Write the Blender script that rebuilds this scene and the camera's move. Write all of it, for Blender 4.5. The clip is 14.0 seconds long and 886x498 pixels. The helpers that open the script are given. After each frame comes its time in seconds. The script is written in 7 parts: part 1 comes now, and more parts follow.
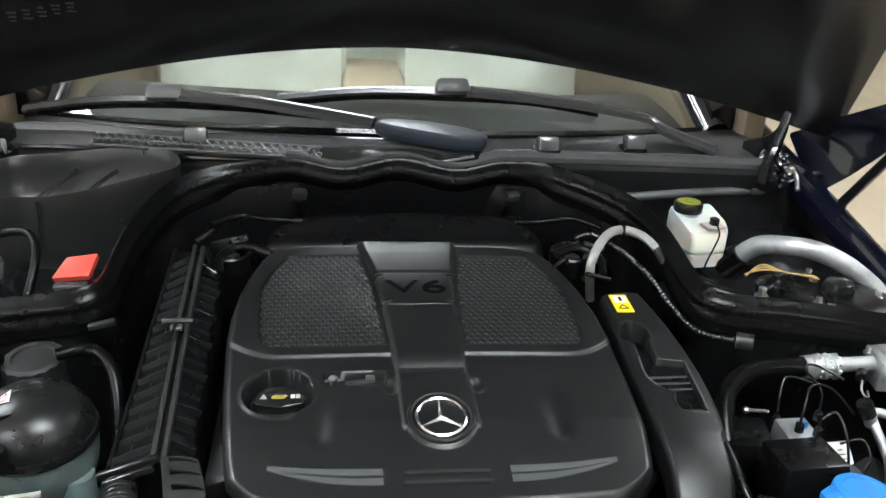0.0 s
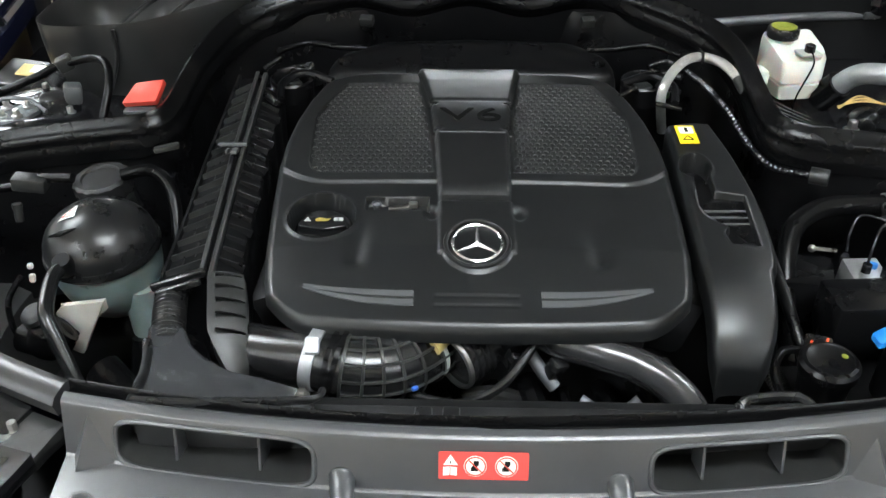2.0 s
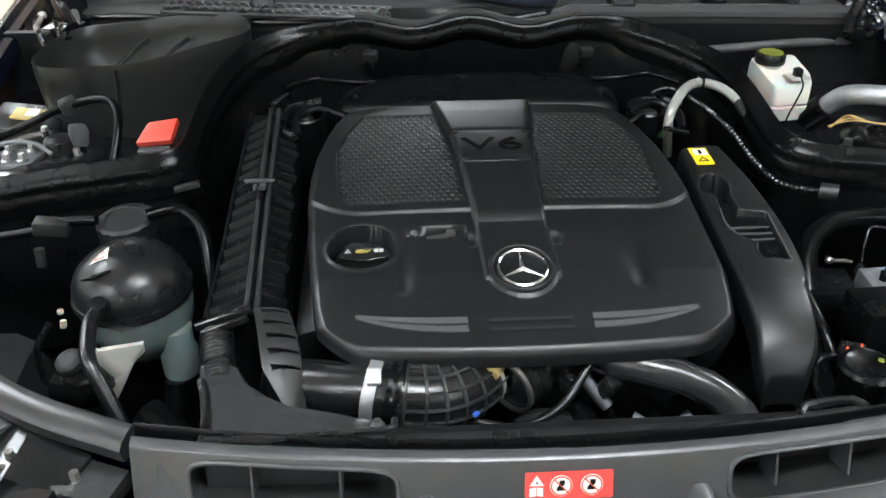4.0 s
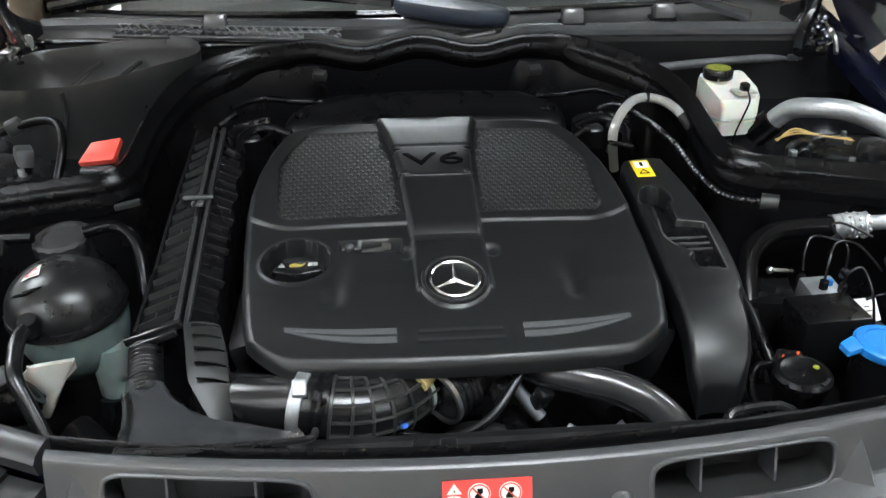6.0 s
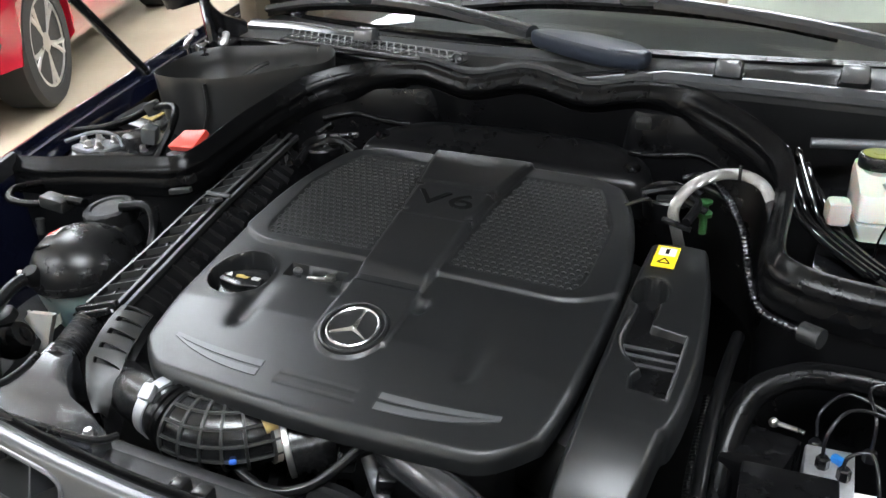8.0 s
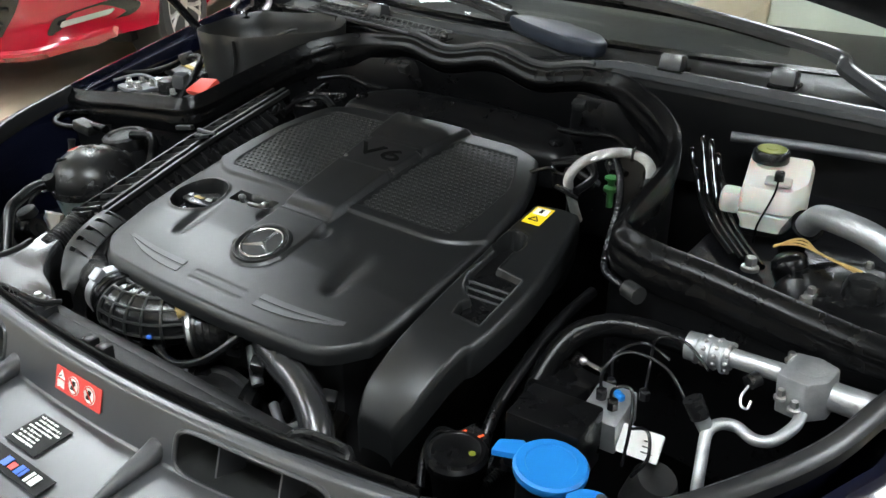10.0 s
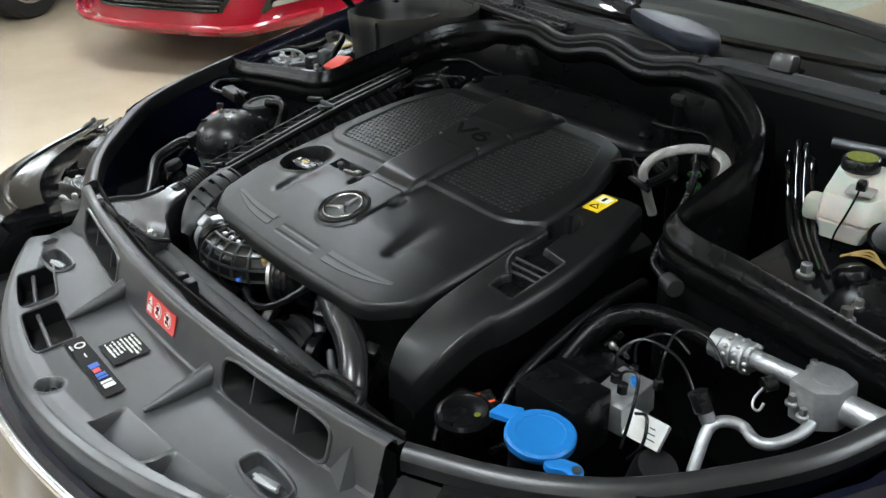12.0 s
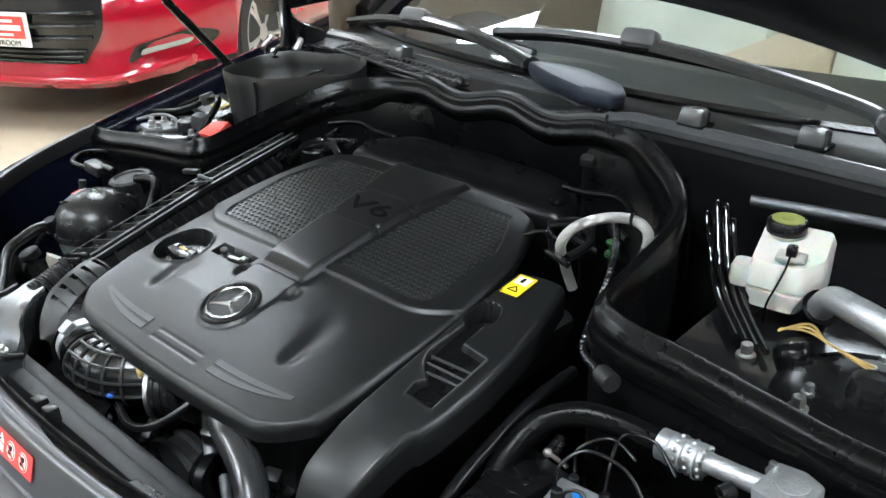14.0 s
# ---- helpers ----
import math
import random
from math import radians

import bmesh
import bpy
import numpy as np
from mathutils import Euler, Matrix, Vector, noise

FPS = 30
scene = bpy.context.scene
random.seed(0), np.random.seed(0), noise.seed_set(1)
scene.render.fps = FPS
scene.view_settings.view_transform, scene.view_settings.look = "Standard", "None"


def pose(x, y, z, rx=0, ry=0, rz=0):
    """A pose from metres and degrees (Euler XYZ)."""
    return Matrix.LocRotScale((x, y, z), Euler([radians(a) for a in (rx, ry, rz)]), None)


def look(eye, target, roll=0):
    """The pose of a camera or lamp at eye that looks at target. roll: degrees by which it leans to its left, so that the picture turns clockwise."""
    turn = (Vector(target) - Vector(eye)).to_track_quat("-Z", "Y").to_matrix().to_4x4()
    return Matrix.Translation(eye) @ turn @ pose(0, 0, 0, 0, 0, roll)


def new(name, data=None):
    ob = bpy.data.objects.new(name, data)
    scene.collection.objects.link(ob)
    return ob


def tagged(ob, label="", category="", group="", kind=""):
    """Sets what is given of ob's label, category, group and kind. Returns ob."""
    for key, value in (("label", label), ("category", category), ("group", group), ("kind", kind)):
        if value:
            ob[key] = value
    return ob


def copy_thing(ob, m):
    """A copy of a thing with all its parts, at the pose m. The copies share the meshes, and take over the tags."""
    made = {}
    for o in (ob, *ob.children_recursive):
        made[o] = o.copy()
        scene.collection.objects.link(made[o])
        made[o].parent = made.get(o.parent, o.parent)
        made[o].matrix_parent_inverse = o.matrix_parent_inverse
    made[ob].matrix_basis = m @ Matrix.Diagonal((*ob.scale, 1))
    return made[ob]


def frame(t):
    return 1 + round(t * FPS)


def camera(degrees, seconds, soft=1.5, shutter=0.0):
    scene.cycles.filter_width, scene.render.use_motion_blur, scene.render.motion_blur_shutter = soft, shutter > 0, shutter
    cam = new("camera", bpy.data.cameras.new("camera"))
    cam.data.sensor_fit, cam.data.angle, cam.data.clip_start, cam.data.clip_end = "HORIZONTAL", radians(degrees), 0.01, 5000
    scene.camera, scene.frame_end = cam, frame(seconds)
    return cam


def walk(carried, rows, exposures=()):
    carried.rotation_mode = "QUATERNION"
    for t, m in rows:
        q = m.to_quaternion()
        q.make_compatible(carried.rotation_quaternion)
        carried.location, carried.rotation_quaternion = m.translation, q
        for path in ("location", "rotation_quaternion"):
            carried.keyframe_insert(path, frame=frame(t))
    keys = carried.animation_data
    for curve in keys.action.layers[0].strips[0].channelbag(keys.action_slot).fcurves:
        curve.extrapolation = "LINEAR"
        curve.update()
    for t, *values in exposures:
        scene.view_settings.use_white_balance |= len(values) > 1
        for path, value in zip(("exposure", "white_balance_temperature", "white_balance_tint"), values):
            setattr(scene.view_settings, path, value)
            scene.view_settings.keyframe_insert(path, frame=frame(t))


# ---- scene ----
SOFT = 1.5
EXPOSURES = [(0.0, 0.15, 6750, 10), (2.5, 0.25, 6750, 10), (3.1, 0.17, 6750, 10), (5.5, 0.05, 6650, 10), (6.5, 0.05, 6650, 10), (7.0, -0.35, 6650, 10), (7.5, -0.25, 6620, 9), (8.0, 0.18, 6680, 13), (8.5, -0.1, 6650, 9), (9.0, -0.25, 6750, 9), (11.5, -0.15, 6650, 9), (12.0, -0.55, 6650, 9), (12.6, -0.15, 6550, 8), (13.5, -0.2, 6500, 8), (14.0, 0.08, 6450, 9)]
cam = camera(52.9, 14.0, soft=SOFT)
PATH = [
    (0, (-0.1314, -0.8517, 1.4219), (0.0908, 0.6996, 0.7632), 3.42),
    (0.5, (-0.0717, -0.8752, 1.4196), (-0.0118, 0.6420, 0.6549), 1.68),
    (1, (-0.0538, -0.8767, 1.4227), (-0.0694, 0.6035, 0.5867), 0.54),
    (1.5, (-0.0314, -0.8607, 1.4124), (-0.0801, 0.5895, 0.5268), -0.11),
    (2, (-0.0141, -0.8555, 1.4008), (-0.0561, 0.5687, 0.4734), -0.17),
    (2.5, (-0.0046, -0.8731, 1.4075), (-0.0390, 0.5541, 0.4846), -0.42),
    (3, (-0.0324, -0.8736, 1.4058), (-0.0444, 0.5635, 0.4977), -0.16),
    (3.2, (-0.0468, -0.8723, 1.4007), (-0.0551, 0.5770, 0.5122), -0.09),
    (5.3, (-0.3044, -0.8627, 1.3901), (0.0066, 0.5782, 0.5434), 1.27),
    (5.5, (-0.2642, -0.8697, 1.3875), (0.0356, 0.5780, 0.5482), 0.79),
    (6, (-0.0775, -0.8821, 1.3710), (0.0303, 0.6090, 0.5616), -0.27),
    (6.5, (0.0852, -0.8729, 1.3600), (-0.0752, 0.6309, 0.5837), -0.35),
    (7, (0.1948, -0.8277, 1.3466), (-0.2056, 0.6449, 0.5976), -1.79),
    (7.5, (0.3190, -0.7095, 1.3443), (-0.1792, 0.7309, 0.5913), -0.16),
    (8, (0.4499, -0.6780, 1.3402), (-0.2358, 0.6831, 0.5871), -1.96),
    (8.5, (0.6394, -0.7121, 1.3475), (-0.2249, 0.5342, 0.5797), 0.02),
    (9, (0.7335, -0.7408, 1.3591), (-0.1578, 0.4844, 0.5880), 0.27),
    (9.2, (0.7557, -0.7406, 1.3624), (-0.1259, 0.4934, 0.5942), 0.67),
    (11.3, (0.8261, -0.5579, 1.3505), (-0.2618, 0.4942, 0.5762), -0.64),
    (11.5, (0.8759, -0.5760, 1.3596), (-0.2611, 0.4212, 0.5833), -0.35),
    (12, (0.9651, -0.6041, 1.3654), (-0.2102, 0.3462, 0.5873), -0.65),
    (12.5, (0.9987, -0.6049, 1.3734), (-0.1754, 0.3701, 0.6244), -0.14),
    (13, (0.9708, -0.5807, 1.3766), (-0.1982, 0.4169, 0.6499), 0.02),
    (13.5, (0.9046, -0.5462, 1.3779), (-0.2471, 0.4803, 0.6637), -0.24),
    (14, (0.8452, -0.5198, 1.3749), (-0.2063, 0.6005, 0.6475), -0.68),
]
walk(cam, [(t, look(eye, target, roll)) for t, eye, target, roll in PATH], exposures=EXPOSURES)

# ---- light ----
world = bpy.data.worlds.new("World")
scene.world = world
world.use_nodes = True
world.node_tree.nodes["Background"].inputs[0].default_value = (0.9, 0.95, 1.0, 1)
world.node_tree.nodes["Background"].inputs[1].default_value = 0.02
LAMP = 50.0           # strength of the ceiling light panels

# ---- plan units ----
# The car is drawn in its own plan units: x to the car's left side, y to the rear, origin under the cover's badge.
K, ORIGIN = 0.84, Vector((0, 0, 0.86))


def W(p):
    """Plan units to metres."""
    return (Vector(p) - ORIGIN) * K + ORIGIN


PLACE = {}


def thing(name, label, category, base, group="", kind="", plan=True):
    ob = new(name)
    ob.empty_display_size = 0.05
    at = W(base) if plan else Vector(base)
    ob.location = at
    PLACE[ob] = at
    return tagged(ob, label, category, group, kind)


def finish(name, bm, mat, offset, plan, smooth):
    me = bpy.data.meshes.new(name)
    if plan:
        for v in bm.verts:
            v.co = W(v.co)
    if offset.length:
        for v in bm.verts:
            v.co -= offset
    bmesh.ops.recalc_face_normals(bm, faces=bm.faces[:])
    bm.to_mesh(me)
    bm.free()
    me.materials.append(mat)
    if smooth:
        me.shade_smooth()
        me.set_sharp_from_angle(angle=radians(smooth))
    return new(name, me)


def part(name, bm, mat, parent, label="", plan=True, smooth=40, kind=""):
    ob = finish(name, bm, mat, PLACE[parent], plan, smooth)
    ob.parent = parent
    PLACE[ob] = PLACE[parent]
    return tagged(ob, label, "", "", kind)


def solid(name, bm, mat, label, category, group="", kind="", plan=True, smooth=40):
    ob = finish(name, bm, mat, Vector((0, 0, 0)), plan, smooth)
    PLACE[ob] = Vector((0, 0, 0))
    return tagged(ob, label, category, group, kind)


# ---- mesh helpers ----
def B():
    return bmesh.new()


def smoothstep(a, b, x):
    t = np.clip((x - a) / (b - a), 0, 1)
    return t * t * (3 - 2 * t)


def curve(pts, steps=8):
    """A smooth line through the points."""
    p = [Vector(q) for q in pts]
    if len(p) < 3:
        return p
    out = []
    for i in range(len(p) - 1):
        a, b, c, d = p[max(i - 1, 0)], p[i], p[i + 1], p[min(i + 2, len(p) - 1)]
        for s in range(steps):
            t = s / steps
            out.append(0.5 * (2 * b + (c - a) * t + (2 * a - 5 * b + 4 * c - d) * t * t + (3 * b - a - 3 * c + d) * t ** 3))
    return out + [p[-1]]


def rings(bm, loops, closed=True, cap=True):
    """Joins loops of points, one after the other."""
    vs = [[bm.verts.new(p) for p in loop] for loop in loops]
    n = len(vs[0])
    for a, b in zip(vs, vs[1:]):
        for i in range(n if closed else n - 1):
            j = (i + 1) % n
            bm.faces.new((a[i], a[j], b[j], b[i]))
    if cap and closed:
        bm.faces.new(vs[0][::-1])
        bm.faces.new(vs[-1])
    return vs


def tube(bm, pts, r, n=12, steps=8, cap=True, wave=0.0, pitch=0.01):
    """A round tube along a smooth line; r may be a list, one for each point. wave: depth of corrugation."""
    line = curve(pts, steps)
    if wave:
        fine, length = [], 0.0
        for a, b in zip(line, line[1:]):
            k = max(1, int((b - a).length / (pitch / 4)))
            fine += [a.lerp(b, i / k) for i in range(k)]
        line = fine + [line[-1]]
    rs = r if isinstance(r, (list, tuple)) else [r] * len(pts)
    up = Vector((0, 0, 1))
    loops, normal, run = [], None, 0.0
    for i, p in enumerate(line):
        t = (line[min(i + 1, len(line) - 1)] - line[max(i - 1, 0)]).normalized()
        if normal is None:
            normal = t.cross(up if abs(t.z) < 0.9 else Vector((1, 0, 0))).normalized()
        else:
            run += (p - line[i - 1]).length
            normal = (normal - t * normal.dot(t)).normalized()
        side = t.cross(normal)
        f = i / (len(line) - 1) * (len(rs) - 1)
        k = min(int(f), len(rs) - 2) if len(rs) > 1 else 0
        rad = rs[k] + (rs[min(k + 1, len(rs) - 1)] - rs[k]) * (f - k)
        if wave:
            rad += wave * math.cos(2 * math.pi * run / pitch)
        loops.append([p + normal * rad * math.cos(2 * math.pi * j / n) + side * rad * math.sin(2 * math.pi * j / n) for j in range(n)])
    rings(bm, loops, True, cap)
    return bm


def sweep(bm, profile, pts, steps=6, cap=True, other=None, share=None):
    """Carries a profile of (across, up) along a line that lies roughly level; across is to the line's right.
    share(f) says how far it has turned into the other profile at the part f of the way."""
    line = curve(pts, steps)
    loops = []
    for i, p in enumerate(line):
        t = line[min(i + 1, len(line) - 1)] - line[max(i - 1, 0)]
        t.z = 0
        t.normalize()
        side = Vector((t.y, -t.x, 0))
        f = share(i / (len(line) - 1)) if other else 0.0
        now = [(a + (c - a) * f, b + (d - b) * f) for (a, b), (c, d) in zip(profile, other)] if other else profile
        loops.append([p + side * a + Vector((0, 0, b)) for a, b in now])
    rings(bm, loops, True, cap)
    return bm


def box(bm, c, size, turn=(0, 0, 0), bevel=0.0, taper=1.0):
    m = pose(*c, *turn)
    hx, hy, hz = (s / 2 for s in size)
    v = [bm.verts.new(m @ Vector((x * hx * (taper if z > 0 else 1), y * hy * (taper if z > 0 else 1), z * hz))) for z in (-1, 1) for y in (-1, 1) for x in (-1, 1)]
    f = [bm.faces.new([v[i] for i in q]) for q in ((0, 2, 3, 1), (4, 5, 7, 6), (0, 1, 5, 4), (2, 6, 7, 3), (0, 4, 6, 2), (1, 3, 7, 5))]
    if bevel:
        edges = list({e for g in f for e in g.edges})
        bmesh.ops.bevel(bm, geom=edges, offset=bevel, segments=2, affect="EDGES", profile=0.5)
    return bm


def rounded(pts, r, n=5):
    """An outline with its corners rounded."""
    out = []
    p = [Vector((q[0], q[1])) for q in pts]
    for i, q in enumerate(p):
        a, b = (p[i - 1] - q), (p[(i + 1) % len(p)] - q)
        k = min(r, a.length * 0.45, b.length * 0.45)
        s, e = q + a.normalized() * k, q + b.normalized() * k
        for j in range(n + 1):
            t = j / n
            out.append((1 - t) ** 2 * s + 2 * t * (1 - t) * q + t * t * e)
    return out


def prism(bm, outline, z0, z1, m=None, bevel=0.0):
    """An outline raised from z0 to z1, its upper edge eased by bevel."""
    m = m or Matrix()
    c = sum((Vector((p[0], p[1])) for p in outline), Vector((0, 0))) / len(outline)
    loops = [[Vector((p[0], p[1], z0)) for p in outline]]
    if bevel:
        loops.append([Vector((p[0], p[1], z1 - bevel)) for p in outline])
        for s, h in ((0.3, 0.3), (1.0, 0.0)):
            loops.append([Vector((p[0], p[1], z1 - bevel * h)) - Vector((*(Vector((p[0], p[1])) - c).normalized() * bevel * s, 0)) for p in outline])
    else:
        loops.append([Vector((p[0], p[1], z1)) for p in outline])
    rings(bm, [[m @ p for p in loop] for loop in loops])
    return bm


def lathe(bm, profile, n=32, m=None):
    """Turns a profile of (radius, height) round the z axis."""
    m = m or Matrix()
    loops = [[m @ Vector((max(r, 1e-5) * math.cos(2 * math.pi * j / n), max(r, 1e-5) * math.sin(2 * math.pi * j / n), z)) for j in range(n)] for r, z in profile]
    rings(bm, loops)
    return bm


def hoop(bm, profile, n=32, m=None):
    """A ring with a closed section of (radius, height), open in the middle."""
    m = m or Matrix()
    loops = [[m @ Vector((r * math.cos(2 * math.pi * j / n), r * math.sin(2 * math.pi * j / n), z)) for j in range(n)] for r, z in profile]
    rings(bm, loops + [loops[0]], True, False)
    bmesh.ops.remove_doubles(bm, verts=bm.verts[:], dist=1e-6)
    return bm


def sheet(bm, X, Y, Z, skirt=None):
    """A grid of points; skirt: a depth by which its rim is carried down."""
    X, Y, Z = np.broadcast_arrays(X, Y, Z)
    rows, cols = X.shape
    v = [[bm.verts.new((X[i, j], Y[i, j], Z[i, j])) for j in range(cols)] for i in range(rows)]
    for i in range(rows - 1):
        for j in range(cols - 1):
            bm.faces.new((v[i][j], v[i][j + 1], v[i + 1][j + 1], v[i + 1][j]))
    if skirt:
        rim = [v[0][j] for j in range(cols)] + [v[i][-1] for i in range(1, rows)] + [v[-1][j] for j in range(cols - 2, -1, -1)] + [v[i][0] for i in range(rows - 2, 0, -1)]
        low = [bm.verts.new((q.co.x, q.co.y, q.co.z - skirt)) for q in rim]
        for i in range(len(rim)):
            j = (i + 1) % len(rim)
            bm.faces.new((rim[i], rim[j], low[j], low[i]))
    return bm


def slab(bm, X, Y, Z, thick):
    """A grid of points with thickness, closed all round."""
    X, Y, Z = np.broadcast_arrays(X, Y, Z)
    sheet(bm, X, Y, Z, thick)
    sheet(bm, X, Y, Z - thick)
    bmesh.ops.remove_doubles(bm, verts=bm.verts[:], dist=1e-6)
    return bm


def ball(bm, c, radii, n=24, k=14, m=None):
    m = m or Matrix()
    prof = [(math.sin(math.pi * i / k), -math.cos(math.pi * i / k)) for i in range(k + 1)]
    loops = [[m @ Vector((c[0] + radii[0] * r * math.cos(2 * math.pi * j / n), c[1] + radii[1] * r * math.sin(2 * math.pi * j / n), c[2] + radii[2] * z)) for j in range(n)] for r, z in [(max(a, 1e-4), b) for a, b in prof]]
    rings(bm, loops)
    return bm


def along(a, b):
    """A pose at a whose z axis points to b."""
    a, b = Vector(a), Vector(b)
    return Matrix.Translation(a) @ (b - a).to_track_quat("Z", "Y").to_matrix().to_4x4()


def bolt(bm, c, r, h, m=None):
    """A flanged hexagon head."""
    m = (m or Matrix()) @ Matrix.Translation(c)
    lathe(bm, [(r * 1.5, 0), (r * 1.5, h * 0.25), (r * 1.1, h * 0.35)], 16, m)
    lathe(bm, [(r, h * 0.3), (r, h * 0.9), (r * 0.85, h)], 6, m)
    return bm


def letters(text, size, depth, m, stretch=1.0):
    """Writing as a mesh, centred on the pose m."""
    cu = bpy.data.curves.new("writing", "FONT")
    cu.body, cu.size, cu.extrude, cu.align_x, cu.align_y = text, size, depth, "CENTER", "CENTER"
    ob = bpy.data.objects.new("writing", cu)
    me = bpy.data.meshes.new_from_object(ob)
    bm = B()
    bm.from_mesh(me)
    bpy.data.objects.remove(ob)
    bpy.data.curves.remove(cu)
    bpy.data.meshes.remove(me)
    bm.transform(m @ Matrix.Diagonal((stretch, 1, 1, 1)))
    return bm

# ---- materials ----
def material(name, colour, rough=0.5, metal=0.0, vary=0.15, grain=0.0, grain_size=900.0, patch=14.0, rough_vary=0.08, coat=0.0, spec=0.5,
             transmission=0.0, subsurface=0.0, dust=0.0, ior=1.5):
    """vary: how far the colour drifts in patches; grain: depth of the fine relief; dust: a thin pale film in patches."""
    mt = bpy.data.materials.new(name)
    mt.use_nodes = True
    nt = mt.node_tree
    bs = nt.nodes["Principled BSDF"]
    link = nt.links.new
    co = nt.nodes.new("ShaderNodeTexCoord")
    big = nt.nodes.new("ShaderNodeTexNoise")
    big.inputs["Scale"].default_value, big.inputs["Detail"].default_value, big.inputs["Roughness"].default_value = patch, 6.0, 0.65
    link(co.outputs["Object"], big.inputs["Vector"])
    ramp = nt.nodes.new("ShaderNodeValToRGB")
    ramp.color_ramp.elements[0].position, ramp.color_ramp.elements[1].position = 0.3, 0.72
    lo, hi = [max(0.0, c * (1 - vary)) for c in colour], [min(1.0, c * (1 + vary)) for c in colour]
    ramp.color_ramp.elements[0].color, ramp.color_ramp.elements[1].color = (*lo, 1), (*hi, 1)
    link(big.outputs["Fac"], ramp.inputs["Fac"])
    out = ramp.outputs["Color"]
    fine = nt.nodes.new("ShaderNodeTexNoise")
    fine.inputs["Scale"].default_value, fine.inputs["Detail"].default_value = grain_size, 3.0
    link(co.outputs["Object"], fine.inputs["Vector"])
    if dust:
        mid = nt.nodes.new("ShaderNodeTexNoise")
        mid.inputs["Scale"].default_value, mid.inputs["Detail"].default_value = patch * 3.1, 8.0
        link(co.outputs["Object"], mid.inputs["Vector"])
        mr = nt.nodes.new("ShaderNodeMapRange")
        mr.inputs["From Min"].default_value, mr.inputs["From Max"].default_value, mr.inputs["To Max"].default_value = 0.48, 0.8, dust
        link(mid.outputs["Fac"], mr.inputs["Value"])
        mix = nt.nodes.new("ShaderNodeMix")
        mix.data_type = "RGBA"
        mix.inputs["B"].default_value = (0.3, 0.29, 0.27, 1)
        link(mr.outputs["Result"], mix.inputs["Factor"])
        link(out, mix.inputs["A"])
        out = mix.outputs["Result"]
    link(out, bs.inputs["Base Color"])
    rr = nt.nodes.new("ShaderNodeMapRange")
    rr.inputs["To Min"].default_value, rr.inputs["To Max"].default_value = max(0.02, rough - rough_vary), min(1.0, rough + rough_vary)
    link(big.outputs["Fac"], rr.inputs["Value"])
    link(rr.outputs["Result"], bs.inputs["Roughness"])
    if grain:
        bp = nt.nodes.new("ShaderNodeBump")
        bp.inputs["Strength"].default_value, bp.inputs["Distance"].default_value = 0.6, grain
        link(fine.outputs["Fac"], bp.inputs["Height"])
        link(bp.outputs["Normal"], bs.inputs["Normal"])
    for key, value in (("Metallic", metal), ("Coat Weight", coat), ("Specular IOR Level", spec), ("Transmission Weight", transmission), ("Subsurface Weight", subsurface), ("IOR", ior)):
        bs.inputs[key].default_value = value
    bs.inputs["Coat Roughness"].default_value = 0.04
    if subsurface:
        bs.inputs["Subsurface Scale"].default_value = 0.02
    return mt


M_cover = material("cover_plastic", (0.0068, 0.0072, 0.0075), 0.37, grain=0.0001, grain_size=1400, dust=0.004, spec=0.48, rough_vary=0.04)
M_inlay = material("inlay_plastic", (0.015, 0.0155, 0.0155), 0.34, dust=0.004, spec=0.55, rough_vary=0.04)
M_plastic = material("black_plastic", (0.009, 0.009, 0.0093), 0.28, grain=0.0002, dust=0.006, spec=0.36)
M_satin = material("satin_plastic", (0.009, 0.009, 0.0093), 0.2, grain=0.0002, dust=0.006, spec=0.45)
M_tray = material("tray_plastic", (0.047, 0.048, 0.051), 0.33, vary=0.14, spec=0.85, rough_vary=0.08, grain=0.0001)
M_rubber = material("rubber", (0.0034, 0.0034, 0.0036), 0.22, grain=0.0002, dust=0.003, spec=0.13, rough_vary=0.05)
M_dull = material("dull_dark", (0.010, 0.010, 0.0105), 0.5, grain=0.0006, dust=0.02, vary=0.5, spec=0.4)
# matte black for plain parts, and for the shade in hollows
M_cavity = material("black_and_shade", (0.007, 0.007, 0.0073), 0.42, grain=0.0004, vary=0.3, spec=0.25)
M_duct = material("duct_plastic", (0.020, 0.0205, 0.020), 0.32, grain=0.0005, dust=0.015, spec=0.42)
M_stripe = material("grey_trim", (0.058, 0.060, 0.062), 0.4, vary=0.05)
M_gloss = material("gloss_black", (0.007, 0.007, 0.008), 0.2, coat=0.2, vary=0.05)
M_navy = material("navy_paint", (0.004, 0.005, 0.013), 0.15, coat=1.0, vary=0.05)
M_alu = material("cast_aluminium", (0.44, 0.45, 0.46), 0.42, 0.75, grain=0.0010, grain_size=420, vary=0.22, patch=30.0, rough_vary=0.12)
M_steel = material("zinc_steel", (0.55, 0.55, 0.54), 0.3, 1.0, grain=0.0004, vary=0.15)
M_chrome = material("chrome", (0.85, 0.86, 0.87), 0.2, 1.0, vary=0.03, rough_vary=0.03)
M_white = material("milky_plastic", (0.62, 0.61, 0.55), 0.4, subsurface=0.25, vary=0.06, dust=0.03)
M_tank = material("clear_tank_plastic", (0.12, 0.155, 0.15), 0.3, subsurface=0.2, vary=0.12, dust=0.05)
M_bone = material("bone_plastic", (0.40, 0.39, 0.35), 0.45, subsurface=0.1, vary=0.12, dust=0.08)
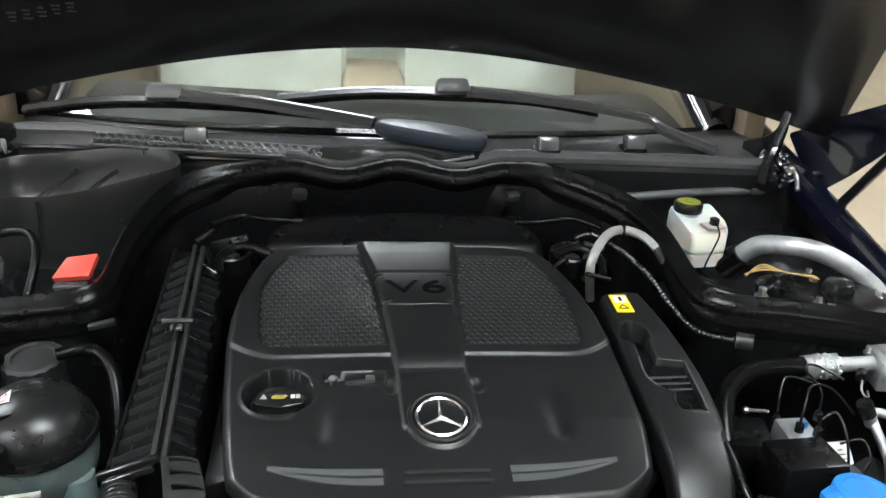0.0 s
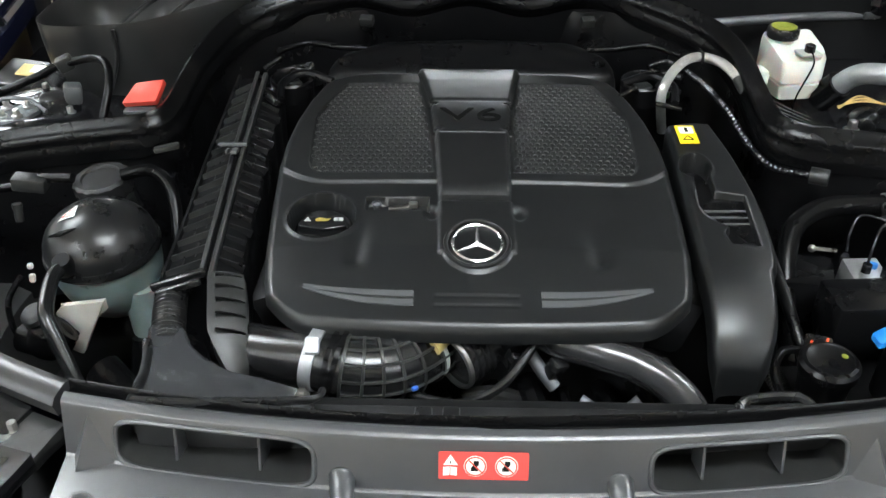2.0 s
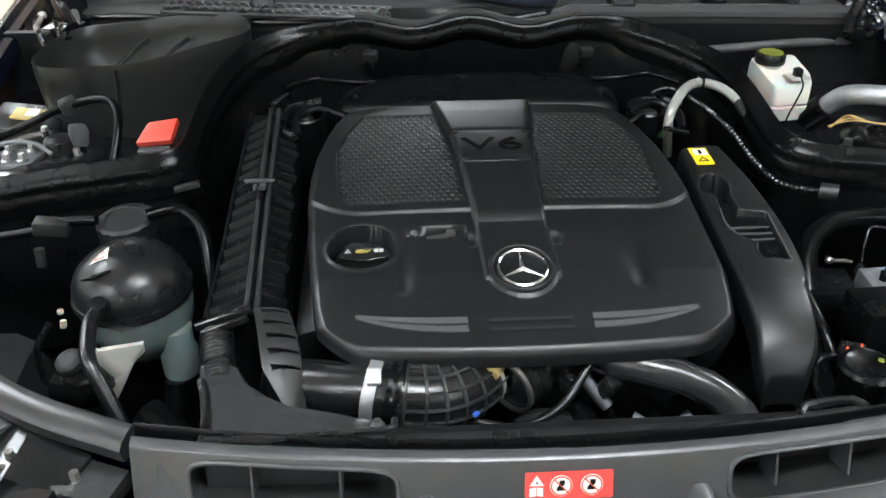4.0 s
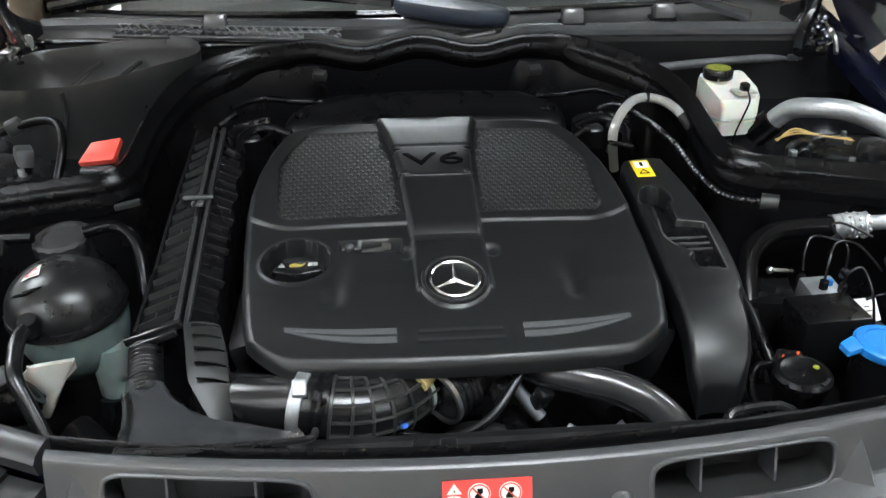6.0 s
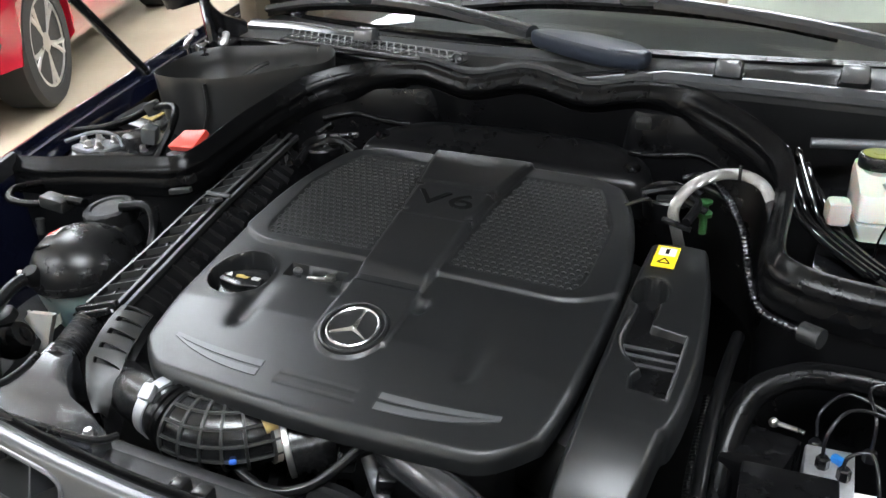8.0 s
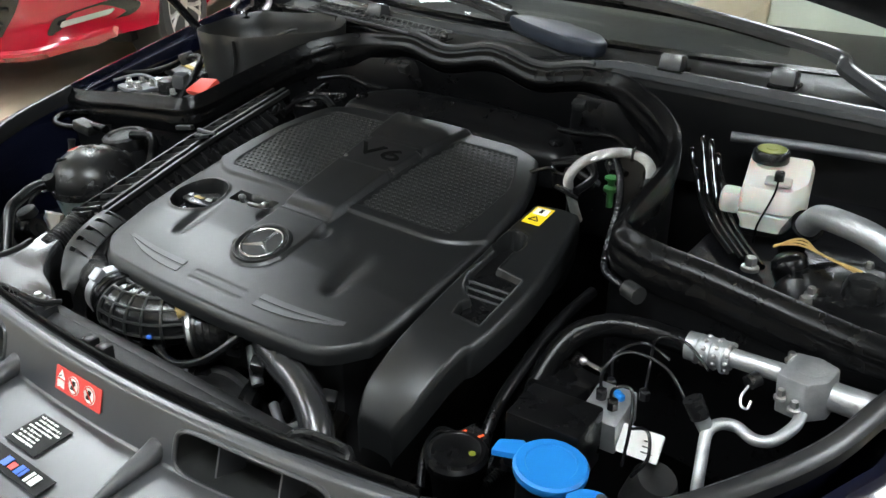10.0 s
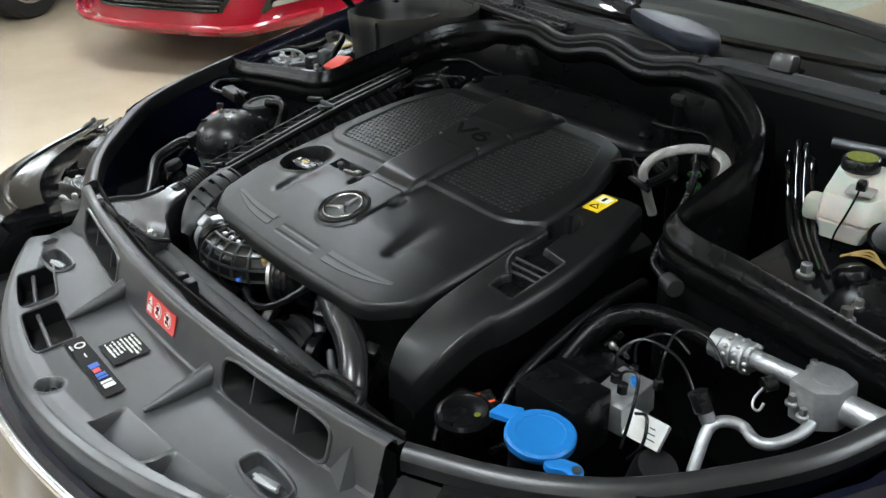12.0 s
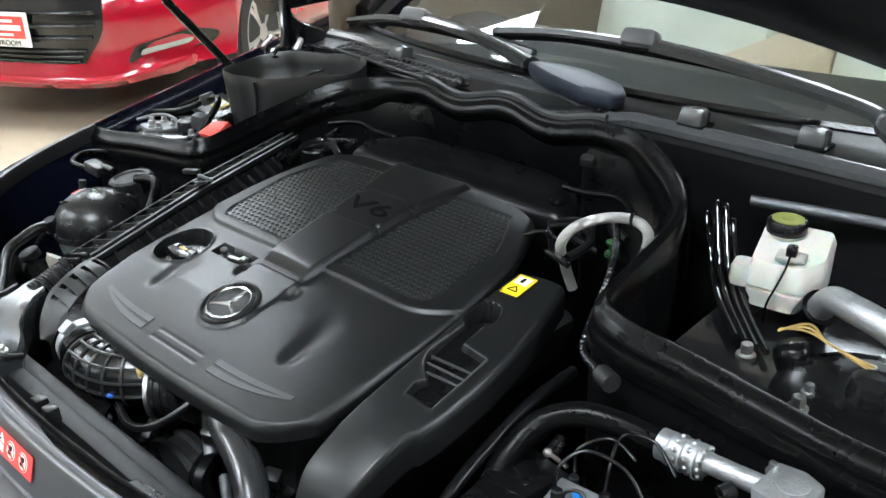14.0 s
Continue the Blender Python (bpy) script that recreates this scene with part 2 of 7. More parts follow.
M_red = material("red_plastic", (0.62, 0.055, 0.035), 0.42, vary=0.08, grain=0.0003)
M_redlabel = material("red_label", (0.72, 0.07, 0.06), 0.35, vary=0.04)
M_orange = material("orange_plastic", (0.85, 0.10, 0.03), 0.4, vary=0.05)
M_blue = material("blue_plastic", (0.012, 0.18, 0.52), 0.36, vary=0.06, grain=0.0002)
M_yellow = material("yellow_label", (0.85, 0.60, 0.02), 0.4, vary=0.04)
M_paper = material("white_label", (0.78, 0.78, 0.75), 0.45, vary=0.05)
M_ink = material("black_ink", (0.006, 0.006, 0.006), 0.45, vary=0.02, spec=0.15)
M_lime = material("lime_plastic", (0.20, 0.22, 0.03), 0.4, vary=0.1)
M_green = material("green_plastic", (0.06, 0.22, 0.07), 0.4, vary=0.1)
M_brass = material("yellowed_plastic", (0.55, 0.42, 0.16), 0.45, vary=0.15)
M_wire = material("tan_wire", (0.45, 0.30, 0.10), 0.5, vary=0.1)
M_bluelogo = material("blue_ink", (0.03, 0.12, 0.5), 0.4, vary=0.03)
M_carred = material("red_paint", (0.36, 0.003, 0.018), 0.2, coat=1.0, vary=0.05)
M_carblue = material("dark_blue_paint", (0.012, 0.03, 0.10), 0.2, coat=1.0, vary=0.05)
M_tyre = material("tyre_rubber", (0.02, 0.02, 0.02), 0.75, grain=0.001, vary=0.2)
M_lens = material("lamp_lens", (0.75, 0.75, 0.7), 0.15, vary=0.05, coat=0.5)
M_floor = material("polished_floor", (0.55, 0.46, 0.34), 0.22, vary=0.07, patch=1.6, grain=0.0002, grain_size=120, rough_vary=0.05)
M_wall = material("cream_wall", (0.40, 0.37, 0.32), 0.75, vary=0.04, patch=1.2, grain=0.0006, grain_size=200)
M_ceiling = material("ceiling_tile", (0.55, 0.55, 0.54), 0.85, vary=0.04, patch=3.0)
M_leather = material("tan_leather", (0.62, 0.50, 0.36), 0.5, vary=0.1, grain=0.0005)
M_print = material("grey_print", (0.30, 0.30, 0.29), 0.5, vary=0.05)
M_weave = material("steel_wire", (0.55, 0.55, 0.53), 0.38, 1.0, vary=0.15)
M_seat = material("film_wrapped_seat", (0.66, 0.68, 0.60), 0.3, vary=0.12, patch=6.0)
M_cowl = material("cowl_plastic", (0.058, 0.059, 0.061), 0.26, grain=0.0001, dust=0.02, vary=0.06, spec=0.7, rough_vary=0.03)
M_plate = material("plate_plastic", (0.0090, 0.0092, 0.0095), 0.31, vary=0.06, spec=0.52, rough_vary=0.03)
# near-black plastic, also used where recesses and pockets lie in shade
M_shield = material("shield_and_shade_black", (0.0042, 0.0042, 0.0045), 0.28, vary=0.08, spec=0.2, rough_vary=0.04)
M_bowl = material("bowl_plastic", (0.015, 0.015, 0.0147), 0.3, vary=0.12, grain=0.0002)
M_wiper = material("wiper_plastic", (0.03, 0.031, 0.033), 0.26, vary=0.08, spec=0.8, rough_vary=0.02)
M_zinc = material("zinc_plate", (0.20, 0.205, 0.215), 0.6, 1.0, vary=0.3, grain=0.0006)
M_oilmark = material("oil_print", (0.30, 0.22, 0.04), 0.5, vary=0.05)
M_hose = material("glossy_hose", (0.022, 0.022, 0.023), 0.2, vary=0.15, spec=0.6, grain=0.0002)
M_foglens = material("fog_lens", (0.38, 0.37, 0.33), 0.2, vary=0.08, coat=0.5)
M_trim = material("tan_trim", (0.16, 0.125, 0.085), 0.6, vary=0.1, grain=0.0004)
M_letter = material("black_lettering", (0.0025, 0.0025, 0.0025), 0.6, vary=0.05, spec=0.1)
M_rack = material("rack_plastic", (0.075, 0.076, 0.078), 0.33, vary=0.1, grain=0.0002)
M_head = material("blue_black_plastic", (0.022, 0.027, 0.038), 0.42, vary=0.04, spec=0.3, rough_vary=0.02)
M_rail = material("rail_rubber", (0.020, 0.020, 0.021), 0.32, vary=0.15, spec=0.55, rough_vary=0.05, dust=0.01)
M_pipe = material("coated_pipe", (0.008, 0.008, 0.008), 0.08, coat=1.0, vary=0.05, rough_vary=0.02, spec=0.8)
M_mesh = material("mesh_plastic", (0.030, 0.030, 0.031), 0.35, vary=0.15)
M_edge = material("pale_edge", (0.05, 0.05, 0.05), 0.14, vary=0.1, spec=0.9, rough_vary=0.03)
M_dash = material("dash_vinyl", (0.016, 0.016, 0.0155), 0.5, grain=0.0004)


def glass(name, tint=(0.86, 0.9, 0.88), rough=0.0):
    mt = bpy.data.materials.new(name)
    mt.use_nodes = True
    bs = mt.node_tree.nodes["Principled BSDF"]
    bs.inputs["Base Color"].default_value = (*tint, 1)
    bs.inputs["Roughness"].default_value = rough
    bs.inputs["Transmission Weight"].default_value = 1.0
    bs.inputs["IOR"].default_value = 1.5
    return mt


M_glass = glass("windscreen_glass")
M_tinted = glass("side_glass", (0.16, 0.18, 0.17))
M_headglass = glass("headlamp_glass", (0.9, 0.92, 0.92), 0.12)


def glow(name, colour, strength):
    mt = bpy.data.materials.new(name)
    mt.use_nodes = True
    bs = mt.node_tree.nodes["Principled BSDF"]
    bs.inputs["Base Color"].default_value = (0.8, 0.8, 0.8, 1)
    bs.inputs["Emission Color"].default_value = (*colour, 1)
    bs.inputs["Emission Strength"].default_value = strength
    return mt


M_panel = glow("light_panel", (0.90, 1.0, 1.08), LAMP)

# ---- showroom ----
def room():
    x0, x1, y0, y1, h, t = -13.0, 8.0, -7.0, 11.0, 3.3, 0.2
    bm = B()
    box(bm, ((x0 + x1) / 2, (y0 + y1) / 2, -0.05), (x1 - x0 + 2 * t, y1 - y0 + 2 * t, 0.1))
    solid("floor", bm, M_floor, "polished tan showroom floor", "floor", kind="structure", plan=False, smooth=0)
    for n, c, s in (("wall_west", (x0 - t / 2, (y0 + y1) / 2, h / 2), (t, y1 - y0, h)), ("wall_east", (x1 + t / 2, (y0 + y1) / 2, h / 2), (t, y1 - y0, h)),
                    ("wall_north", ((x0 + x1) / 2, y1 + t / 2, h / 2), (x1 - x0 + 2 * t, t, h)), ("wall_south", ((x0 + x1) / 2, y0 - t / 2, h / 2), (x1 - x0 + 2 * t, t, h))):
        bm = B()
        box(bm, c, s)
        solid(n, bm, M_wall, "plain cream painted showroom wall", "wall", kind="structure", plan=False, smooth=0)
    bm = B()
    box(bm, ((x0 + x1) / 2, (y0 + y1) / 2, h + 0.05), (x1 - x0 + 2 * t, y1 - y0 + 2 * t, 0.1))
    solid("ceiling", bm, M_ceiling, "white tiled showroom ceiling", "ceiling", kind="structure", plan=False, smooth=0)
    first = None
    for i in range(4):
        for j in range(5):
            x, y = (-10.6, -6.7, -2.8, 3.4)[i], -6.0 + 3.55 * j
            if i == 3:
                x, y = ((0.4, -1.3), (3.4, -4.0), (3.4, 1.1), (0.1, 3.5), (3.4, 8.2))[j]
            if first is None:
                first = thing("ceiling_light", "white fluorescent ceiling light with a flat diffuser", "ceiling light", (x, y, h - 0.06), "showroom ceiling lights", plan=False)
                bm = B()
                for sx, sy, cx, cy in ((1.26, 0.03, 0, 0.315), (1.26, 0.03, 0, -0.315), (0.03, 0.6, 0.615, 0), (0.03, 0.6, -0.615, 0)):
                    box(bm, (x + cx, y + cy, h - 0.03), (sx, sy, 0.058))
                part("frame", bm, M_ceiling, first, plan=False, smooth=0)
                bm = B()
                box(bm, (x, y, h - 0.03), (1.19, 0.59, 0.02))
                part("diffuser", bm, M_panel, first, "glowing white diffuser", plan=False, smooth=0)
            else:
                copy_thing(first, pose(x, y, h - 0.06))


room()


# ---- parked sedans ----
def sedan(name, paint, m, label, plate):
    root = thing(name, label, "car", m.translation, plan=False)

    def put(pname, bm, mt, mlabel="", smooth=40, parent=root):
        bm.transform(m)
        return part(pname, bm, mt, parent, mlabel, plan=False, smooth=smooth)

    def front(x, z):
        """How far back the skin lies at a height z, x from the middle."""
        dz = np.interp(z, [0.225, 0.25, 0.285, 0.335, 0.42, 0.55, 0.66, 0.74], [0.12, 0.02, 0.0, 0.05, 0.05, 0.03, 0.05, 0.12])
        return dz + 0.62 * (abs(x) / 0.93) ** 3.2

    def arch(y):
        out = 0.0
        for yc in (1.03, 3.78):
            d = 0.37 ** 2 - (y - yc) ** 2
            if d > 0:
                out = max(out, 0.33 + math.sqrt(d))
        return out

    def foot(x, y):
        """Lower edge of the skin: it climbs from the bumper's middle to the arches."""
        return 0.225 + 0.08 * float(smoothstep(0.60, 0.93, abs(x))) * (1 - float(smoothstep(1.3, 1.5, y)))

    levels = [0.225, 0.24, 0.26, 0.30, 0.36, 0.42, 0.48, 0.54, 0.60, 0.66, 0.70, 0.74, 0.80, 0.86]
    xs = [0.93 * math.sin(math.pi / 2 * i / 70) for i in range(-70, 71)]
    ys = [0.66 + 0.016 * i for i in range(1, 251)]
    rows = []
    for z in levels:
        w = np.interp(z, [0.225, 0.3, 0.6, 0.86], [0.86, 0.92, 0.93, 0.90])
        ring = [(-w, y, max(z, arch(y), foot(0.93, y))) for y in reversed(ys)]
        ring += [(x / 0.93 * w, front(x, z), max(z, arch(front(x, z)), foot(x, 0))) for x in xs]
        ring += [(w, y, max(z, arch(y), foot(0.93, y))) for y in ys]
        rows.append(ring)
    A = np.array(rows)
    # the flanks rise to the bonnet and the sills behind
    bm = B()
    sheet(bm, A[:, :, 0], A[:, :, 1], A[:, :, 2])
    body = put("body", bm, paint, "glossy painted body shell")
    bm = B()
    Y = np.linspace(0.10, 4.6, 60)[:, None]
    S = np.linspace(-1, 1, 25)[None, :]
    top = np.interp(Y, [0.1, 0.3, 1.3, 2.0, 4.6], [0.75, 0.84, 0.97, 0.98, 1.0])
    edge = np.interp(Y, [0.1, 0.3, 1.0, 4.6], [0.74, 0.80, 0.86, 0.86])
    half = np.interp(Y, [0.1, 0.2, 0.4, 0.7, 4.6], [0.35, 0.55, 0.80, 0.90, 0.90])
    sheet(bm, S * half, Y + 0 * S, edge + (top - edge) * (1 - np.abs(S) ** 3))
    put("bonnet", bm, paint)
    bm = B()
    Y = np.linspace(1.3, 4.3, 40)[:, None]
    top = np.interp(Y, [1.3, 2.1, 2.8, 3.4, 4.3], [0.97, 1.38, 1.43, 1.40, 1.0])
    half = np.interp(top, [0.97, 1.43], [0.82, 0.62])
    sheet(bm, np.sign(S) * np.minimum(np.abs(S) * 1.6, 1) * (0.85 + (half - 0.85) * (1 - np.maximum(0, np.abs(S) - 0.625) / 0.375)), Y + 0 * S,
          np.where(np.abs(S) < 0.625, top, top - (top - 0.9) * (np.abs(S) - 0.625) / 0.375))
    put("greenhouse", bm, M_gloss, "dark tinted cabin glass")
    # grille with bars
    bm = B()
    gx = np.linspace(-0.50, 0.50, 30)[None, :]
    gz = np.linspace(0.335, 0.66, 14)[:, None]
    squeeze = 0.72 + 0.28 * smoothstep(0.26, 0.56, gz)
    fy = np.array([[front(a * s, b) for a in gx[0]] for b, s in zip(gz[:, 0], squeeze[:, 0])])
    sheet(bm, gx * squeeze, fy - 0.006, gz + 0 * gx)
    grille = put("grille", bm, M_gloss, "gloss black lower grille")
    for z in (0.36, 0.385, 0.41, 0.475, 0.535, 0.595):
        bm = B()
        w = 0.47 * (0.72 + 0.28 * float(smoothstep(0.26, 0.56, z)))
        tube(bm, [(w * i / 8, front(w * i / 8, z) - 0.014, z) for i in range(-8, 9)], 0.010, 8, 2)
        put("grille_bar", bm, M_satin, parent=grille)
    # lip along the bumper's foot
    bm = B()
    prof = []
    for i in range(-40, 41):
        x = 0.80 * i / 40
        y = front(x, 0.285)
        d = 0.014 + 0.026 * float(smoothstep(0.30, 0.6, abs(x))) * (1 - float(smoothstep(0.62, 0.80, abs(x))))
        zt = 0.292 + 0.075 * float(smoothstep(0.45, 0.95, abs(x)))
        prof.append([Vector((x, y + 0.05, zt - 0.02)), Vector((x, y - d * 0.4, zt)), Vector((x, y - d, zt - 0.014)), Vector((x, y - d, zt - 0.030)), Vector((x, y + 0.02, zt - 0.060))])
    rings(bm, prof)
    put("bumper_lip", bm, paint, "protruding painted bumper lip")
    # fog lamps
    for s in (-1, 1):
        bm = B()
        pts = rounded([(0.56, 0.335), (0.86, 0.385), (0.88, 0.44), (0.80, 0.475), (0.60, 0.42)], 0.03)
        loops = [[Vector((s * x, front(x, z) - d, z)) for x, z in pts] for d in (0.0, 0.012)]
        rings(bm, loops)
        fog = put("fog_lamp", bm, M_gloss, "recessed fog lamp in a black surround")
        bm = B()
        pts = rounded([(0.62, 0.372), (0.79, 0.405), (0.80, 0.430), (0.63, 0.402)], 0.012)
        rings(bm, [[Vector((s * x, front(x, z) - d, z)) for x, z in pts] for d in (0.008, 0.024)])
        put("lens", bm, M_foglens, "clear lamp lens", parent=fog)
        bm = B()
        pts = rounded([(0.52, 0.64), (0.90, 0.70), (0.90, 0.76), (0.60, 0.72)], 0.02)
        rings(bm, [[Vector((s * x, front(x, min(z, 0.74)) - d, z)) for x, z in pts] for d in (0.0, 0.012)])
        put("headlamp", bm, M_lens, "clear headlamp")
    # wheels
    for yc in (1.03, 3.78):
        for s in (-1, 1):
            turn = pose(s * 0.80, yc, 0.33, 0, 90 * s, 0)
            bm = B()
            lathe(bm, [(0.225, -0.10), (0.31, -0.11), (0.33, -0.085), (0.333, 0.085), (0.312, 0.11), (0.235, 0.112), (0.225, 0.10)], 48, turn)
            wheel = put("wheel", bm, M_tyre, "black tyre on a spoked alloy rim")
            bm = B()
            lathe(bm, [(0.228, -0.08), (0.228, 0.105), (0.215, 0.108), (0.205, 0.06), (0.19, 0.02), (0.05, 0.02), (0.0, 0.03)], 48, turn)
            for k in range(5):
                a = math.radians(72 * k)
                for off in (-0.14, 0.14):
                    tube(bm, [turn @ Vector((0.05 * math.cos(a), 0.05 * math.sin(a), 0.085)), turn @ Vector((0.14 * math.cos(a + off * 0.6), 0.14 * math.sin(a + off * 0.6), 0.095)), turn @ Vector((0.22 * math.cos(a + off), 0.22 * math.sin(a + off), 0.10))], [0.02, 0.013, 0.014], 8, 4)
            lathe(bm, [(0.06, 0.06), (0.06, 0.095), (0.04, 0.105), (0.0, 0.105)], 24, turn)
            put("rim", bm, M_steel, "machined alloy rim", parent=wheel)
    bm = B()
    box(bm, (0, 2.6, 0.26), (1.5, 3.9, 0.12))
    put("underbody", bm, M_cavity, smooth=0)
    if plate:
        z0, z1, yy = 0.435, 0.60, front(0.15, 0.5) - 0.035
        bm = B()
        box(bm, (0.0, yy, (z0 + z1) / 2), (0.325, 0.012, z1 - z0), bevel=0.004)
        pl = put("plate", bm, M_paper, "white and red showroom plate", smooth=0)
        bm = B()
        box(bm, (0.0, yy - 0.0075, (z0 + z1) / 2 + 0.012), (0.285, 0.003, 0.105))
        put("red_field", bm, M_redlabel, parent=pl, smooth=0)
        bm = letters("SHOWROOM", 0.036, 0.001, pose(0.0, yy - 0.0075, z0 + 0.018, 90, 0, 0), 1.0)
        put("lettering", bm, M_ink, parent=pl, smooth=0)
        bm = B()
        for zz, w, hh in ((z1 - 0.012, 0.20, 0.010), (z1 - 0.04, 0.17, 0.014), (z1 - 0.072, 0.25, 0.026), (z1 - 0.105, 0.16, 0.012)):
            box(bm, (0.0, yy - 0.0105, zz), (w, 0.002, hh))
        put("printed_bar", bm, M_paper, parent=pl, smooth=0)
    return root


SEDAN = Matrix.Translation((-3.683, 1.193, 0)) @ Matrix.Rotation(radians(29.3), 4, "Z")
sedan("red_sedan", M_carred, SEDAN, "glossy red sedan parked on the showroom floor", True)
sedan("blue_sedan", M_carblue, Matrix.Translation((-5.9, -0.2, 0)) @ Matrix.Rotation(radians(29.3), 4, "Z"), "dark blue sedan parked on the showroom floor", False)

# ---- the dark sedan with its bonnet up ----
GROUND = (0 - 0.86) / K + 0.86


def shut(x, y, lift=0.0):
    """Height of the line along which the shut bonnet would lie."""
    return 0.872 + 0.2 * y - 0.075 * x * x + lift


car = thing("dark_sedan", "very dark navy sedan with its bonnet raised", "car", (0, 0.2, GROUND))

RAIL_L = [(-0.478, -0.252), (-0.58, -0.205), (-0.66, -0.155), (-0.76, -0.075), (-0.835, -0.005), (-0.885, 0.08), (-0.908, 0.16), (-0.918, 0.27)]
RAIL_R = [(0.494, -0.246), (0.603, -0.189), (0.697, -0.112), (0.768, -0.016), (0.815, 0.069), (0.845, 0.159), (0.875, 0.25)]
SEAL_L = [(-0.918, 0.27), (-0.82, 0.262), (-0.72, 0.27), (-0.60, 0.276), (-0.53, 0.282), (-0.504, 0.315), (-0.497, 0.40), (-0.487, 0.47), (-0.455, 0.55), (-0.41, 0.60), (-0.34, 0.632), (-0.233, 0.640)]
SEAL_R = [(0.203, 0.640), (0.272, 0.637), (0.348, 0.592), (0.412, 0.535), (0.440, 0.487), (0.454, 0.42), (0.458, 0.32), (0.462, 0.276), (0.474, 0.250), (0.505, 0.236), (0.55, 0.231), (0.60, 0.231), (0.69, 0.230), (0.80, 0.235), (0.875, 0.245)]


def on(pts, lift=0.0):
    return [(x, y, shut(x, y, lift)) for x, y in pts]


# rubber seals and the partition panels under them
LIP = [(-0.010, -0.050), (-0.010, -0.006), (-0.006, 0.001), (-0.001, 0.003), (0.003, -0.001), (0.005, -0.008), (0.011, -0.013), (0.016, -0.020), (0.0158, -0.026), (0.0148, -0.030), (0.0166, -0.035), (0.020, -0.044), (0.0195, -0.051),
       (0.0180, -0.055), (0.0186, -0.060), (0.017, -0.066), (0.008, -0.070)]
MID_LIP = [(-0.010, -0.05), (-0.010, -0.006), (-0.006, 0.001), (-0.001, 0.003), (0.003, -0.001), (0.0045, -0.006), (0.004, -0.011), (0.006, -0.015), (0.0085, -0.019), (0.010, -0.024), (0.0085, -0.029), (0.006, -0.033), (0.002, -0.038), (-0.003, -0.044),
           (-0.008, -0.054), (-0.013, -0.064), (-0.020, -0.072)]
PANEL = [(-0.006, -0.32), (-0.006, -0.05), (0.006, -0.05), (0.012, -0.07), (0.014, -0.12), (0.010, -0.32)]
for line, rise in ((SEAL_L, 0.0), (SEAL_R, 0.0187)):
    pts = [(x, y, shut(x, y, (0.012 * float(smoothstep(0.45, 0.64, y)) + 0.004 * float(smoothstep(-0.34, -0.24, x)) if x < 0 else rise - 0.0027 * (1 - float(smoothstep(0.21, 0.34, x))) - 0.012 * float(smoothstep(0.60, 0.85, x))))) for x, y in line]
    bm = B()
    sweep(bm, LIP, pts, 6, True, MID_LIP, (lambda f: float(smoothstep(0.84, 1.0, f))) if line is SEAL_L else (lambda f: 1 - float(smoothstep(0.0, 0.13, f))))
    part("bulkhead_seal", bm, M_rubber, car, "black ribbed rubber sealing lip")
    bm = B()
    turn_in = [(-0.205, 0.652, pts[-1][2]), (-0.195, 0.690, pts[-1][2])] if line is SEAL_L else [(0.165, 0.690, pts[0][2]), (0.176, 0.652, pts[0][2])]
    sweep(bm, PANEL, pts + turn_in if line is SEAL_L else turn_in + pts)
    part("bulkhead_panel", bm, M_shield, car, "black plastic partition panel")
bm = B()
box(bm, (-0.498, 0.256, 0.861), (0.040, 0.012, 0.009), (0, -8, 14), 0.002)
part("panel_clip", bm, M_duct, car, "small grey clip under the seal")
# scalloped middle of the seal
MID = [(x, y, shut(x, y, 0.016 - 0.015 * math.sin(math.pi * (x + 0.233) / 0.2175) ** 2)) for x, y in [(-0.233 + 0.435 * i / 32, 0.640 - 0.010 * math.sin(math.pi * i / 16) ** 2) for i in range(33)]]
bm = B()
sweep(bm, MID_LIP, MID, 1)
part("bulkhead_seal", bm, M_rubber, car, "black rubber lip with a scalloped edge")
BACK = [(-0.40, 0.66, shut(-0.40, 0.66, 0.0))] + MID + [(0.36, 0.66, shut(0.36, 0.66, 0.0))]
# the recess gets its shade from this panel's near-black colour
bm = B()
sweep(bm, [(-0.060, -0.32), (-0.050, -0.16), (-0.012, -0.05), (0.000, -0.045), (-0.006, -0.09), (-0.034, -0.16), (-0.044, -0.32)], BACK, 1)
part("bulkhead_panel", bm, M_shield, car, "panel coloured near black for the shade beneath the scuttle")
bm = B()
sweep(bm, [(-0.010, 0.0), (-0.010, 0.008), (-0.003, 0.010), (0.001, 0.006), (0.001, 0.0)], [(x, y + 0.009, z + 0.002) for x, y, z in MID], 1)
part("scuttle_edge", bm, M_edge, car, "pale edge strip on the scuttle")

# rails along the wings
RLIP = [(-0.020, -0.03), (-0.024, -0.012), (-0.018, -0.003), (-0.008, 0.002), (0.0, 0.005), (0.006, 0.004), (0.010, -0.002), (0.008, -0.03)]
THIN = [(-0.018, -0.03), (-0.020, -0.012), (-0.014, -0.004), (-0.007, -0.001), (-0.001, 0.0), (0.003, -0.003), (0.004, -0.010), (0.003, -0.03)]
for line in (RAIL_L, [(x, y) for x, y in reversed(RAIL_R)]):
    bm = B()
    sweep(bm, RLIP if line is RAIL_L else THIN, on(line, 0.004 if line is RAIL_L else -0.005))
    part("wing_seal", bm, M_rail, car, "black rubber strip along the wing")
    bm = B()
    sweep(bm, [(-0.004, -0.5), (-0.004, -0.02), (0.006, -0.02), (0.030, -0.14), (0.034, -0.5)], on(line))
    part("inner_wing", bm, M_navy, car, "navy painted inner wing panel")


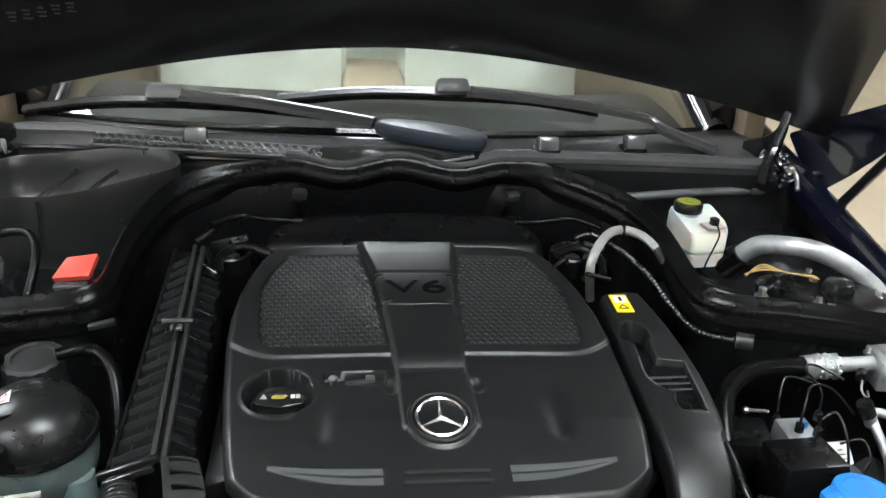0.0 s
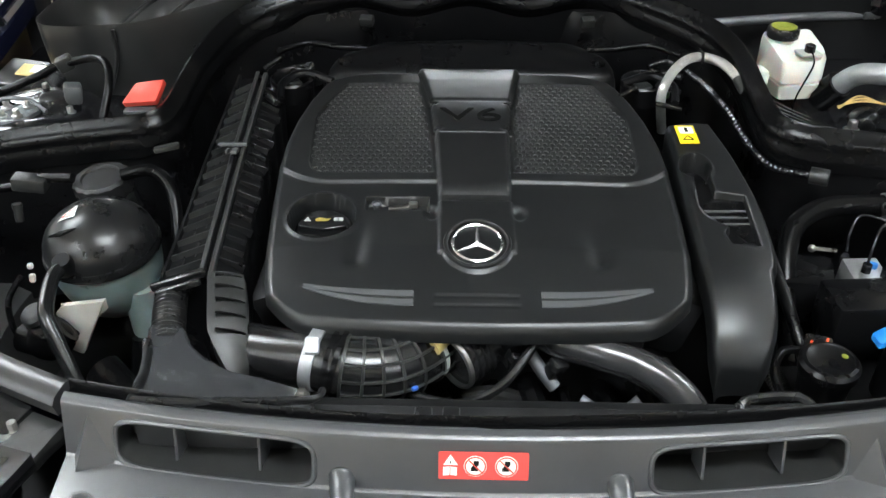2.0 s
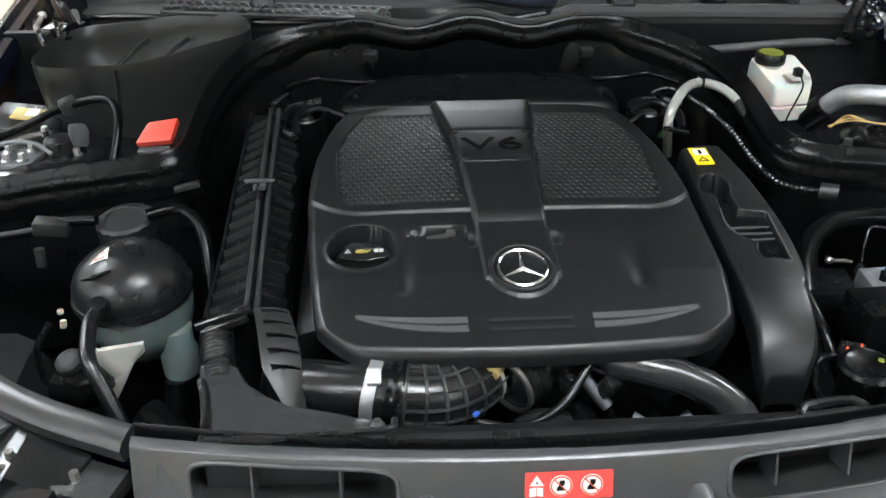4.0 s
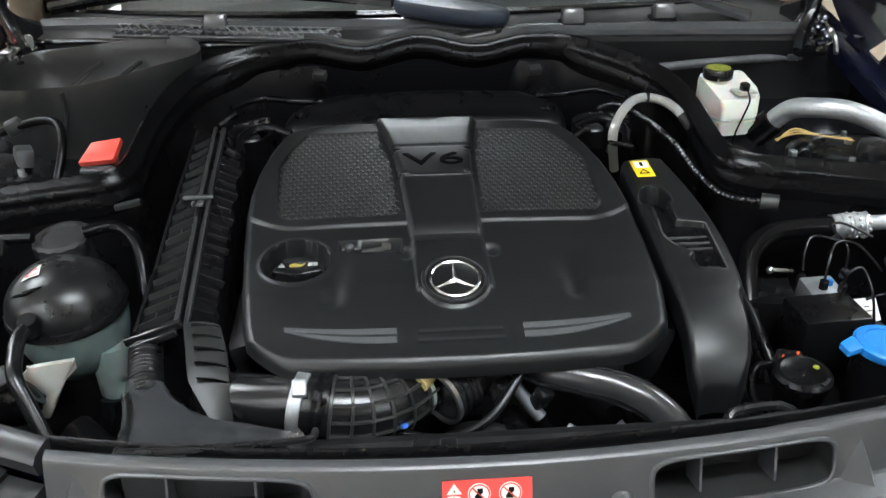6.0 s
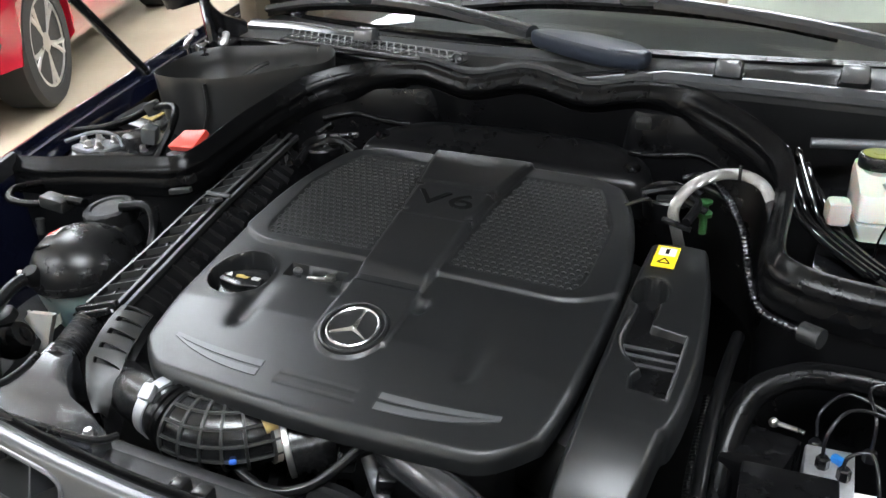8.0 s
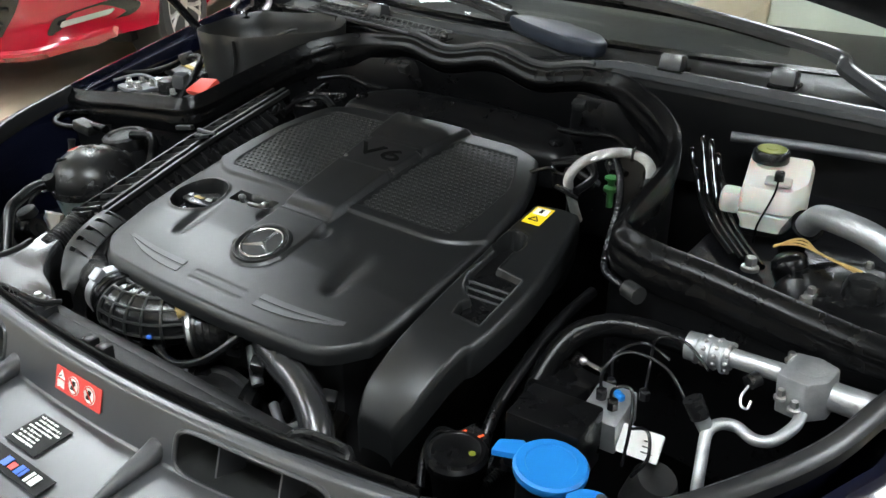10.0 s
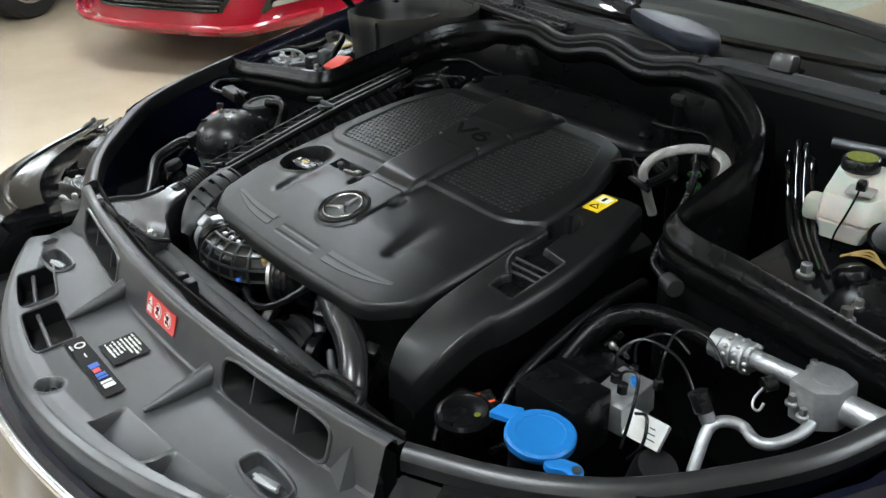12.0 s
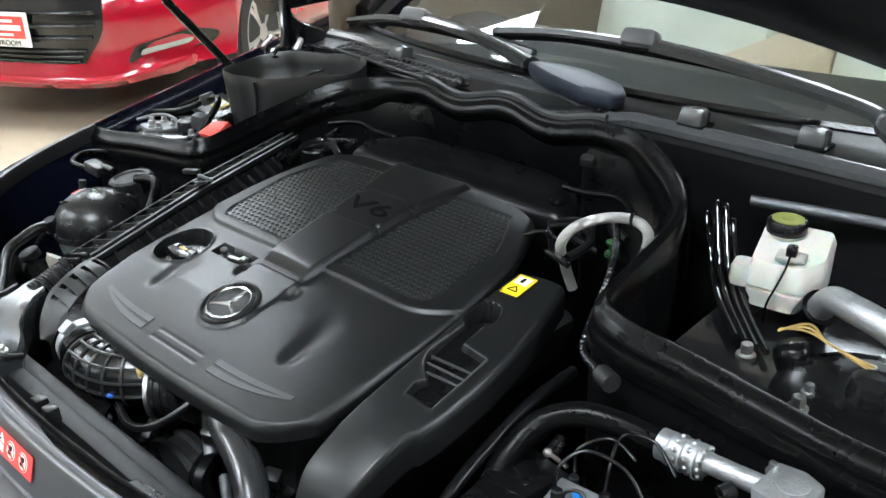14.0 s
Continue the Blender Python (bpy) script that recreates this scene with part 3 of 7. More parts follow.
# wings outside the rails
def wing(s):
    ys = ([-0.12, -0.09, -0.06] if s > 0 else []) + [-0.03, 0.0, 0.04, 0.08, 0.12, 0.16, 0.20, 0.27, 0.4, 0.55, 0.7, 0.85, 1.0, 1.15]
    rows = []
    for y in ys:
        xi = 0.925 if s < 0 else 0.89
        xi = float(np.interp(y, [-0.12, -0.03, 0.0, 0.08, 0.16, 0.2, 0.4, 0.8, 1.15], [xi - 0.19, xi - 0.085, xi - 0.06, xi - 0.022, xi - 0.008, xi - 0.005, xi + 0.005, xi, xi - 0.02]))
        z = shut(xi, y)
        rows.append([(s * (xi - 0.006), y, z - 0.06), (s * (xi - 0.004), y, z - 0.03), (s * xi, y, z - 0.022), (s * (xi + 0.02), y, z - 0.02), (s * (xi + 0.024), y, z - 0.006), (s * (xi + 0.034), y, z - 0.008),
                     (s * (xi + 0.06), y, z - 0.03), (s * (xi + 0.10), y, z - 0.08), (s * (xi + 0.12), y, z - 0.15), (s * (xi + 0.135), y, z - 0.25), (s * (xi + 0.13), y, GROUND + 0.75), (s * (xi + 0.12), y, GROUND + 0.70)])
    A = np.array(rows)
    bm = B()
    sheet(bm, A[:, :, 0], A[:, :, 1], A[:, :, 2])
    part("wing", bm, M_navy, car, "glossy dark navy front wing")


wing(-1)
wing(1)


# headlamps in the front corners
def headlamp(s, rail):
    bm = B()
    inner = curve([(x, y, 0) for x, y in rail], 4)
    n = len(inner)
    rows = []
    for i, p in enumerate(inner):
        f = i / (n - 1)
        t = (inner[min(i + 1, n - 1)] - inner[max(i - 1, 0)]).normalized()
        out = Vector((t.y, -t.x, 0))
        if out.x * s < 0:
            out = -out
        wide = 0.11 + 0.09 * math.sin(math.pi * min(1.0, 0.15 + f)) + 0.02 * f
        row = []
        for k in range(7):
            g = k / 6
            q = p + out * (0.016 + wide * g)
            row.append((q.x, q.y, shut(p.x, p.y) - 0.022 - 0.022 * g ** 2.5))
        q = p + out * (wide + 0.045)
        row.append((q.x, q.y, shut(p.x, p.y) - 0.085))
        q = p + out * (wide + 0.075)
        row.append((q.x, q.y, shut(p.x, p.y) - 0.30))
        rows.append(row)
    A = np.array(rows)
    slab(bm, A[:, :, 0], A[:, :, 1], A[:, :, 2] - 0.036, 0.01)
    lamp = part("headlamp", bm, M_cavity, car, "clear-lensed headlamp with dark internals")
    bm = B()
    sheet(bm, A[:, 3:, 0], A[:, 3:, 1], A[:, 3:, 2])
    part("lens", bm, M_headglass, lamp, "clear curved lens")
    rng = random.Random(5)
    for i in range(0, n - 2, 2):
        for k in (0, 2, 4):
            bm = B()
            drop = [rng.uniform(0.004, 0.030) for _ in range(4)]
            top = [Vector(A[i, k]), Vector(A[min(i + 3, n - 1), k]), Vector(A[min(i + 2, n - 1), k + 2]), Vector(A[i, k + 2])]
            upper = [q - Vector((0, 0, d)) for q, d in zip(top, drop)]
            rings(bm, [[q - Vector((0, 0, 0.02)) for q in upper], upper])
            part("lamp_insert", bm, (M_gloss, M_satin, M_duct)[rng.randrange(3)], lamp, "angular dark reflector panel", smooth=0)
    for i in (2, n // 3):
        bm = B()
        q = Vector(A[i, 1])
        bolt(bm, (q.x, q.y, q.z - 0.03), 0.006, 0.018)
        tube(bm, [(q.x, q.y - 0.01, q.z - 0.03), (q.x + 0.02 * s, q.y - 0.02, q.z - 0.02)], 0.006, 8, 3)
        part("fixing", bm, M_steel, lamp, "bright metal fixing")
    bm = B()
    tube(bm, [tuple(A[i, 5]) for i in range(0, n, 2)], 0.006, 8, 3)
    part("lens_edge", bm, M_gloss, lamp, "dark glossy lens edge")


headlamp(-1, RAIL_L[:5])
headlamp(1, RAIL_R[:3])

# bay floor and the far side of the bay
bm = B()
box(bm, (0, 0.2, 0.36), (1.9, 1.25, 0.02))
box(bm, (0, 0.80, 0.62), (1.9, 0.02, 0.66))
part("bay_floor", bm, M_cavity, car, "dark undershield", smooth=0)

# compartments beside the bulkhead: their floors and far walls
for s in (-1, 1):
    bm = B()
    slab(bm, np.array([[s * 0.50, s * 0.70, s * 0.93]] * 3), np.array([[0.27] * 3, [0.5] * 3, [0.84] * 3]), np.array([[0.80, 0.80, 0.80], [0.81, 0.82, 0.82], [0.83, 0.83, 0.83]]), 0.02)
    part("side_shelf", bm, M_gloss, car, "gloss black side shelf beneath the scuttle")


# scuttle panel below the windscreen
def screen_base(x):
    return 0.835 + 0.28 * x * x


bm = B()
X = np.linspace(-0.80, 0.84, 60)[None, :]
V = np.linspace(0, 1, 7)[:, None]
fr = np.where(X < 0.2, 0.70 + 0.10 * np.clip(-X - 0.2, 0, 1) + 0.05 * smoothstep(0.4, 0.7, -X), 0.728 + 0.02 * X)
ba = screen_base(X) + 0.02
slab(bm, X + 0 * V, fr + (ba - fr) * V, 0.984 + 0.02 * V + 0.010 * np.sin(V * 3.1) - 0.02 * X ** 2, 0.012)
part("scuttle_panel", bm, M_dash, car, "black scuttle panel below the windscreen")
bm = B()
y0 = fr + 0.062 * smoothstep(0.20, 0.0, X)
T = np.linspace(0, 1, 9)[:, None]
slab(bm, X + 0 * T, y0 + 0.034 * T, 0.9965 + 0.010 * (y0 - fr) / 0.06 + 0.010 * np.sin(T * 2.4) - 0.02 * X ** 2, 0.012)
part("scuttle_strip", bm, M_cowl, car, "grey plastic strip along the scuttle")
bm = B()
fr1 = fr[0]
A = np.array([[(x, y, 0.986 - 0.02 * x * x), (x, y + 0.002, 0.95), (x, y + 0.012, 0.90), (x, y + 0.02, 0.80)] for x, y in zip(X[0], fr1)])
slab(bm, A[:, :, 0], A[:, :, 1], A[:, :, 2], 0.004)
part("scuttle_front", bm, M_cavity, car, "black front wall of the scuttle")

bm = B()
tube(bm, [(x, y - 0.003, 0.990 - 0.02 * x * x) for x, y in zip(X[0][::2], fr1[::2]) if x < 0.19], 0.0055, 8, 2)
part("scuttle_lip", bm, M_gloss, car, "gloss black lip along the scuttle front")

# intake mesh in the scuttle
bm = B()
for i in range(24):
    f = i / 23
    x, y = -0.60 + 0.42 * f, 0.765 - 0.075 * f
    for a in (-1, 1):
        tube(bm, [(x - 0.014 * a, y - 0.024, 1.005), (x + 0.014 * a, y + 0.028, 1.014)], 0.0014, 6, 1)
for k in (-0.024, 0.002, 0.028):
    tube(bm, [(-0.615, 0.768 + k, 1.007 + 0.15 * k), (-0.165, 0.688 + k, 1.009 + 0.15 * k)], 0.0030, 6, 1)
part("intake_mesh", bm, M_mesh, car, "grey lattice intake mesh", kind="stuff")
# flush near-black slab stands in for the shaded hole under the mesh
bm = B()
box(bm, (-0.39, 0.727, 1.0015), (0.45, 0.05, 0.004), (0, 0, -10))
part("intake_shade", bm, M_cavity, car, smooth=0)

# rubber stops on the scuttle
first = None
for x, y, z in ((0.308, 0.765, 1.003), (0.507, 0.792, 1.003), (-0.416, 0.768, 1.006)):
    if first is None:
        first = thing("rubber_stop", "black rubber bonnet stop on the scuttle", "rubber stop", (x, y, z), "rubber stops on the scuttle")
        bm = B()
        box(bm, (x, y, z + 0.013), (0.048, 0.040, 0.034), (-14, 0, 0), 0.009, 0.93)
        part("block", bm, M_cowl, first)
        bm = B()
        box(bm, (x, y + 0.004, z - 0.002), (0.052, 0.046, 0.008), (0, 0, 0), 0.003)
        part("foot", bm, M_rubber, first)
    else:
        copy_thing(first, Matrix.Translation(W((x, y, z))))

# windscreen
bm = B()
U = np.linspace(-1, 1, 25)[None, :]
V = np.linspace(0, 1, 17)[:, None]
half = 0.76 - 0.14 * V
SX = U * half
SY = (screen_base(SX) + 0.0) * (1 - V) + (1.60 + 0.16 * SX ** 2) * V
SZ = 1.005 + (1.50 - 1.005) * (V ** 0.95) - 0.05 * U ** 2 * (0.4 + 0.6 * V)
slab(bm, SX, SY, SZ, 0.006)
screen = part("windscreen", bm, M_glass, car, "clear laminated windscreen")
screen.visible_shadow = False
bm = B()
sweep(bm, [(-0.012, -0.006), (-0.012, 0.008), (0.012, 0.005), (0.012, -0.006)], [(SX[0, i], SY[0, i], SZ[0, i] + 0.004) for i in range(25)], 1)
part("screen_seal", bm, M_rubber, car, "black seal at the foot of the windscreen")

# cabin behind the screen
bm = B()
DX = np.linspace(-0.74, 0.74, 20)[None, :]
DV = np.linspace(0, 1, 10)[:, None]
slab(bm, DX + 0 * DV, screen_base(DX) + 0.03 + DV * 0.42, 0.965 + 0.03 * np.sin(DV * 2.2) - 0.02 * DX ** 2, 0.02)
part("dashboard", bm, M_dash, car, "dark grey dashboard top")
bm = B()
box(bm, (0.0, 1.75, 0.78), (0.20, 0.9, 0.26), (0, 0, 0), 0.03)
part("centre_console", bm, M_leather, car, "tan centre console")
bm = B()
box(bm, (0.0, 2.95, 0.90), (1.36, 0.2, 0.66), (-12, 0, 0), 0.06)
part("rear_seat", bm, M_seat, car, "film-wrapped rear bench")
for s in (-1, 1):
    bm = B()
    box(bm, (s * 0.40, 2.05, 0.92), (0.62, 0.16, 0.74), (-14, 0, 0), 0.06)
    seat = part("front_seat", bm, M_seat, car, "tan leather front seat under clear film")
    bm = B()
    box(bm, (s * 0.40, 1.70, 0.70), (0.60, 0.60, 0.20), (6, 0, 0), 0.06)
    part("cushion", bm, M_seat, seat)
    bm = B()
    box(bm, (s * 0.40, 2.17, 1.38), (0.28, 0.10, 0.20), (-12, 0, 0), 0.04)
    part("headrest", bm, M_leather, seat, "tan leather headrest")
    bm = B()
    box(bm, (s * 0.86, 1.88, 0.83), (0.06, 1.86, 0.62), (0, 0, 0), 0.02)
    part("door_card", bm, M_trim, car, "tan door trim")


for s in (-1, 1):
    bm = B()
    slab(bm, np.array([[s * 0.86] * 3, [s * 0.78] * 3, [s * 0.65] * 3]), np.array([[1.15, 2.0, 3.2], [1.3, 2.0, 3.15], [1.62, 2.0, 3.05]]), np.array([[1.02] * 3, [1.2] * 3, [1.46] * 3]), 0.005)
    pane = part("side_window", bm, M_tinted, car, "tinted side window")
    pane.visible_shadow = False


# pillars beside the screen and an unseen pale lining of the roof
for s in (-1, 1):
    bm = B()
    sweep(bm, [(-0.035, -0.03), (-0.035, 0.02), (0.0, 0.035), (0.035, 0.02), (0.035, -0.03)], [(s * 0.80, 1.00, 1.02), (s * 0.755, 1.22, 1.20), (s * 0.70, 1.45, 1.37), (s * 0.655, 1.66, 1.48)], 4)
    part("pillar", bm, M_satin, car, "dark windscreen pillar")
    bm = B()
    slab(bm, np.array([[s * 0.87] * 2, [s * 0.79] * 2]), np.array([[0.98, 1.34], [1.14, 1.34]]), np.array([[1.02] * 2, [1.18] * 2]), 0.02)
    part("quarter_trim", bm, M_satin, car, "dark triangular corner trim")
# unseen lining, added pale so that the engine cover reflects it
bm = B()
slab(bm, np.array([[-0.6, 0.0, 0.6]] * 3), np.array([[1.70] * 3, [2.4] * 3, [3.1] * 3]), np.array([[1.455, 1.47, 1.455], [1.47, 1.49, 1.47], [1.43, 1.45, 1.43]]), 0.015)
part("headliner", bm, M_seat, car, "unseen pale roof lining added for its reflection")


# wipers
def wiper(pts_blade, clip, arm, label):
    drop = 0.020
    pts_blade = [(x, y, z - drop) for x, y, z in pts_blade]
    clip = (clip[0], clip[1], clip[2] - drop)
    arm = [(x, y, z - drop * (1 - 0.6 * i / (len(arm) - 1))) for i, (x, y, z) in enumerate(arm)]
    w = thing("wiper", label, "wiper", clip, "windscreen wipers")
    bm = B()
    sweep(bm, [(-0.013, -0.005), (-0.013, 0.003), (-0.004, 0.010), (0.007, 0.009), (0.012, 0.0), (0.007, -0.007)], pts_blade, 5)
    blade = part("blade", bm, M_wiper, w, "flat black wiper blade")
    bm = B()
    sweep(bm, [(-0.002, -0.018), (-0.002, -0.003), (0.002, -0.003), (0.002, -0.018)], pts_blade, 5)
    part("rubber_edge", bm, M_rubber, blade)
    bm = B()
    box(bm, (clip[0], clip[1], clip[2] + 0.012), (0.080, 0.046, 0.034), (-25, 0, 4), 0.010, 0.85)
    part("clip", bm, M_rack, w, "grey-black blade clip")
    bm = B()
    sweep(bm, [(-0.019, -0.008), (-0.018, 0.004), (-0.012, 0.010), (-0.002, 0.013), (0.009, 0.011), (0.018, 0.003), (0.018, -0.008)], arm, 6)
    part("arm", bm, M_wiper, w, "satin black wiper arm")
    return w


wiper([(-0.80, 0.955, 1.035), (-0.65, 0.935, 1.062), (-0.495, 0.908, 1.075), (-0.30, 0.893, 1.073), (-0.135, 0.885, 1.058)], (-0.495, 0.90, 1.080),
      [(-0.465, 0.898, 1.088), (-0.33, 0.872, 1.082), (-0.19, 0.828, 1.070), (-0.058, 0.775, 1.058)], "black windscreen wiper with a long flat blade")
wiper([(-0.26, 0.905, 1.085), (-0.08, 0.905, 1.105), (0.115, 0.900, 1.108), (0.30, 0.915, 1.098), (0.465, 0.940, 1.070)], (0.115, 0.893, 1.112),
      [(0.145, 0.890, 1.115), (0.28, 0.888, 1.103), (0.42, 0.886, 1.085), (0.562, 0.878, 1.060), (0.60, 0.86, 1.035), (0.70, 0.80, 1.005)], "black windscreen wiper pivoted at the scuttle end")

# broad head of the first wiper's arm
bm = B()
out = rounded([(-0.062, 0.768), (-0.040, 0.800), (0.050, 0.815), (0.145, 0.790), (0.178, 0.752), (0.168, 0.722), (0.110, 0.712), (0.02, 0.735)], 0.010, 5)
loops = []
for s, dz in ((0.86, -0.030), (0.96, -0.026), (1.0, -0.016), (1.0, -0.006), (0.985, -0.001), (0.95, 0.0015), (0.75, 0.003), (0.5, 0.004), (0.25, 0.0045), (0.02, 0.0045)):
    loops.append([Vector((0.06 + (p.x - 0.06) * s, 0.762 + (p.y - 0.762) * s, 1.045 + dz - 0.08 * s * (p.x - 0.06))) for p in out])
rings(bm, loops)
head = solid("wiper_arm_head", bm, M_head, "blue-black plastic head of the wiper arm", "wiper arm", smooth=45)
bm = B()
tube(bm, [(0.14, 0.715, 0.998), (0.06, 0.70, 0.988), (-0.02, 0.70, 0.978)], 0.014, 10)
tube(bm, [(0.155, 0.735, 0.995), (0.13, 0.70, 0.975)], 0.018, 12)
linkage = solid("wiper_linkage", bm, M_satin, "black wiper linkage beneath the arm head", "wiper linkage")
bm = B()
ball(bm, (-0.18, 0.699, 1.006), (0.012, 0.012, 0.013), 16, 10)
lathe(bm, [(0.008, 0.985), (0.008, 1.0)], 12, Matrix.Translation((-0.18, 0.699, 0)))
solid("washer_jet", bm, M_plastic, "small round black washer jet", "washer jet")


# bonnet, raised about its rear hinges
def bonnet():
    U = np.linspace(-1, 1, 41)[None, :]
    V = np.linspace(0, 1, 21)[:, None]
    bx = U * 0.97
    ry, rz = 0.80 + 0.09 * (1 - U ** 2) + 0 * V, 1.044 + 0.152 * (1 - np.abs(U) ** 1.8)
    fy, fz = -0.02 - 0.12 * (1 - U ** 2), 2.20 + 0.05 * (1 - U ** 2)
    x = bx * (1 - 0.12 * V ** 2)
    y = ry + (fy - ry) * V
    z = rz + (fz - rz) * V
    bow = 0.06 * np.sin(np.pi * V)
    bm = B()
    slab(bm, x, y + bow * 0.6, z + bow, 0.012)
    top = part("bonnet", bm, M_navy, car, "raised navy bonnet seen from beneath")
    bm = B()
    sheet(bm, x * 0.985, y + bow * 0.6 - 0.014 * (V > 0), z + bow - 0.012 - (0.014 + 0.02 * np.abs(np.sin(3 * np.pi * U))) * np.sin(np.pi * V) ** 0.5)
    part("bonnet_lining", bm, M_satin, top, "black pressed inner panel")
    bm = B()
    for r in range(3):
        for k in range(5):
            vv = 0.155 - 0.006 * r
            uu = -0.745 + 0.026 * k
            j = vv * 20
            i0 = int(j)
            col = (uu + 1) * 20
            c0 = int(col)

            def at(arr):
                full = np.broadcast_to(arr, (21, 41))
                return full[i0, c0] + (full[i0 + 1, c0] - full[i0, c0]) * (j - i0) + (full[i0, c0 + 1] - full[i0, c0]) * (col - c0)
            box(bm, (float(at(x * 0.985)), float(at(y + bow * 0.6)) - 0.040, float(at(z + bow)) - 0.046), (0.016 - 0.003 * ((r + k) % 3), 0.002, 0.003), (-35, 0, 0))
    part("printed_bar", bm, M_bowl, top, "dark grey print", smooth=0, kind="stuff")
    rng = random.Random(21)
    for s in (-1, 1):
        bm = B()
        tube(bm, [(s * 0.94, 0.666, 0.925), (s * 0.945, 0.51, 1.112)], 0.011, 12, 1)
        strut = part("gas_strut", bm, M_satin, car, "black gas strut")
        bm = B()
        tube(bm, [(s * 0.945, 0.51, 1.112), (s * 0.95, 0.30, 1.36)], 0.007, 12, 1)
        part("rod", bm, M_gloss, strut)
        bm = B()
        ball(bm, (s * 0.94, 0.668, 0.922), (0.014, 0.014, 0.014), 14, 8)
        part("ball_joint", bm, M_gloss, strut)
        bm = B()
        sweep(bm, [(-0.012, -0.05), (-0.012, 0.045), (0.0, 0.05), (0.012, 0.045), (0.012, -0.05)], [(s * 0.80, 0.86, 0.96), (s * 0.82, 0.80, 0.99), (s * 0.84, 0.78, 1.04)], 4)
        box(bm, (s * 0.81, 0.80, 0.95), (0.07, 0.14, 0.05), (0, 0, 10 * s), 0.01)
        for k in range(4):
            bolt(bm, (s * (0.79 + 0.015 * k), 0.70 + 0.03 * k, 0.965 + 0.01 * k), 0.007, 0.016)
        sweep(bm, [(-0.009, -0.020), (-0.009, 0.016), (0.0, 0.022), (0.009, 0.016), (0.009, -0.020)], [(s * 0.775, 0.715, 0.972), (s * 0.797, 0.738, 1.002), (s * 0.815, 0.752, 1.040), (s * 0.828, 0.762, 1.080)], 4)
        part("hinge", bm, M_gloss, car, "gloss black bonnet hinge")

        # random glossy bits, added only to give glints round the hinge
        for k in range(9):
            bm = B()
            x, y, z = s * rng.uniform(0.79, 0.85), rng.uniform(0.71, 0.80), rng.uniform(0.945, 1.005)
            tube(bm, [(x, y, z), (x + s * rng.uniform(-0.012, 0.012), y - rng.uniform(0.006, 0.02), z - rng.uniform(0.005, 0.02)), (x + s * rng.uniform(-0.02, 0.02), y - rng.uniform(0.01, 0.035), z - rng.uniform(0.02, 0.05))], rng.uniform(0.004, 0.008), 8, 4)
            ball(bm, (x, y, z), (0.009, 0.008, 0.008), 10, 6)
            part("glint_bit", bm, (M_pipe, M_navy, M_steel)[0 if k % 3 == 0 else 1 if k % 4 else 2], car, "made-up glossy bit giving glints at the hinge")

    bm = B()
    slab(bm, np.array([[0.945, 0.945, 0.945], [0.952, 0.953, 0.952], [0.948, 0.948, 0.948]]), np.array([[0.94, 0.76, 0.59], [0.88, 0.70, 0.575], [0.80, 0.67, 0.56]]), np.array([[1.005, 1.09, 1.165], [0.955, 1.045, 1.13], [0.90, 0.995, 1.085]]), 0.008)
    part("hinge_plate", bm, M_navy, car, "navy painted plate beside the hinge")


bonnet()

# body behind the bay
bm = B()
rows = []
for y in np.linspace(1.15, 4.75, 30):
    w = np.interp(y, [1.15, 2, 4, 4.75], [1.03, 1.05, 1.03, 0.90])
    rows.append([(s * w * a, y, z) for s, a, z in ((-1, 0.94, GROUND + 0.25), (-1, 1.0, GROUND + 0.5), (-1, 1.0, 0.80), (-1, 0.95, 0.98), (-1, 0.86, 1.02), (1, 0.86, 1.02), (1, 0.95, 0.98), (1, 1.0, 0.80), (1, 1.0, GROUND + 0.5), (1, 0.94, GROUND + 0.25))])
A = np.array(rows)
side = np.r_[0:5]
for cols in (slice(0, 5), slice(5, 10)):
    bm = B()
    slab(bm, A[:, cols, 0], A[:, cols, 1], A[:, cols, 2], 0.01)
    part("body_side", bm, M_navy, car)
bm = B()
Y = np.linspace(1.60, 3.3, 16)[:, None]
U9 = np.linspace(-1, 1, 13)[None, :]
slab(bm, U9 * 0.62 + 0 * Y, Y + 0.16 * (0.62 * U9) ** 2 * (Y < 1.7), 1.50 + 0.04 * np.sin((Y - 1.6) / 1.7 * np.pi) - 0.05 * U9 ** 2, 0.02)
part("roof", bm, M_navy, car)
bm = B()
Y = np.linspace(3.3, 4.75, 12)[:, None]
slab(bm, U9 * np.interp(Y, [3.3, 4.1, 4.75], [0.62, 0.88, 0.85]), Y + 0 * U9, np.interp(Y, [3.3, 4.1, 4.75], [1.49, 1.05, 1.0]) - 0.05 * U9 ** 2, 0.02)
part("rear_deck", bm, M_navy, car)
for s in (-1, 1):
    bm = B()
    tube(bm, [(s * 0.78, 1.0, 0.985), (s * 0.70, 1.35, 1.24), (s * 0.62, 1.68, 1.45)], 0.035, 10)
    part("pillar", bm, M_navy, car)
    for y in (0.20, 3.55):
        bm = B()
        lathe(bm, [(0.10, -0.12), (0.36, -0.13), (0.38, -0.1), (0.38, 0.1), (0.36, 0.13), (0.27, 0.12), (0.25, 0.06), (0.05, 0.05), (0.0, 0.06)], 40, pose(s * 0.92, y, GROUND + 0.38, 0, 90 * s, 0))
        part("wheel", bm, M_tyre, car)

# ---- engine cover ----
def cover_half(y):
    return np.interp(y, [-0.15, -0.10, -0.05, 0.0, 0.10, 0.18, 0.25, 0.31, 0.36, 0.40, 0.43, 0.46], [0.262, 0.274, 0.285, 0.291, 0.296, 0.298, 0.294, 0.284, 0.270, 0.254, 0.238, 0.215])


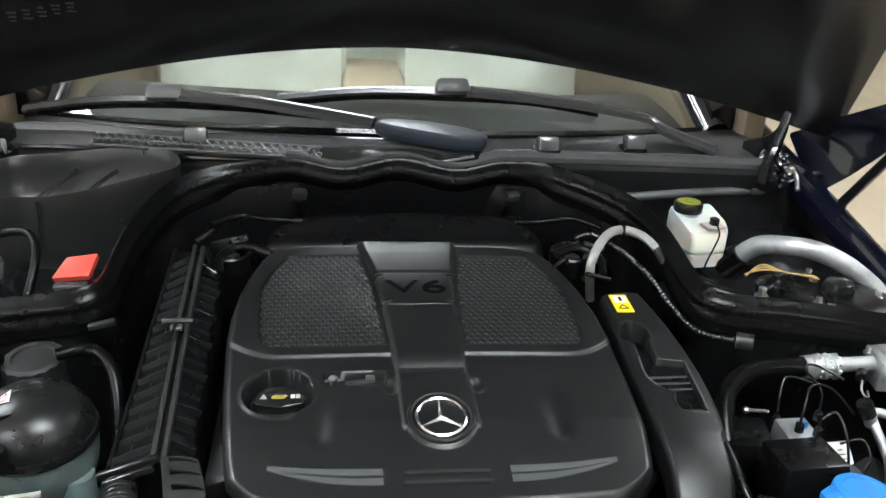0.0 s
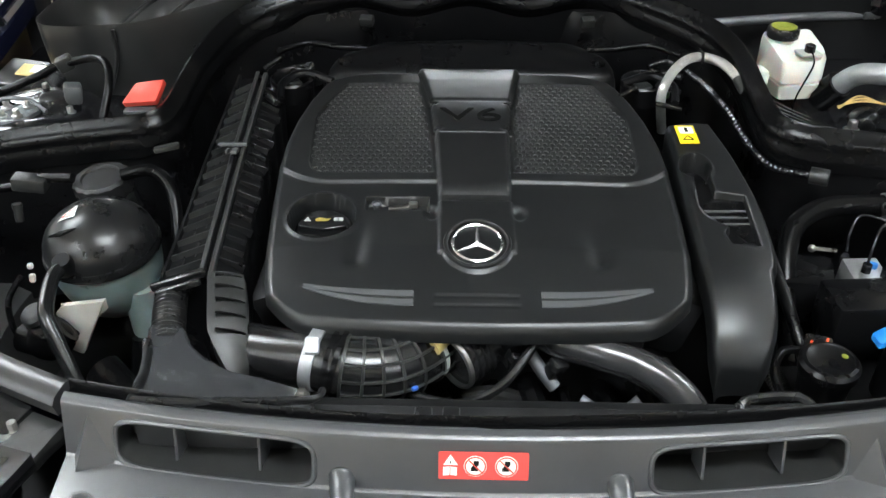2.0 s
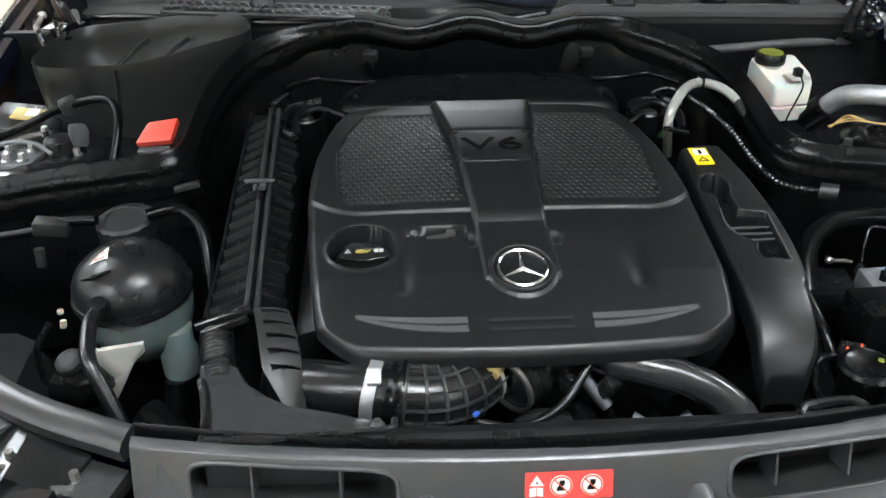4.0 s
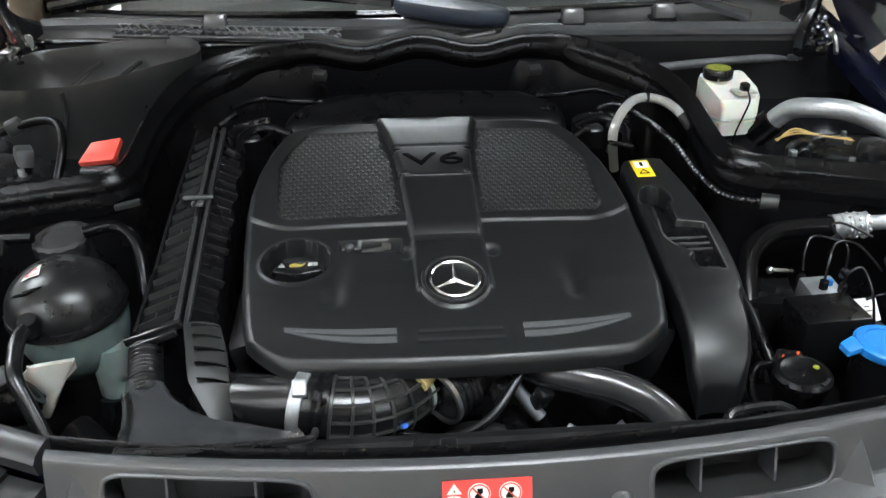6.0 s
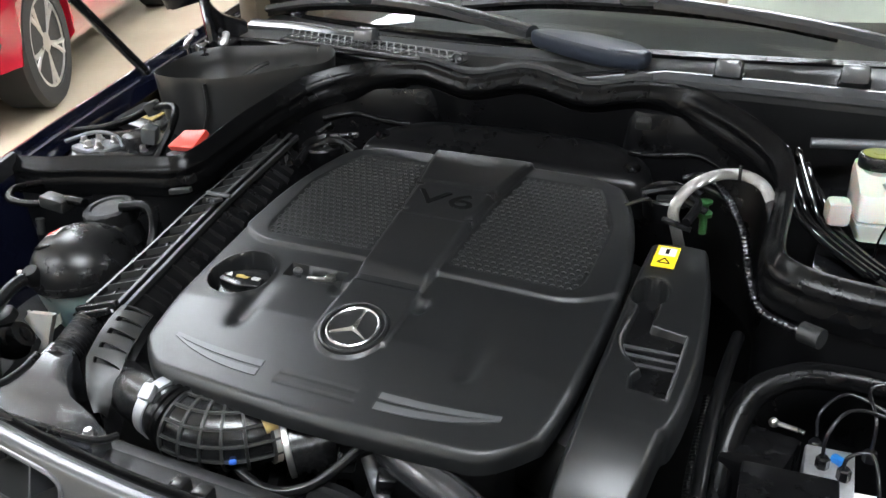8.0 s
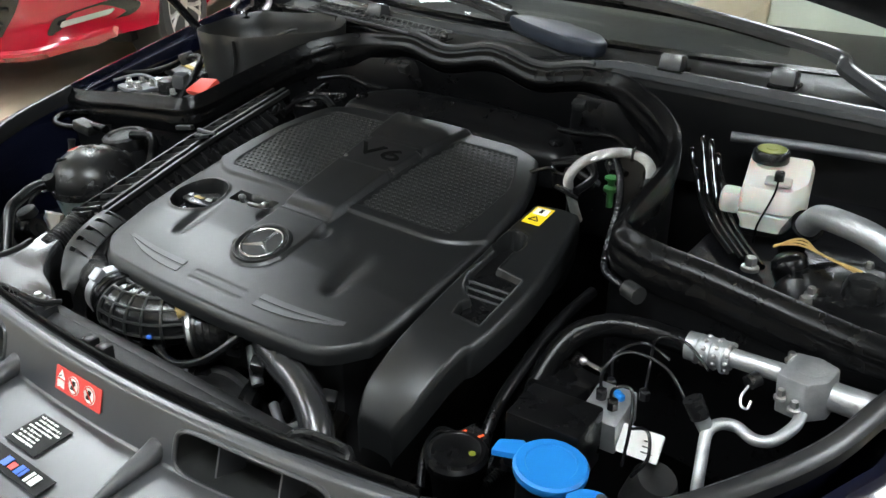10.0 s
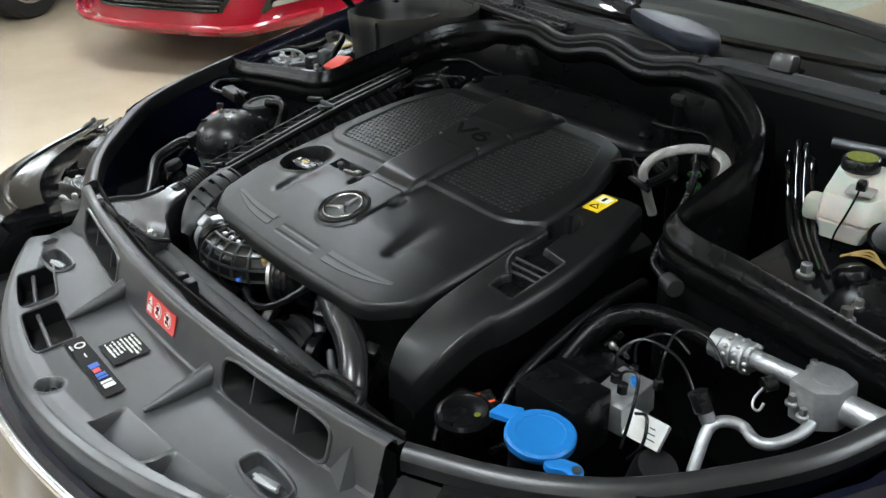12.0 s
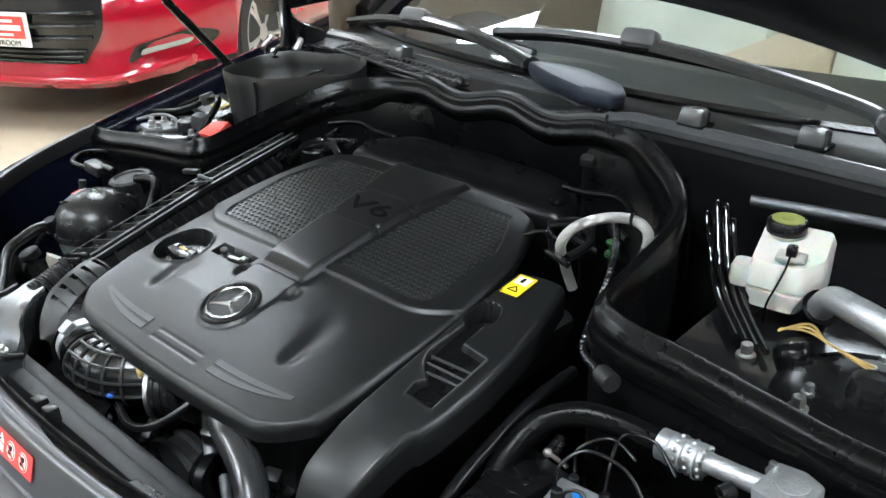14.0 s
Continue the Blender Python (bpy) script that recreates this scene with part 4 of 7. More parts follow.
def band_half(y):
    return np.interp(y, [0.08, 0.25, 0.32, 0.44], [0.051, 0.059, 0.065, 0.087])


def panel_side(y):
    return np.interp(y, [0.154, 0.160, 0.170, 0.185, 0.300, 0.320, 0.345, 0.375, 0.413], [0.225, 0.236, 0.245, 0.250, 0.252, 0.249, 0.239, 0.225, 0.206])


BADGE, FILLER = (0.0, 0.0), (-0.219, 0.062)


def cover_z(x, y):
    """Height of the cover's skin."""
    ax = np.abs(x)
    z = np.interp(y, [-0.16, -0.13, -0.10, -0.07, 0.0, 0.06, 0.155, 0.30, 0.40, 0.44], [0.803, 0.8125, 0.8205, 0.829, 0.8475, 0.857, 0.871, 0.894, 0.9075, 0.911])
    z = z - 0.06 * ax ** 2 - 0.9 * np.maximum(0, ax - 0.22) ** 2
    yc = 0.134 + 0.052 * np.clip((ax - 0.215) / 0.085, 0, 1) ** 2
    z = z + 0.0045 * np.maximum(smoothstep(0.0, 0.006, y - yc), smoothstep(-0.001, 0.003, band_half(y) - ax) * smoothstep(0.03, 0.14, y))
    # recessed fields for the textured inlays
    d = np.minimum(np.minimum(y - 0.157, 0.410 - y), np.minimum(ax - band_half(y) - 0.004, panel_side(y) - ax))
    z = z - 0.0035 * smoothstep(0.0, 0.004, d)
    # the middle band and its plates
    b = band_half(y) - ax
    z = z + 0.006 * smoothstep(-0.001, 0.003, b) * smoothstep(0.080, 0.125, y)
    z = z + (0.03 * np.clip(y - 0.10, 0, 0.15) - 0.15 * np.clip(y - 0.26, 0, 0.2) ** 2) * smoothstep(0.0, 0.004, b)
    for g in (0.243, 0.333):
        z = z - 0.0025 * np.exp(-((y - g) / 0.0016) ** 2) * (b > 0)
    z = z - 0.0015 * (b > 0.0) * smoothstep(0.243, 0.246, y) * (1 - smoothstep(0.330, 0.333, y))
    for gx in (-1, 1):
        for gy in (0.252, 0.324):
            z = z - 0.004 * np.exp(-(((x - gx * (band_half(gy) - 0.006)) / 0.006) ** 4 + ((y - gy) / 0.0025) ** 4))
    # block round the badge
    q = np.minimum(0.053 - ax, np.minimum(y + 0.015, 0.09 - y))
    r = np.hypot(x - BADGE[0], y - BADGE[1])
    block = np.maximum(smoothstep(-0.001, 0.003, q), 1 - smoothstep(0.047, 0.050, r))
    z = z + 0.004 * block
    z = z - 0.004 * (1 - smoothstep(0.041, 0.044, r))
    for s in (-1, 1):
        z = z - 0.006 * np.exp(-((np.hypot((x - s * 0.062) / 0.010, (y - 0.068) / 0.014)) ** 4))
    # hollow round the filler cap
    r = np.hypot(x - FILLER[0], y - FILLER[1])
    z = z + 0.002 * np.exp(-((r - 0.050) / 0.003) ** 2)
    z = z - 0.050 * (1 - smoothstep(0.0445, 0.0485, r))
    # drop-shaped hollows
    for s in (-1, 1):
        run = smoothstep(-0.044, -0.020, y) * (1 - smoothstep(0.0, 0.085, y))
        z = z - 0.0068 * run * np.exp(-((ax - 0.165) / (0.012 + 0.008 * smoothstep(-0.03, 0.06, y))) ** 2) * (np.sign(x) == s)
    # slot for the dipstick
    d = np.minimum(np.minimum(x + 0.158, -0.066 - x), np.minimum(y - 0.074, 0.103 - y))
    z = z - 0.013 * smoothstep(0.0, 0.003, d)
    # fine grooves between the trim stripes
    for g in (-0.086, -0.101):
        z = z - 0.0012 * np.exp(-((y - g) / 0.0016) ** 2) * (ax < 0.055)
    return z


def engine_cover():
    def put(name, bm, mat, parent, label="", smooth=40):
        for v in bm.verts:
            v.co.x -= 0.033 * max(0.0, v.co.y)
        return part(name, bm, mat, parent, label, smooth=smooth)

    ob = thing("engine_cover", "matte black plastic engine cover with textured inlays and a chrome badge", "engine cover", (0, 0.15, 0.80))
    n, m = 281, 261
    u = np.linspace(-1, 1, n)[None, :]
    v = np.linspace(0, 1, m)[:, None]
    au = np.abs(u)
    yf = -0.137 + 0.016 * u ** 2 + 0.046 * np.clip((au - 0.78) / 0.22, 0, 1) ** 2.2
    yb = 0.452 - 0.030 * np.clip((au - 0.72) / 0.28, 0, 1) ** 2
    y = yf + (yb - yf) * v
    x = u * cover_half(y)
    z = cover_z(x, y)
    e = np.minimum((1 - au) * 0.27, np.minimum(v, 1 - v) * 0.56)
    z = z - 0.010 * np.clip(1 - e / 0.011, 0, 1) ** 2.2
    bm = B()
    sheet(bm, x, y, z, 0.014)
    put("shell", bm, M_cover, ob, "matte black moulded shell", smooth=60)
    # textured inlays, one bump for each cell
    for s in (-1, 1):
        bm = B()
        p = 0.0102
        corners = ((-0.56, -0.333), (0, -0.667), (0.56, -0.333), (0.56, 0.333), (0, 0.667), (-0.56, 0.333))
        for j in range(26):
            yy = 0.162 + j * p
            for i in range(22):
                xx = 0.050 + (i + 0.5 * (j % 2)) * p * 1.12
                if xx < band_half(yy) + 0.008 or xx > panel_side(yy) - 0.005 or yy > 0.409:
                    continue
                base, rim, low = [], [], []
                for dx, dy in corners:
                    for arr, f, h in ((base, 1.0, 0.0012), (rim, 0.62, 0.0016), (low, 0.46, -0.0014)):
                        qx, qy = s * xx + dx * p * f, yy + dy * p * f
                        arr.append(bm.verts.new((qx, qy, float(cover_z(np.float64(s * xx), np.float64(yy))) + 0.155 * dy * p * f + h)))
                bm.faces.new(low)
                for k in range(6):
                    bm.faces.new((base[k], base[(k + 1) % 6], rim[(k + 1) % 6], rim[k]))
                    bm.faces.new((rim[k], rim[(k + 1) % 6], low[(k + 1) % 6], low[k]))
        tagged(put("textured_inlay", bm, M_inlay, ob, "dark grey inlay of small dimpled cells", smooth=30), "dark grey inlay of small dimpled cells", "", "", "stuff")
    # grey trim stripes
    for s in (-1, 1):
        for k in (0, 1):
            bm = B()
            lo, hi = [], []
            for i in range(25):
                f = i / 24
                xx = 0.083 + (0.229 - 0.083) * f
                bend = f ** 2.2
                y1 = (-0.0785 + 0.0115 * bend) if k == 0 else (-0.0925 + 0.021 * bend)
                y0 = y1 - (0.0096 - (0.0045 if k == 0 else 0.0075) * bend)
                for arr, yy in ((lo, y0), (hi, y1)):
                    arr.append(Vector((s * xx, yy, float(cover_z(np.float64(s * xx), np.float64(yy))))))
            loops = [[a + Vector((0, 0, -0.001)), b + Vector((0, 0, -0.001)), b + Vector((0, 0, 0.0013)), a + Vector((0, 0, 0.0013))] for a, b in zip(lo, hi)]
            rings(bm, loops)
            put("trim_stripe", bm, M_stripe, ob, "thin grey trim stripe", smooth=20)
    # badge
    zc = float(cover_z(np.float64(0.0), np.float64(0.0)))
    tilt = pose(0, 0, zc + 0.0005, 14.0, 0, 0)
    bm = B()
    hoop(bm, [(0.0395, -0.002), (0.0405, 0.005), (0.0425, 0.0068), (0.0455, 0.006), (0.0475, 0.001)], 56, tilt)
    bez = put("badge_surround", bm, M_cover, ob, "black ring round the badge")
    bm = B()
    lathe(bm, [(0.0405, 0.0), (0.0405, 0.002), (0.0, 0.002)], 48, tilt)
    put("badge_backing", bm, M_cavity, ob, "black badge disc")
    bm = B()
    hoop(bm, [(0.0312, 0.002), (0.0316, 0.0055), (0.0335, 0.0066), (0.0358, 0.0055), (0.0362, 0.002)], 64, tilt)
    badge = put("badge_ring", bm, M_chrome, ob, "satin chrome ring")
    for k in range(3):
        a = math.radians(90 + 120 * k)
        bm = B()
        c, d = Vector((math.cos(a), math.sin(a), 0)), Vector((-math.sin(a), math.cos(a), 0))
        loops = []
        for f, w, h in ((0.0, 0.0040, 0.0062), (0.25, 0.0030, 0.0056), (1.0, 0.0010, 0.0050)):
            o = c * 0.0325 * f
            loops.append([tilt @ (o + d * w + Vector((0, 0, 0.002))), tilt @ (o + Vector((0, 0, h))), tilt @ (o - d * w + Vector((0, 0, 0.002)))])
        rings(bm, loops)
        put("badge_spoke", bm, M_chrome, badge, "satin chrome spoke", smooth=0)
    # middle plate
    bm = B()
    V = np.linspace(0.100, 0.446, 120)[:, None]
    U = np.linspace(-1, 1, 41)[None, :]
    X = U * (band_half(V) - 0.0025)
    Y = V + 0 * U
    Zp = cover_z(X, Y)
    edge = np.minimum((1 - np.abs(U)) * 0.06, np.minimum((V - 0.100) * 0.2, 0.446 - V))
    sheet(bm, X, Y, Zp + 0.0036 - 0.0030 * np.clip(1 - edge / 0.004, 0, 1) ** 2)
    put("middle_plate", bm, M_plate, ob, "satin dark grey middle plate", smooth=60)
    # small near-black bars on the plate paint the shade of its notches
    for gx in (-1, 1):
        for gy in (0.252, 0.324):
            bm = B()
            box(bm, (gx * (float(band_half(gy)) - 0.006), gy, float(cover_z(np.float64(gx * 0.05), np.float64(gy))) + 0.0030), (0.012, 0.0035, 0.0025), (9, 0, 0), 0.0005)
            put("notch", bm, M_cavity, ob, "raised near-black bar for the shade in a notch", smooth=0)
    zz = float(cover_z(np.float64(0.0), np.float64(0.286)))
    bm = letters("V6", 0.050, 0.0016, pose(0.0, 0.286, zz + 0.0040, 9.8, 0, 0), 1.80)
    put("lettering", bm, M_letter, ob, "black V6 lettering", smooth=0)
    # dipstick and clip in their slot
    bm = B()
    ball(bm, (-0.142, 0.090, 0.858), (0.0070, 0.0065, 0.0055), 18, 10)
    lathe(bm, [(0.004, 0.840), (0.004, 0.857)], 14, Matrix.Translation((-0.142, 0.090, 0)))
    put("knob", bm, M_stripe, ob, "pale grey round knob")
    bm = B()
    box(bm, (-0.108, 0.088, 0.853), (0.034, 0.007, 0.006), (0, -4, 6), 0.002)
    box(bm, (-0.089, 0.091, 0.857), (0.013, 0.011, 0.008), (0, 0, 0), 0.002)
    put("spring_clip", bm, M_steel, ob, "metal spring clip")
    return ob


engine_cover()


def oil_cap():
    x, y = FILLER
    ob = thing("oil_filler_cap", "round black oil filler cap with printed marks", "filler cap", (x, y, 0.82))
    tilt = pose(x, y + 0.001, 0.8185, 10, 0, 0)
    bm = B()
    prof = [(0.041, -0.006), (0.0425, 0.011), (0.0405, 0.0155), (0.034, 0.0165), (0.0, 0.0165)]
    lathe(bm, prof, 48, tilt)
    cap = part("cap", bm, M_satin, ob)
    bm = B()
    out = [(-0.036, -0.010), (-0.030, 0.010), (0.030, 0.012), (0.036, -0.010), (0.0, -0.018)]
    prism(bm, rounded(out, 0.006), 0.014, 0.030, tilt, 0.003)
    part("grip", bm, M_satin, cap)
    bm = B()
    prism(bm, [(-0.027, -0.001), (-0.017, -0.001), (-0.022, 0.008)], 0.030, 0.0306, tilt)
    part("warning_mark", bm, M_print, cap, "white triangle mark", smooth=0)
    bm = B()
    prism(bm, rounded([(-0.011, -0.001), (0.006, -0.001), (0.012, 0.006), (0.004, 0.004), (-0.004, 0.007), (-0.011, 0.004)], 0.002, 3), 0.030, 0.0306, tilt)
    part("oil_can_mark", bm, M_oilmark, cap, "yellow oil can mark", smooth=0)
    bm = B()
    for dx in (0.0185, 0.0255):
        prism(bm, [(dx - 0.003, 0.0), (dx + 0.003, 0.0), (dx + 0.003, 0.007), (dx - 0.003, 0.007)], 0.030, 0.0306, tilt)
    part("manual_mark", bm, M_print, cap, "white open book mark", smooth=0)


oil_cap()

# engine underneath
engine = thing("engine_block", "dark engine block beneath its cover", "engine", (0, 0.15, 0.40))
bm = B()
box(bm, (0, 0.17, 0.62), (0.46, 0.50, 0.34), (0, 0, 0), 0.02)
part("block", bm, M_dull, engine)
for s in (-1, 1):
    bm = B()
    box(bm, (s * 0.25, 0.20, 0.74), (0.12, 0.46, 0.10), (0, 18 * s, 0), 0.02)
    part("cam_cover", bm, M_dull, engine)
for x, z, r in ((0.02, 0.60, 0.085), (0.16, 0.58, 0.055), (-0.10, 0.55, 0.06)):
    bm = B()
    lathe(bm, [(r, 0.0), (r, 0.01), (r * 0.93, 0.014), (r * 0.93, 0.03), (r, 0.034), (r, 0.044), (r * 0.6, 0.046), (r * 0.5, 0.03), (0.0, 0.03)], 40, pose(x, -0.10, z, 90, 0, 0))
    part("pulley", bm, M_dull, engine, "grooved pulley")
bm = B()
tube(bm, [(0.07, -0.10, 0.745), (0.09, -0.115, 0.72), (0.105, -0.125, 0.705)], 0.009, 14)
tube(bm, [(0.14, -0.13, 0.69), (0.18, -0.15, 0.68), (0.215, -0.14, 0.70)], 0.007, 12)
part("metal_pipe", bm, M_zinc, engine, "bright short metal pipe")
bm = B()
for p in ([(-0.10, -0.15, 0.72), (-0.03, -0.17, 0.715), (0.03, -0.16, 0.735), (0.075, -0.12, 0.775)],):
    tube(bm, p, 0.0065, 10)
part("breather_hose", bm, M_satin, engine, "thin glossy black hose")
for k in range(9):
    bm = B()
    x = -0.18 + 0.05 * k
    tube(bm, [(x, -0.08, 0.66 + 0.01 * (k % 3)), (x + 0.02, -0.14, 0.64 + 0.02 * (k % 2)), (x + 0.05, -0.12, 0.58)], 0.010 + 0.003 * (k % 3), 8)
    part("wiring", bm, M_rubber, engine, "dark sheathed wiring")
for x, y, z in ((0.05, -0.115, 0.745), (0.105, -0.12, 0.735), (-0.165, -0.13, 0.70), (0.24, -0.12, 0.735)):
    bm = B()
    box(bm, (x, y, z), (0.022, 0.02, 0.03), (20, 10, 30), 0.003)
    part("connector", bm, M_plastic, engine, "small black connector")
# plug caps, loops and pipes at the rear corners of the engine
for s in (-1, 1):
    bm = B()
    lathe(bm, [(0.036, -0.03), (0.038, 0.004), (0.035, 0.007), (0.031, 0.002), (0.029, -0.02), (0.0, -0.024)], 28, pose(s * 0.305 - 0.018, 0.44, 0.902, 6, 0, 0))
    tube(bm, [(s * 0.25, 0.43, 0.905), (s * 0.30, 0.45, 0.912), (s * 0.335, 0.42, 0.905), (s * 0.33, 0.37, 0.895)], 0.007, 8)
    part("coil_cover", bm, M_shield, engine)
    bm = B()
    box(bm, (s * 0.305 - 0.018, 0.438, 0.893), (0.03, 0.022, 0.016), (0, 0, 20 * s), 0.003)
    part("connector_tab", bm, M_duct, engine)
    bm = B()
    tube(bm, [(s * 0.36, 0.50, 0.93), (s * 0.31, 0.535, 0.935), (s * 0.25, 0.53, 0.93), (s * 0.20, 0.54, 0.925)], 0.006, 10)
    part("fuel_pipe", bm, M_rubber, engine)
    bm = B()
    box(bm, (s * 0.205, 0.600, 0.956), (0.026, 0.018, 0.018), (20, 0, 10 * s), 0.004)
    part("bracket_end", bm, M_duct, engine)

rng = random.Random(11)
for s in (-1, 1):
    for k in range(7):
        bm = B()
        x, y, z = s * rng.uniform(0.27, 0.35) - 0.015, rng.uniform(0.36, 0.53), rng.uniform(0.880, 0.905)
        tube(bm, [(x, y, z), (x + rng.uniform(-0.02, 0.02), y + rng.uniform(-0.02, 0.02), z + 0.012), (x + rng.uniform(-0.04, 0.04), y + rng.uniform(-0.03, 0.03), z + rng.uniform(-0.01, 0.012))], rng.uniform(0.003, 0.006), 8, 4)
        part("wiring", bm, M_pipe if k % 3 == 0 else M_plastic, engine, "dark sheathed wiring")

# slab behind the cover
shield = thing("rear_engine_shield", "smooth black shield behind the engine cover", "engine shield", (0, 0.51, 0.88))
bm = B()
out = rounded([(-0.275, 0.470), (-0.20, 0.462), (0.0, 0.468), (0.20, 0.462), (0.250, 0.470), (0.248, 0.53), (0.19, 0.585), (0.0, 0.598), (-0.19, 0.585), (-0.265, 0.53)], 0.025)
c = Vector((-0.01, 0.515))
loops = []
for f, z in ((1.0, 0.850), (1.0, 0.878), (0.985, 0.890), (0.95, 0.900), (0.88, 0.908), (0.75, 0.915), (0.5, 0.921), (0.2, 0.923)):
    loops.append([Vector((c.x + (q.x - c.x) * (1 - (1 - f) * 0.35), c.y + (q.y - c.y) * f, z + 0.16 * (q.y - c.y))) for q in out])
rings(bm, loops)
part("shell", bm, M_shield, shield, "smooth black shell", smooth=75)
for x in (-0.235, 0.215):
    bm = B()
    lathe(bm, [(0.014, -0.02), (0.014, 0.006), (0.010, 0.010), (0.0, 0.010)], 20, Matrix.Translation((x, 0.502, 0.910)))
    part("grommet", bm, M_rubber, shield, "round rubber grommet")


# ---- air filter housing along the right bank ----
def filter_housing():
    ob = thing("air_filter_housing", "ribbed black air filter housing beside the engine cover", "air filter housing", (-0.37, 0.18, 0.70))

    def zt(y):
        return float(np.interp(y, [-0.06, 0.0, 0.2, 0.42], [0.806, 0.822, 0.876, 0.922]))

    def left(y):
        return float(np.interp(y, [-0.03, 0.09, 0.42], [-0.431, -0.422, -0.409]))

    RAILX = -0.375
    bm = B()
    rows = []
    for y in np.linspace(-0.035, 0.42, 24):
        z, xl = zt(y), left(y)
        rows.append([Vector((xl - 0.010, y, z - 0.15)), Vector((xl - 0.003, y, z - 0.006)), Vector((xl - 0.001, y, z - 0.002)), Vector((xl + 0.003, y, z - 0.002)), Vector((xl + 0.004, y, z - 0.010)), Vector((RAILX - 0.006, y, z - 0.009)),
                     Vector((RAILX - 0.005, y, z + 0.002)), Vector((RAILX - 0.003, y, z + 0.004)), Vector((RAILX + 0.002, y, z + 0.004)), Vector((RAILX + 0.004, y, z - 0.002)), Vector((RAILX + 0.013, y, z - 0.003)), Vector((RAILX + 0.016, y, z - 0.15))])
    rings(bm, rows)
    body = part("body", bm, M_shield, ob)
    # slanting ribs across the recessed outer face, with short ties between them
    for k in range(16):
        y = -0.024 + 0.0265 * k
        xl, y2 = left(y) + 0.004, y + 0.020
        lo, hi = zt(y) - 0.0015, zt(y2) + 0.001
        bm = B()
        rings(bm, [[Vector((x, yy - 0.0018, z - 0.010)), Vector((x, yy - 0.0012, z)), Vector((x, yy + 0.0012, z)), Vector((x, yy + 0.0018, z - 0.010))] for x, yy, z in ((xl, y, lo), (RAILX - 0.005, y2, hi))])
        part("rib", bm, M_duct, body, smooth=0)
        if k < 15:
            bm = B()
            xm = xl + (0.030 if k % 2 else 0.018)
            box(bm, (xm, y + 0.020, zt(y + 0.020) - 0.009), (0.0016, 0.026, 0.004), (14, 0, 0))
            part("tie", bm, M_plastic, body, smooth=0)
    for x, w, h in ((RAILX - 0.001, 0.0034, 0.0045), (RAILX + 0.012, 0.0034, 0.0025)):
        bm = B()
        sweep(bm, [(-w, -0.006), (-w, h - 0.001), (-w + 0.001, h), (w - 0.001, h), (w, h - 0.001), (w, -0.006)], [(x, y, zt(y)) for y in (-0.035, 0.05, 0.14, 0.23, 0.32, 0.42)], 3)
        part("spine", bm, M_duct, ob, "raised double-edged spine")
    bm = B()
    box(bm, (-0.377, 0.213, zt(0.213) + 0.011), (0.046, 0.007, 0.006), (-13, 0, 1), 0.002)
    box(bm, (-0.371, 0.199, zt(0.199) + 0.010), (0.010, 0.024, 0.006), (-13, 0, 0), 0.002)
    box(bm, (-0.383, 0.199, zt(0.199) + 0.010), (0.004, 0.018, 0.005), (-13, 0, 0), 0.001)
    part("clip", bm, M_stripe, ob, "grey T-shaped clip")
    # scalloped inner flank
    bm = B()
    rows = []
    for i, y in enumerate(np.linspace(-0.05, 0.40, 46)):
        wave = 0.004 * abs(math.sin(i * math.pi / 6))
        rows.append([Vector((RAILX + 0.014, y, zt(y) - 0.012)), Vector((-0.338 + wave, y, zt(y) - 0.030)), Vector((-0.334 + wave, y, zt(y) - 0.036)), Vector((-0.334, y, zt(y) - 0.15)), Vector((RAILX + 0.014, y, zt(y) - 0.15))])
    rings(bm, rows)
    flank = part("flank", bm, M_shield, ob)
    for k in range(18):
        y = 0.01 + 0.0215 * k
        bm = B()
        box(bm, (-0.347, y, zt(y) - 0.021), (0.030 if k % 3 else 0.042, 0.0024, 0.012), (0, 26, 6), 0.0006)
        part("flank_rib", bm, M_plastic, flank, smooth=0)
    # front end: cap bar
    bm = B()
    box(bm, (-0.405, -0.040, 0.811), (0.080, 0.010, 0.012), (0, -17, 5), 0.003)
    box(bm, (-0.402, -0.054, 0.808), (0.066, 0.008, 0.010), (0, -17, 6), 0.002)
    part("end_bar", bm, M_satin, ob)
    # curved vented cheek at the front
    U = np.linspace(0, 0.86, 216)[:, None]
    V = np.linspace(0, 1, 49)[None, :]
    lx = -0.368 + np.interp(U, [0, 0.25, 0.5, 0.75, 0.86], [0.002, 0.012, 0.020, 0.046, 0.062])
    rx = -0.310 + np.interp(U, [0, 0.25, 0.5, 0.75, 0.86], [-0.012, 0.002, 0.010, 0.014, 0.012])
    xx = lx + (rx - lx) * V
    yy = -0.030 - 0.145 * np.sin(U * 1.35) + 0.010 * V
    zz = 0.818 - 0.1265 * (1 - np.cos(U * 1.35)) - 0.016 * (V - 0.45) ** 2 - 0.01 * V
    open_ = np.zeros(xx.shape, bool)
    for k in range(5):
        mid, half = 0.035 + 0.118 * k, 0.030 - 0.022 * V
        open_ |= (np.abs(U - mid) < half) & (V > 0.20) & (V < 0.97)
    bm = B()
    v = [[bm.verts.new((xx[i, j], yy[i, j], zz[i, j])) for j in range(49)] for i in range(216)]
    for i in range(215):
        for j in range(48):
            if not (open_[i, j] and open_[i + 1, j] and open_[i, j + 1] and open_[i + 1, j + 1]):
                bm.faces.new((v[i][j], v[i][j + 1], v[i + 1][j + 1], v[i + 1][j]))
    bmesh.ops.delete(bm, geom=[q for q in bm.verts if not q.link_faces], context="VERTS")
    bmesh.ops.solidify(bm, geom=bm.faces[:], thickness=0.003)
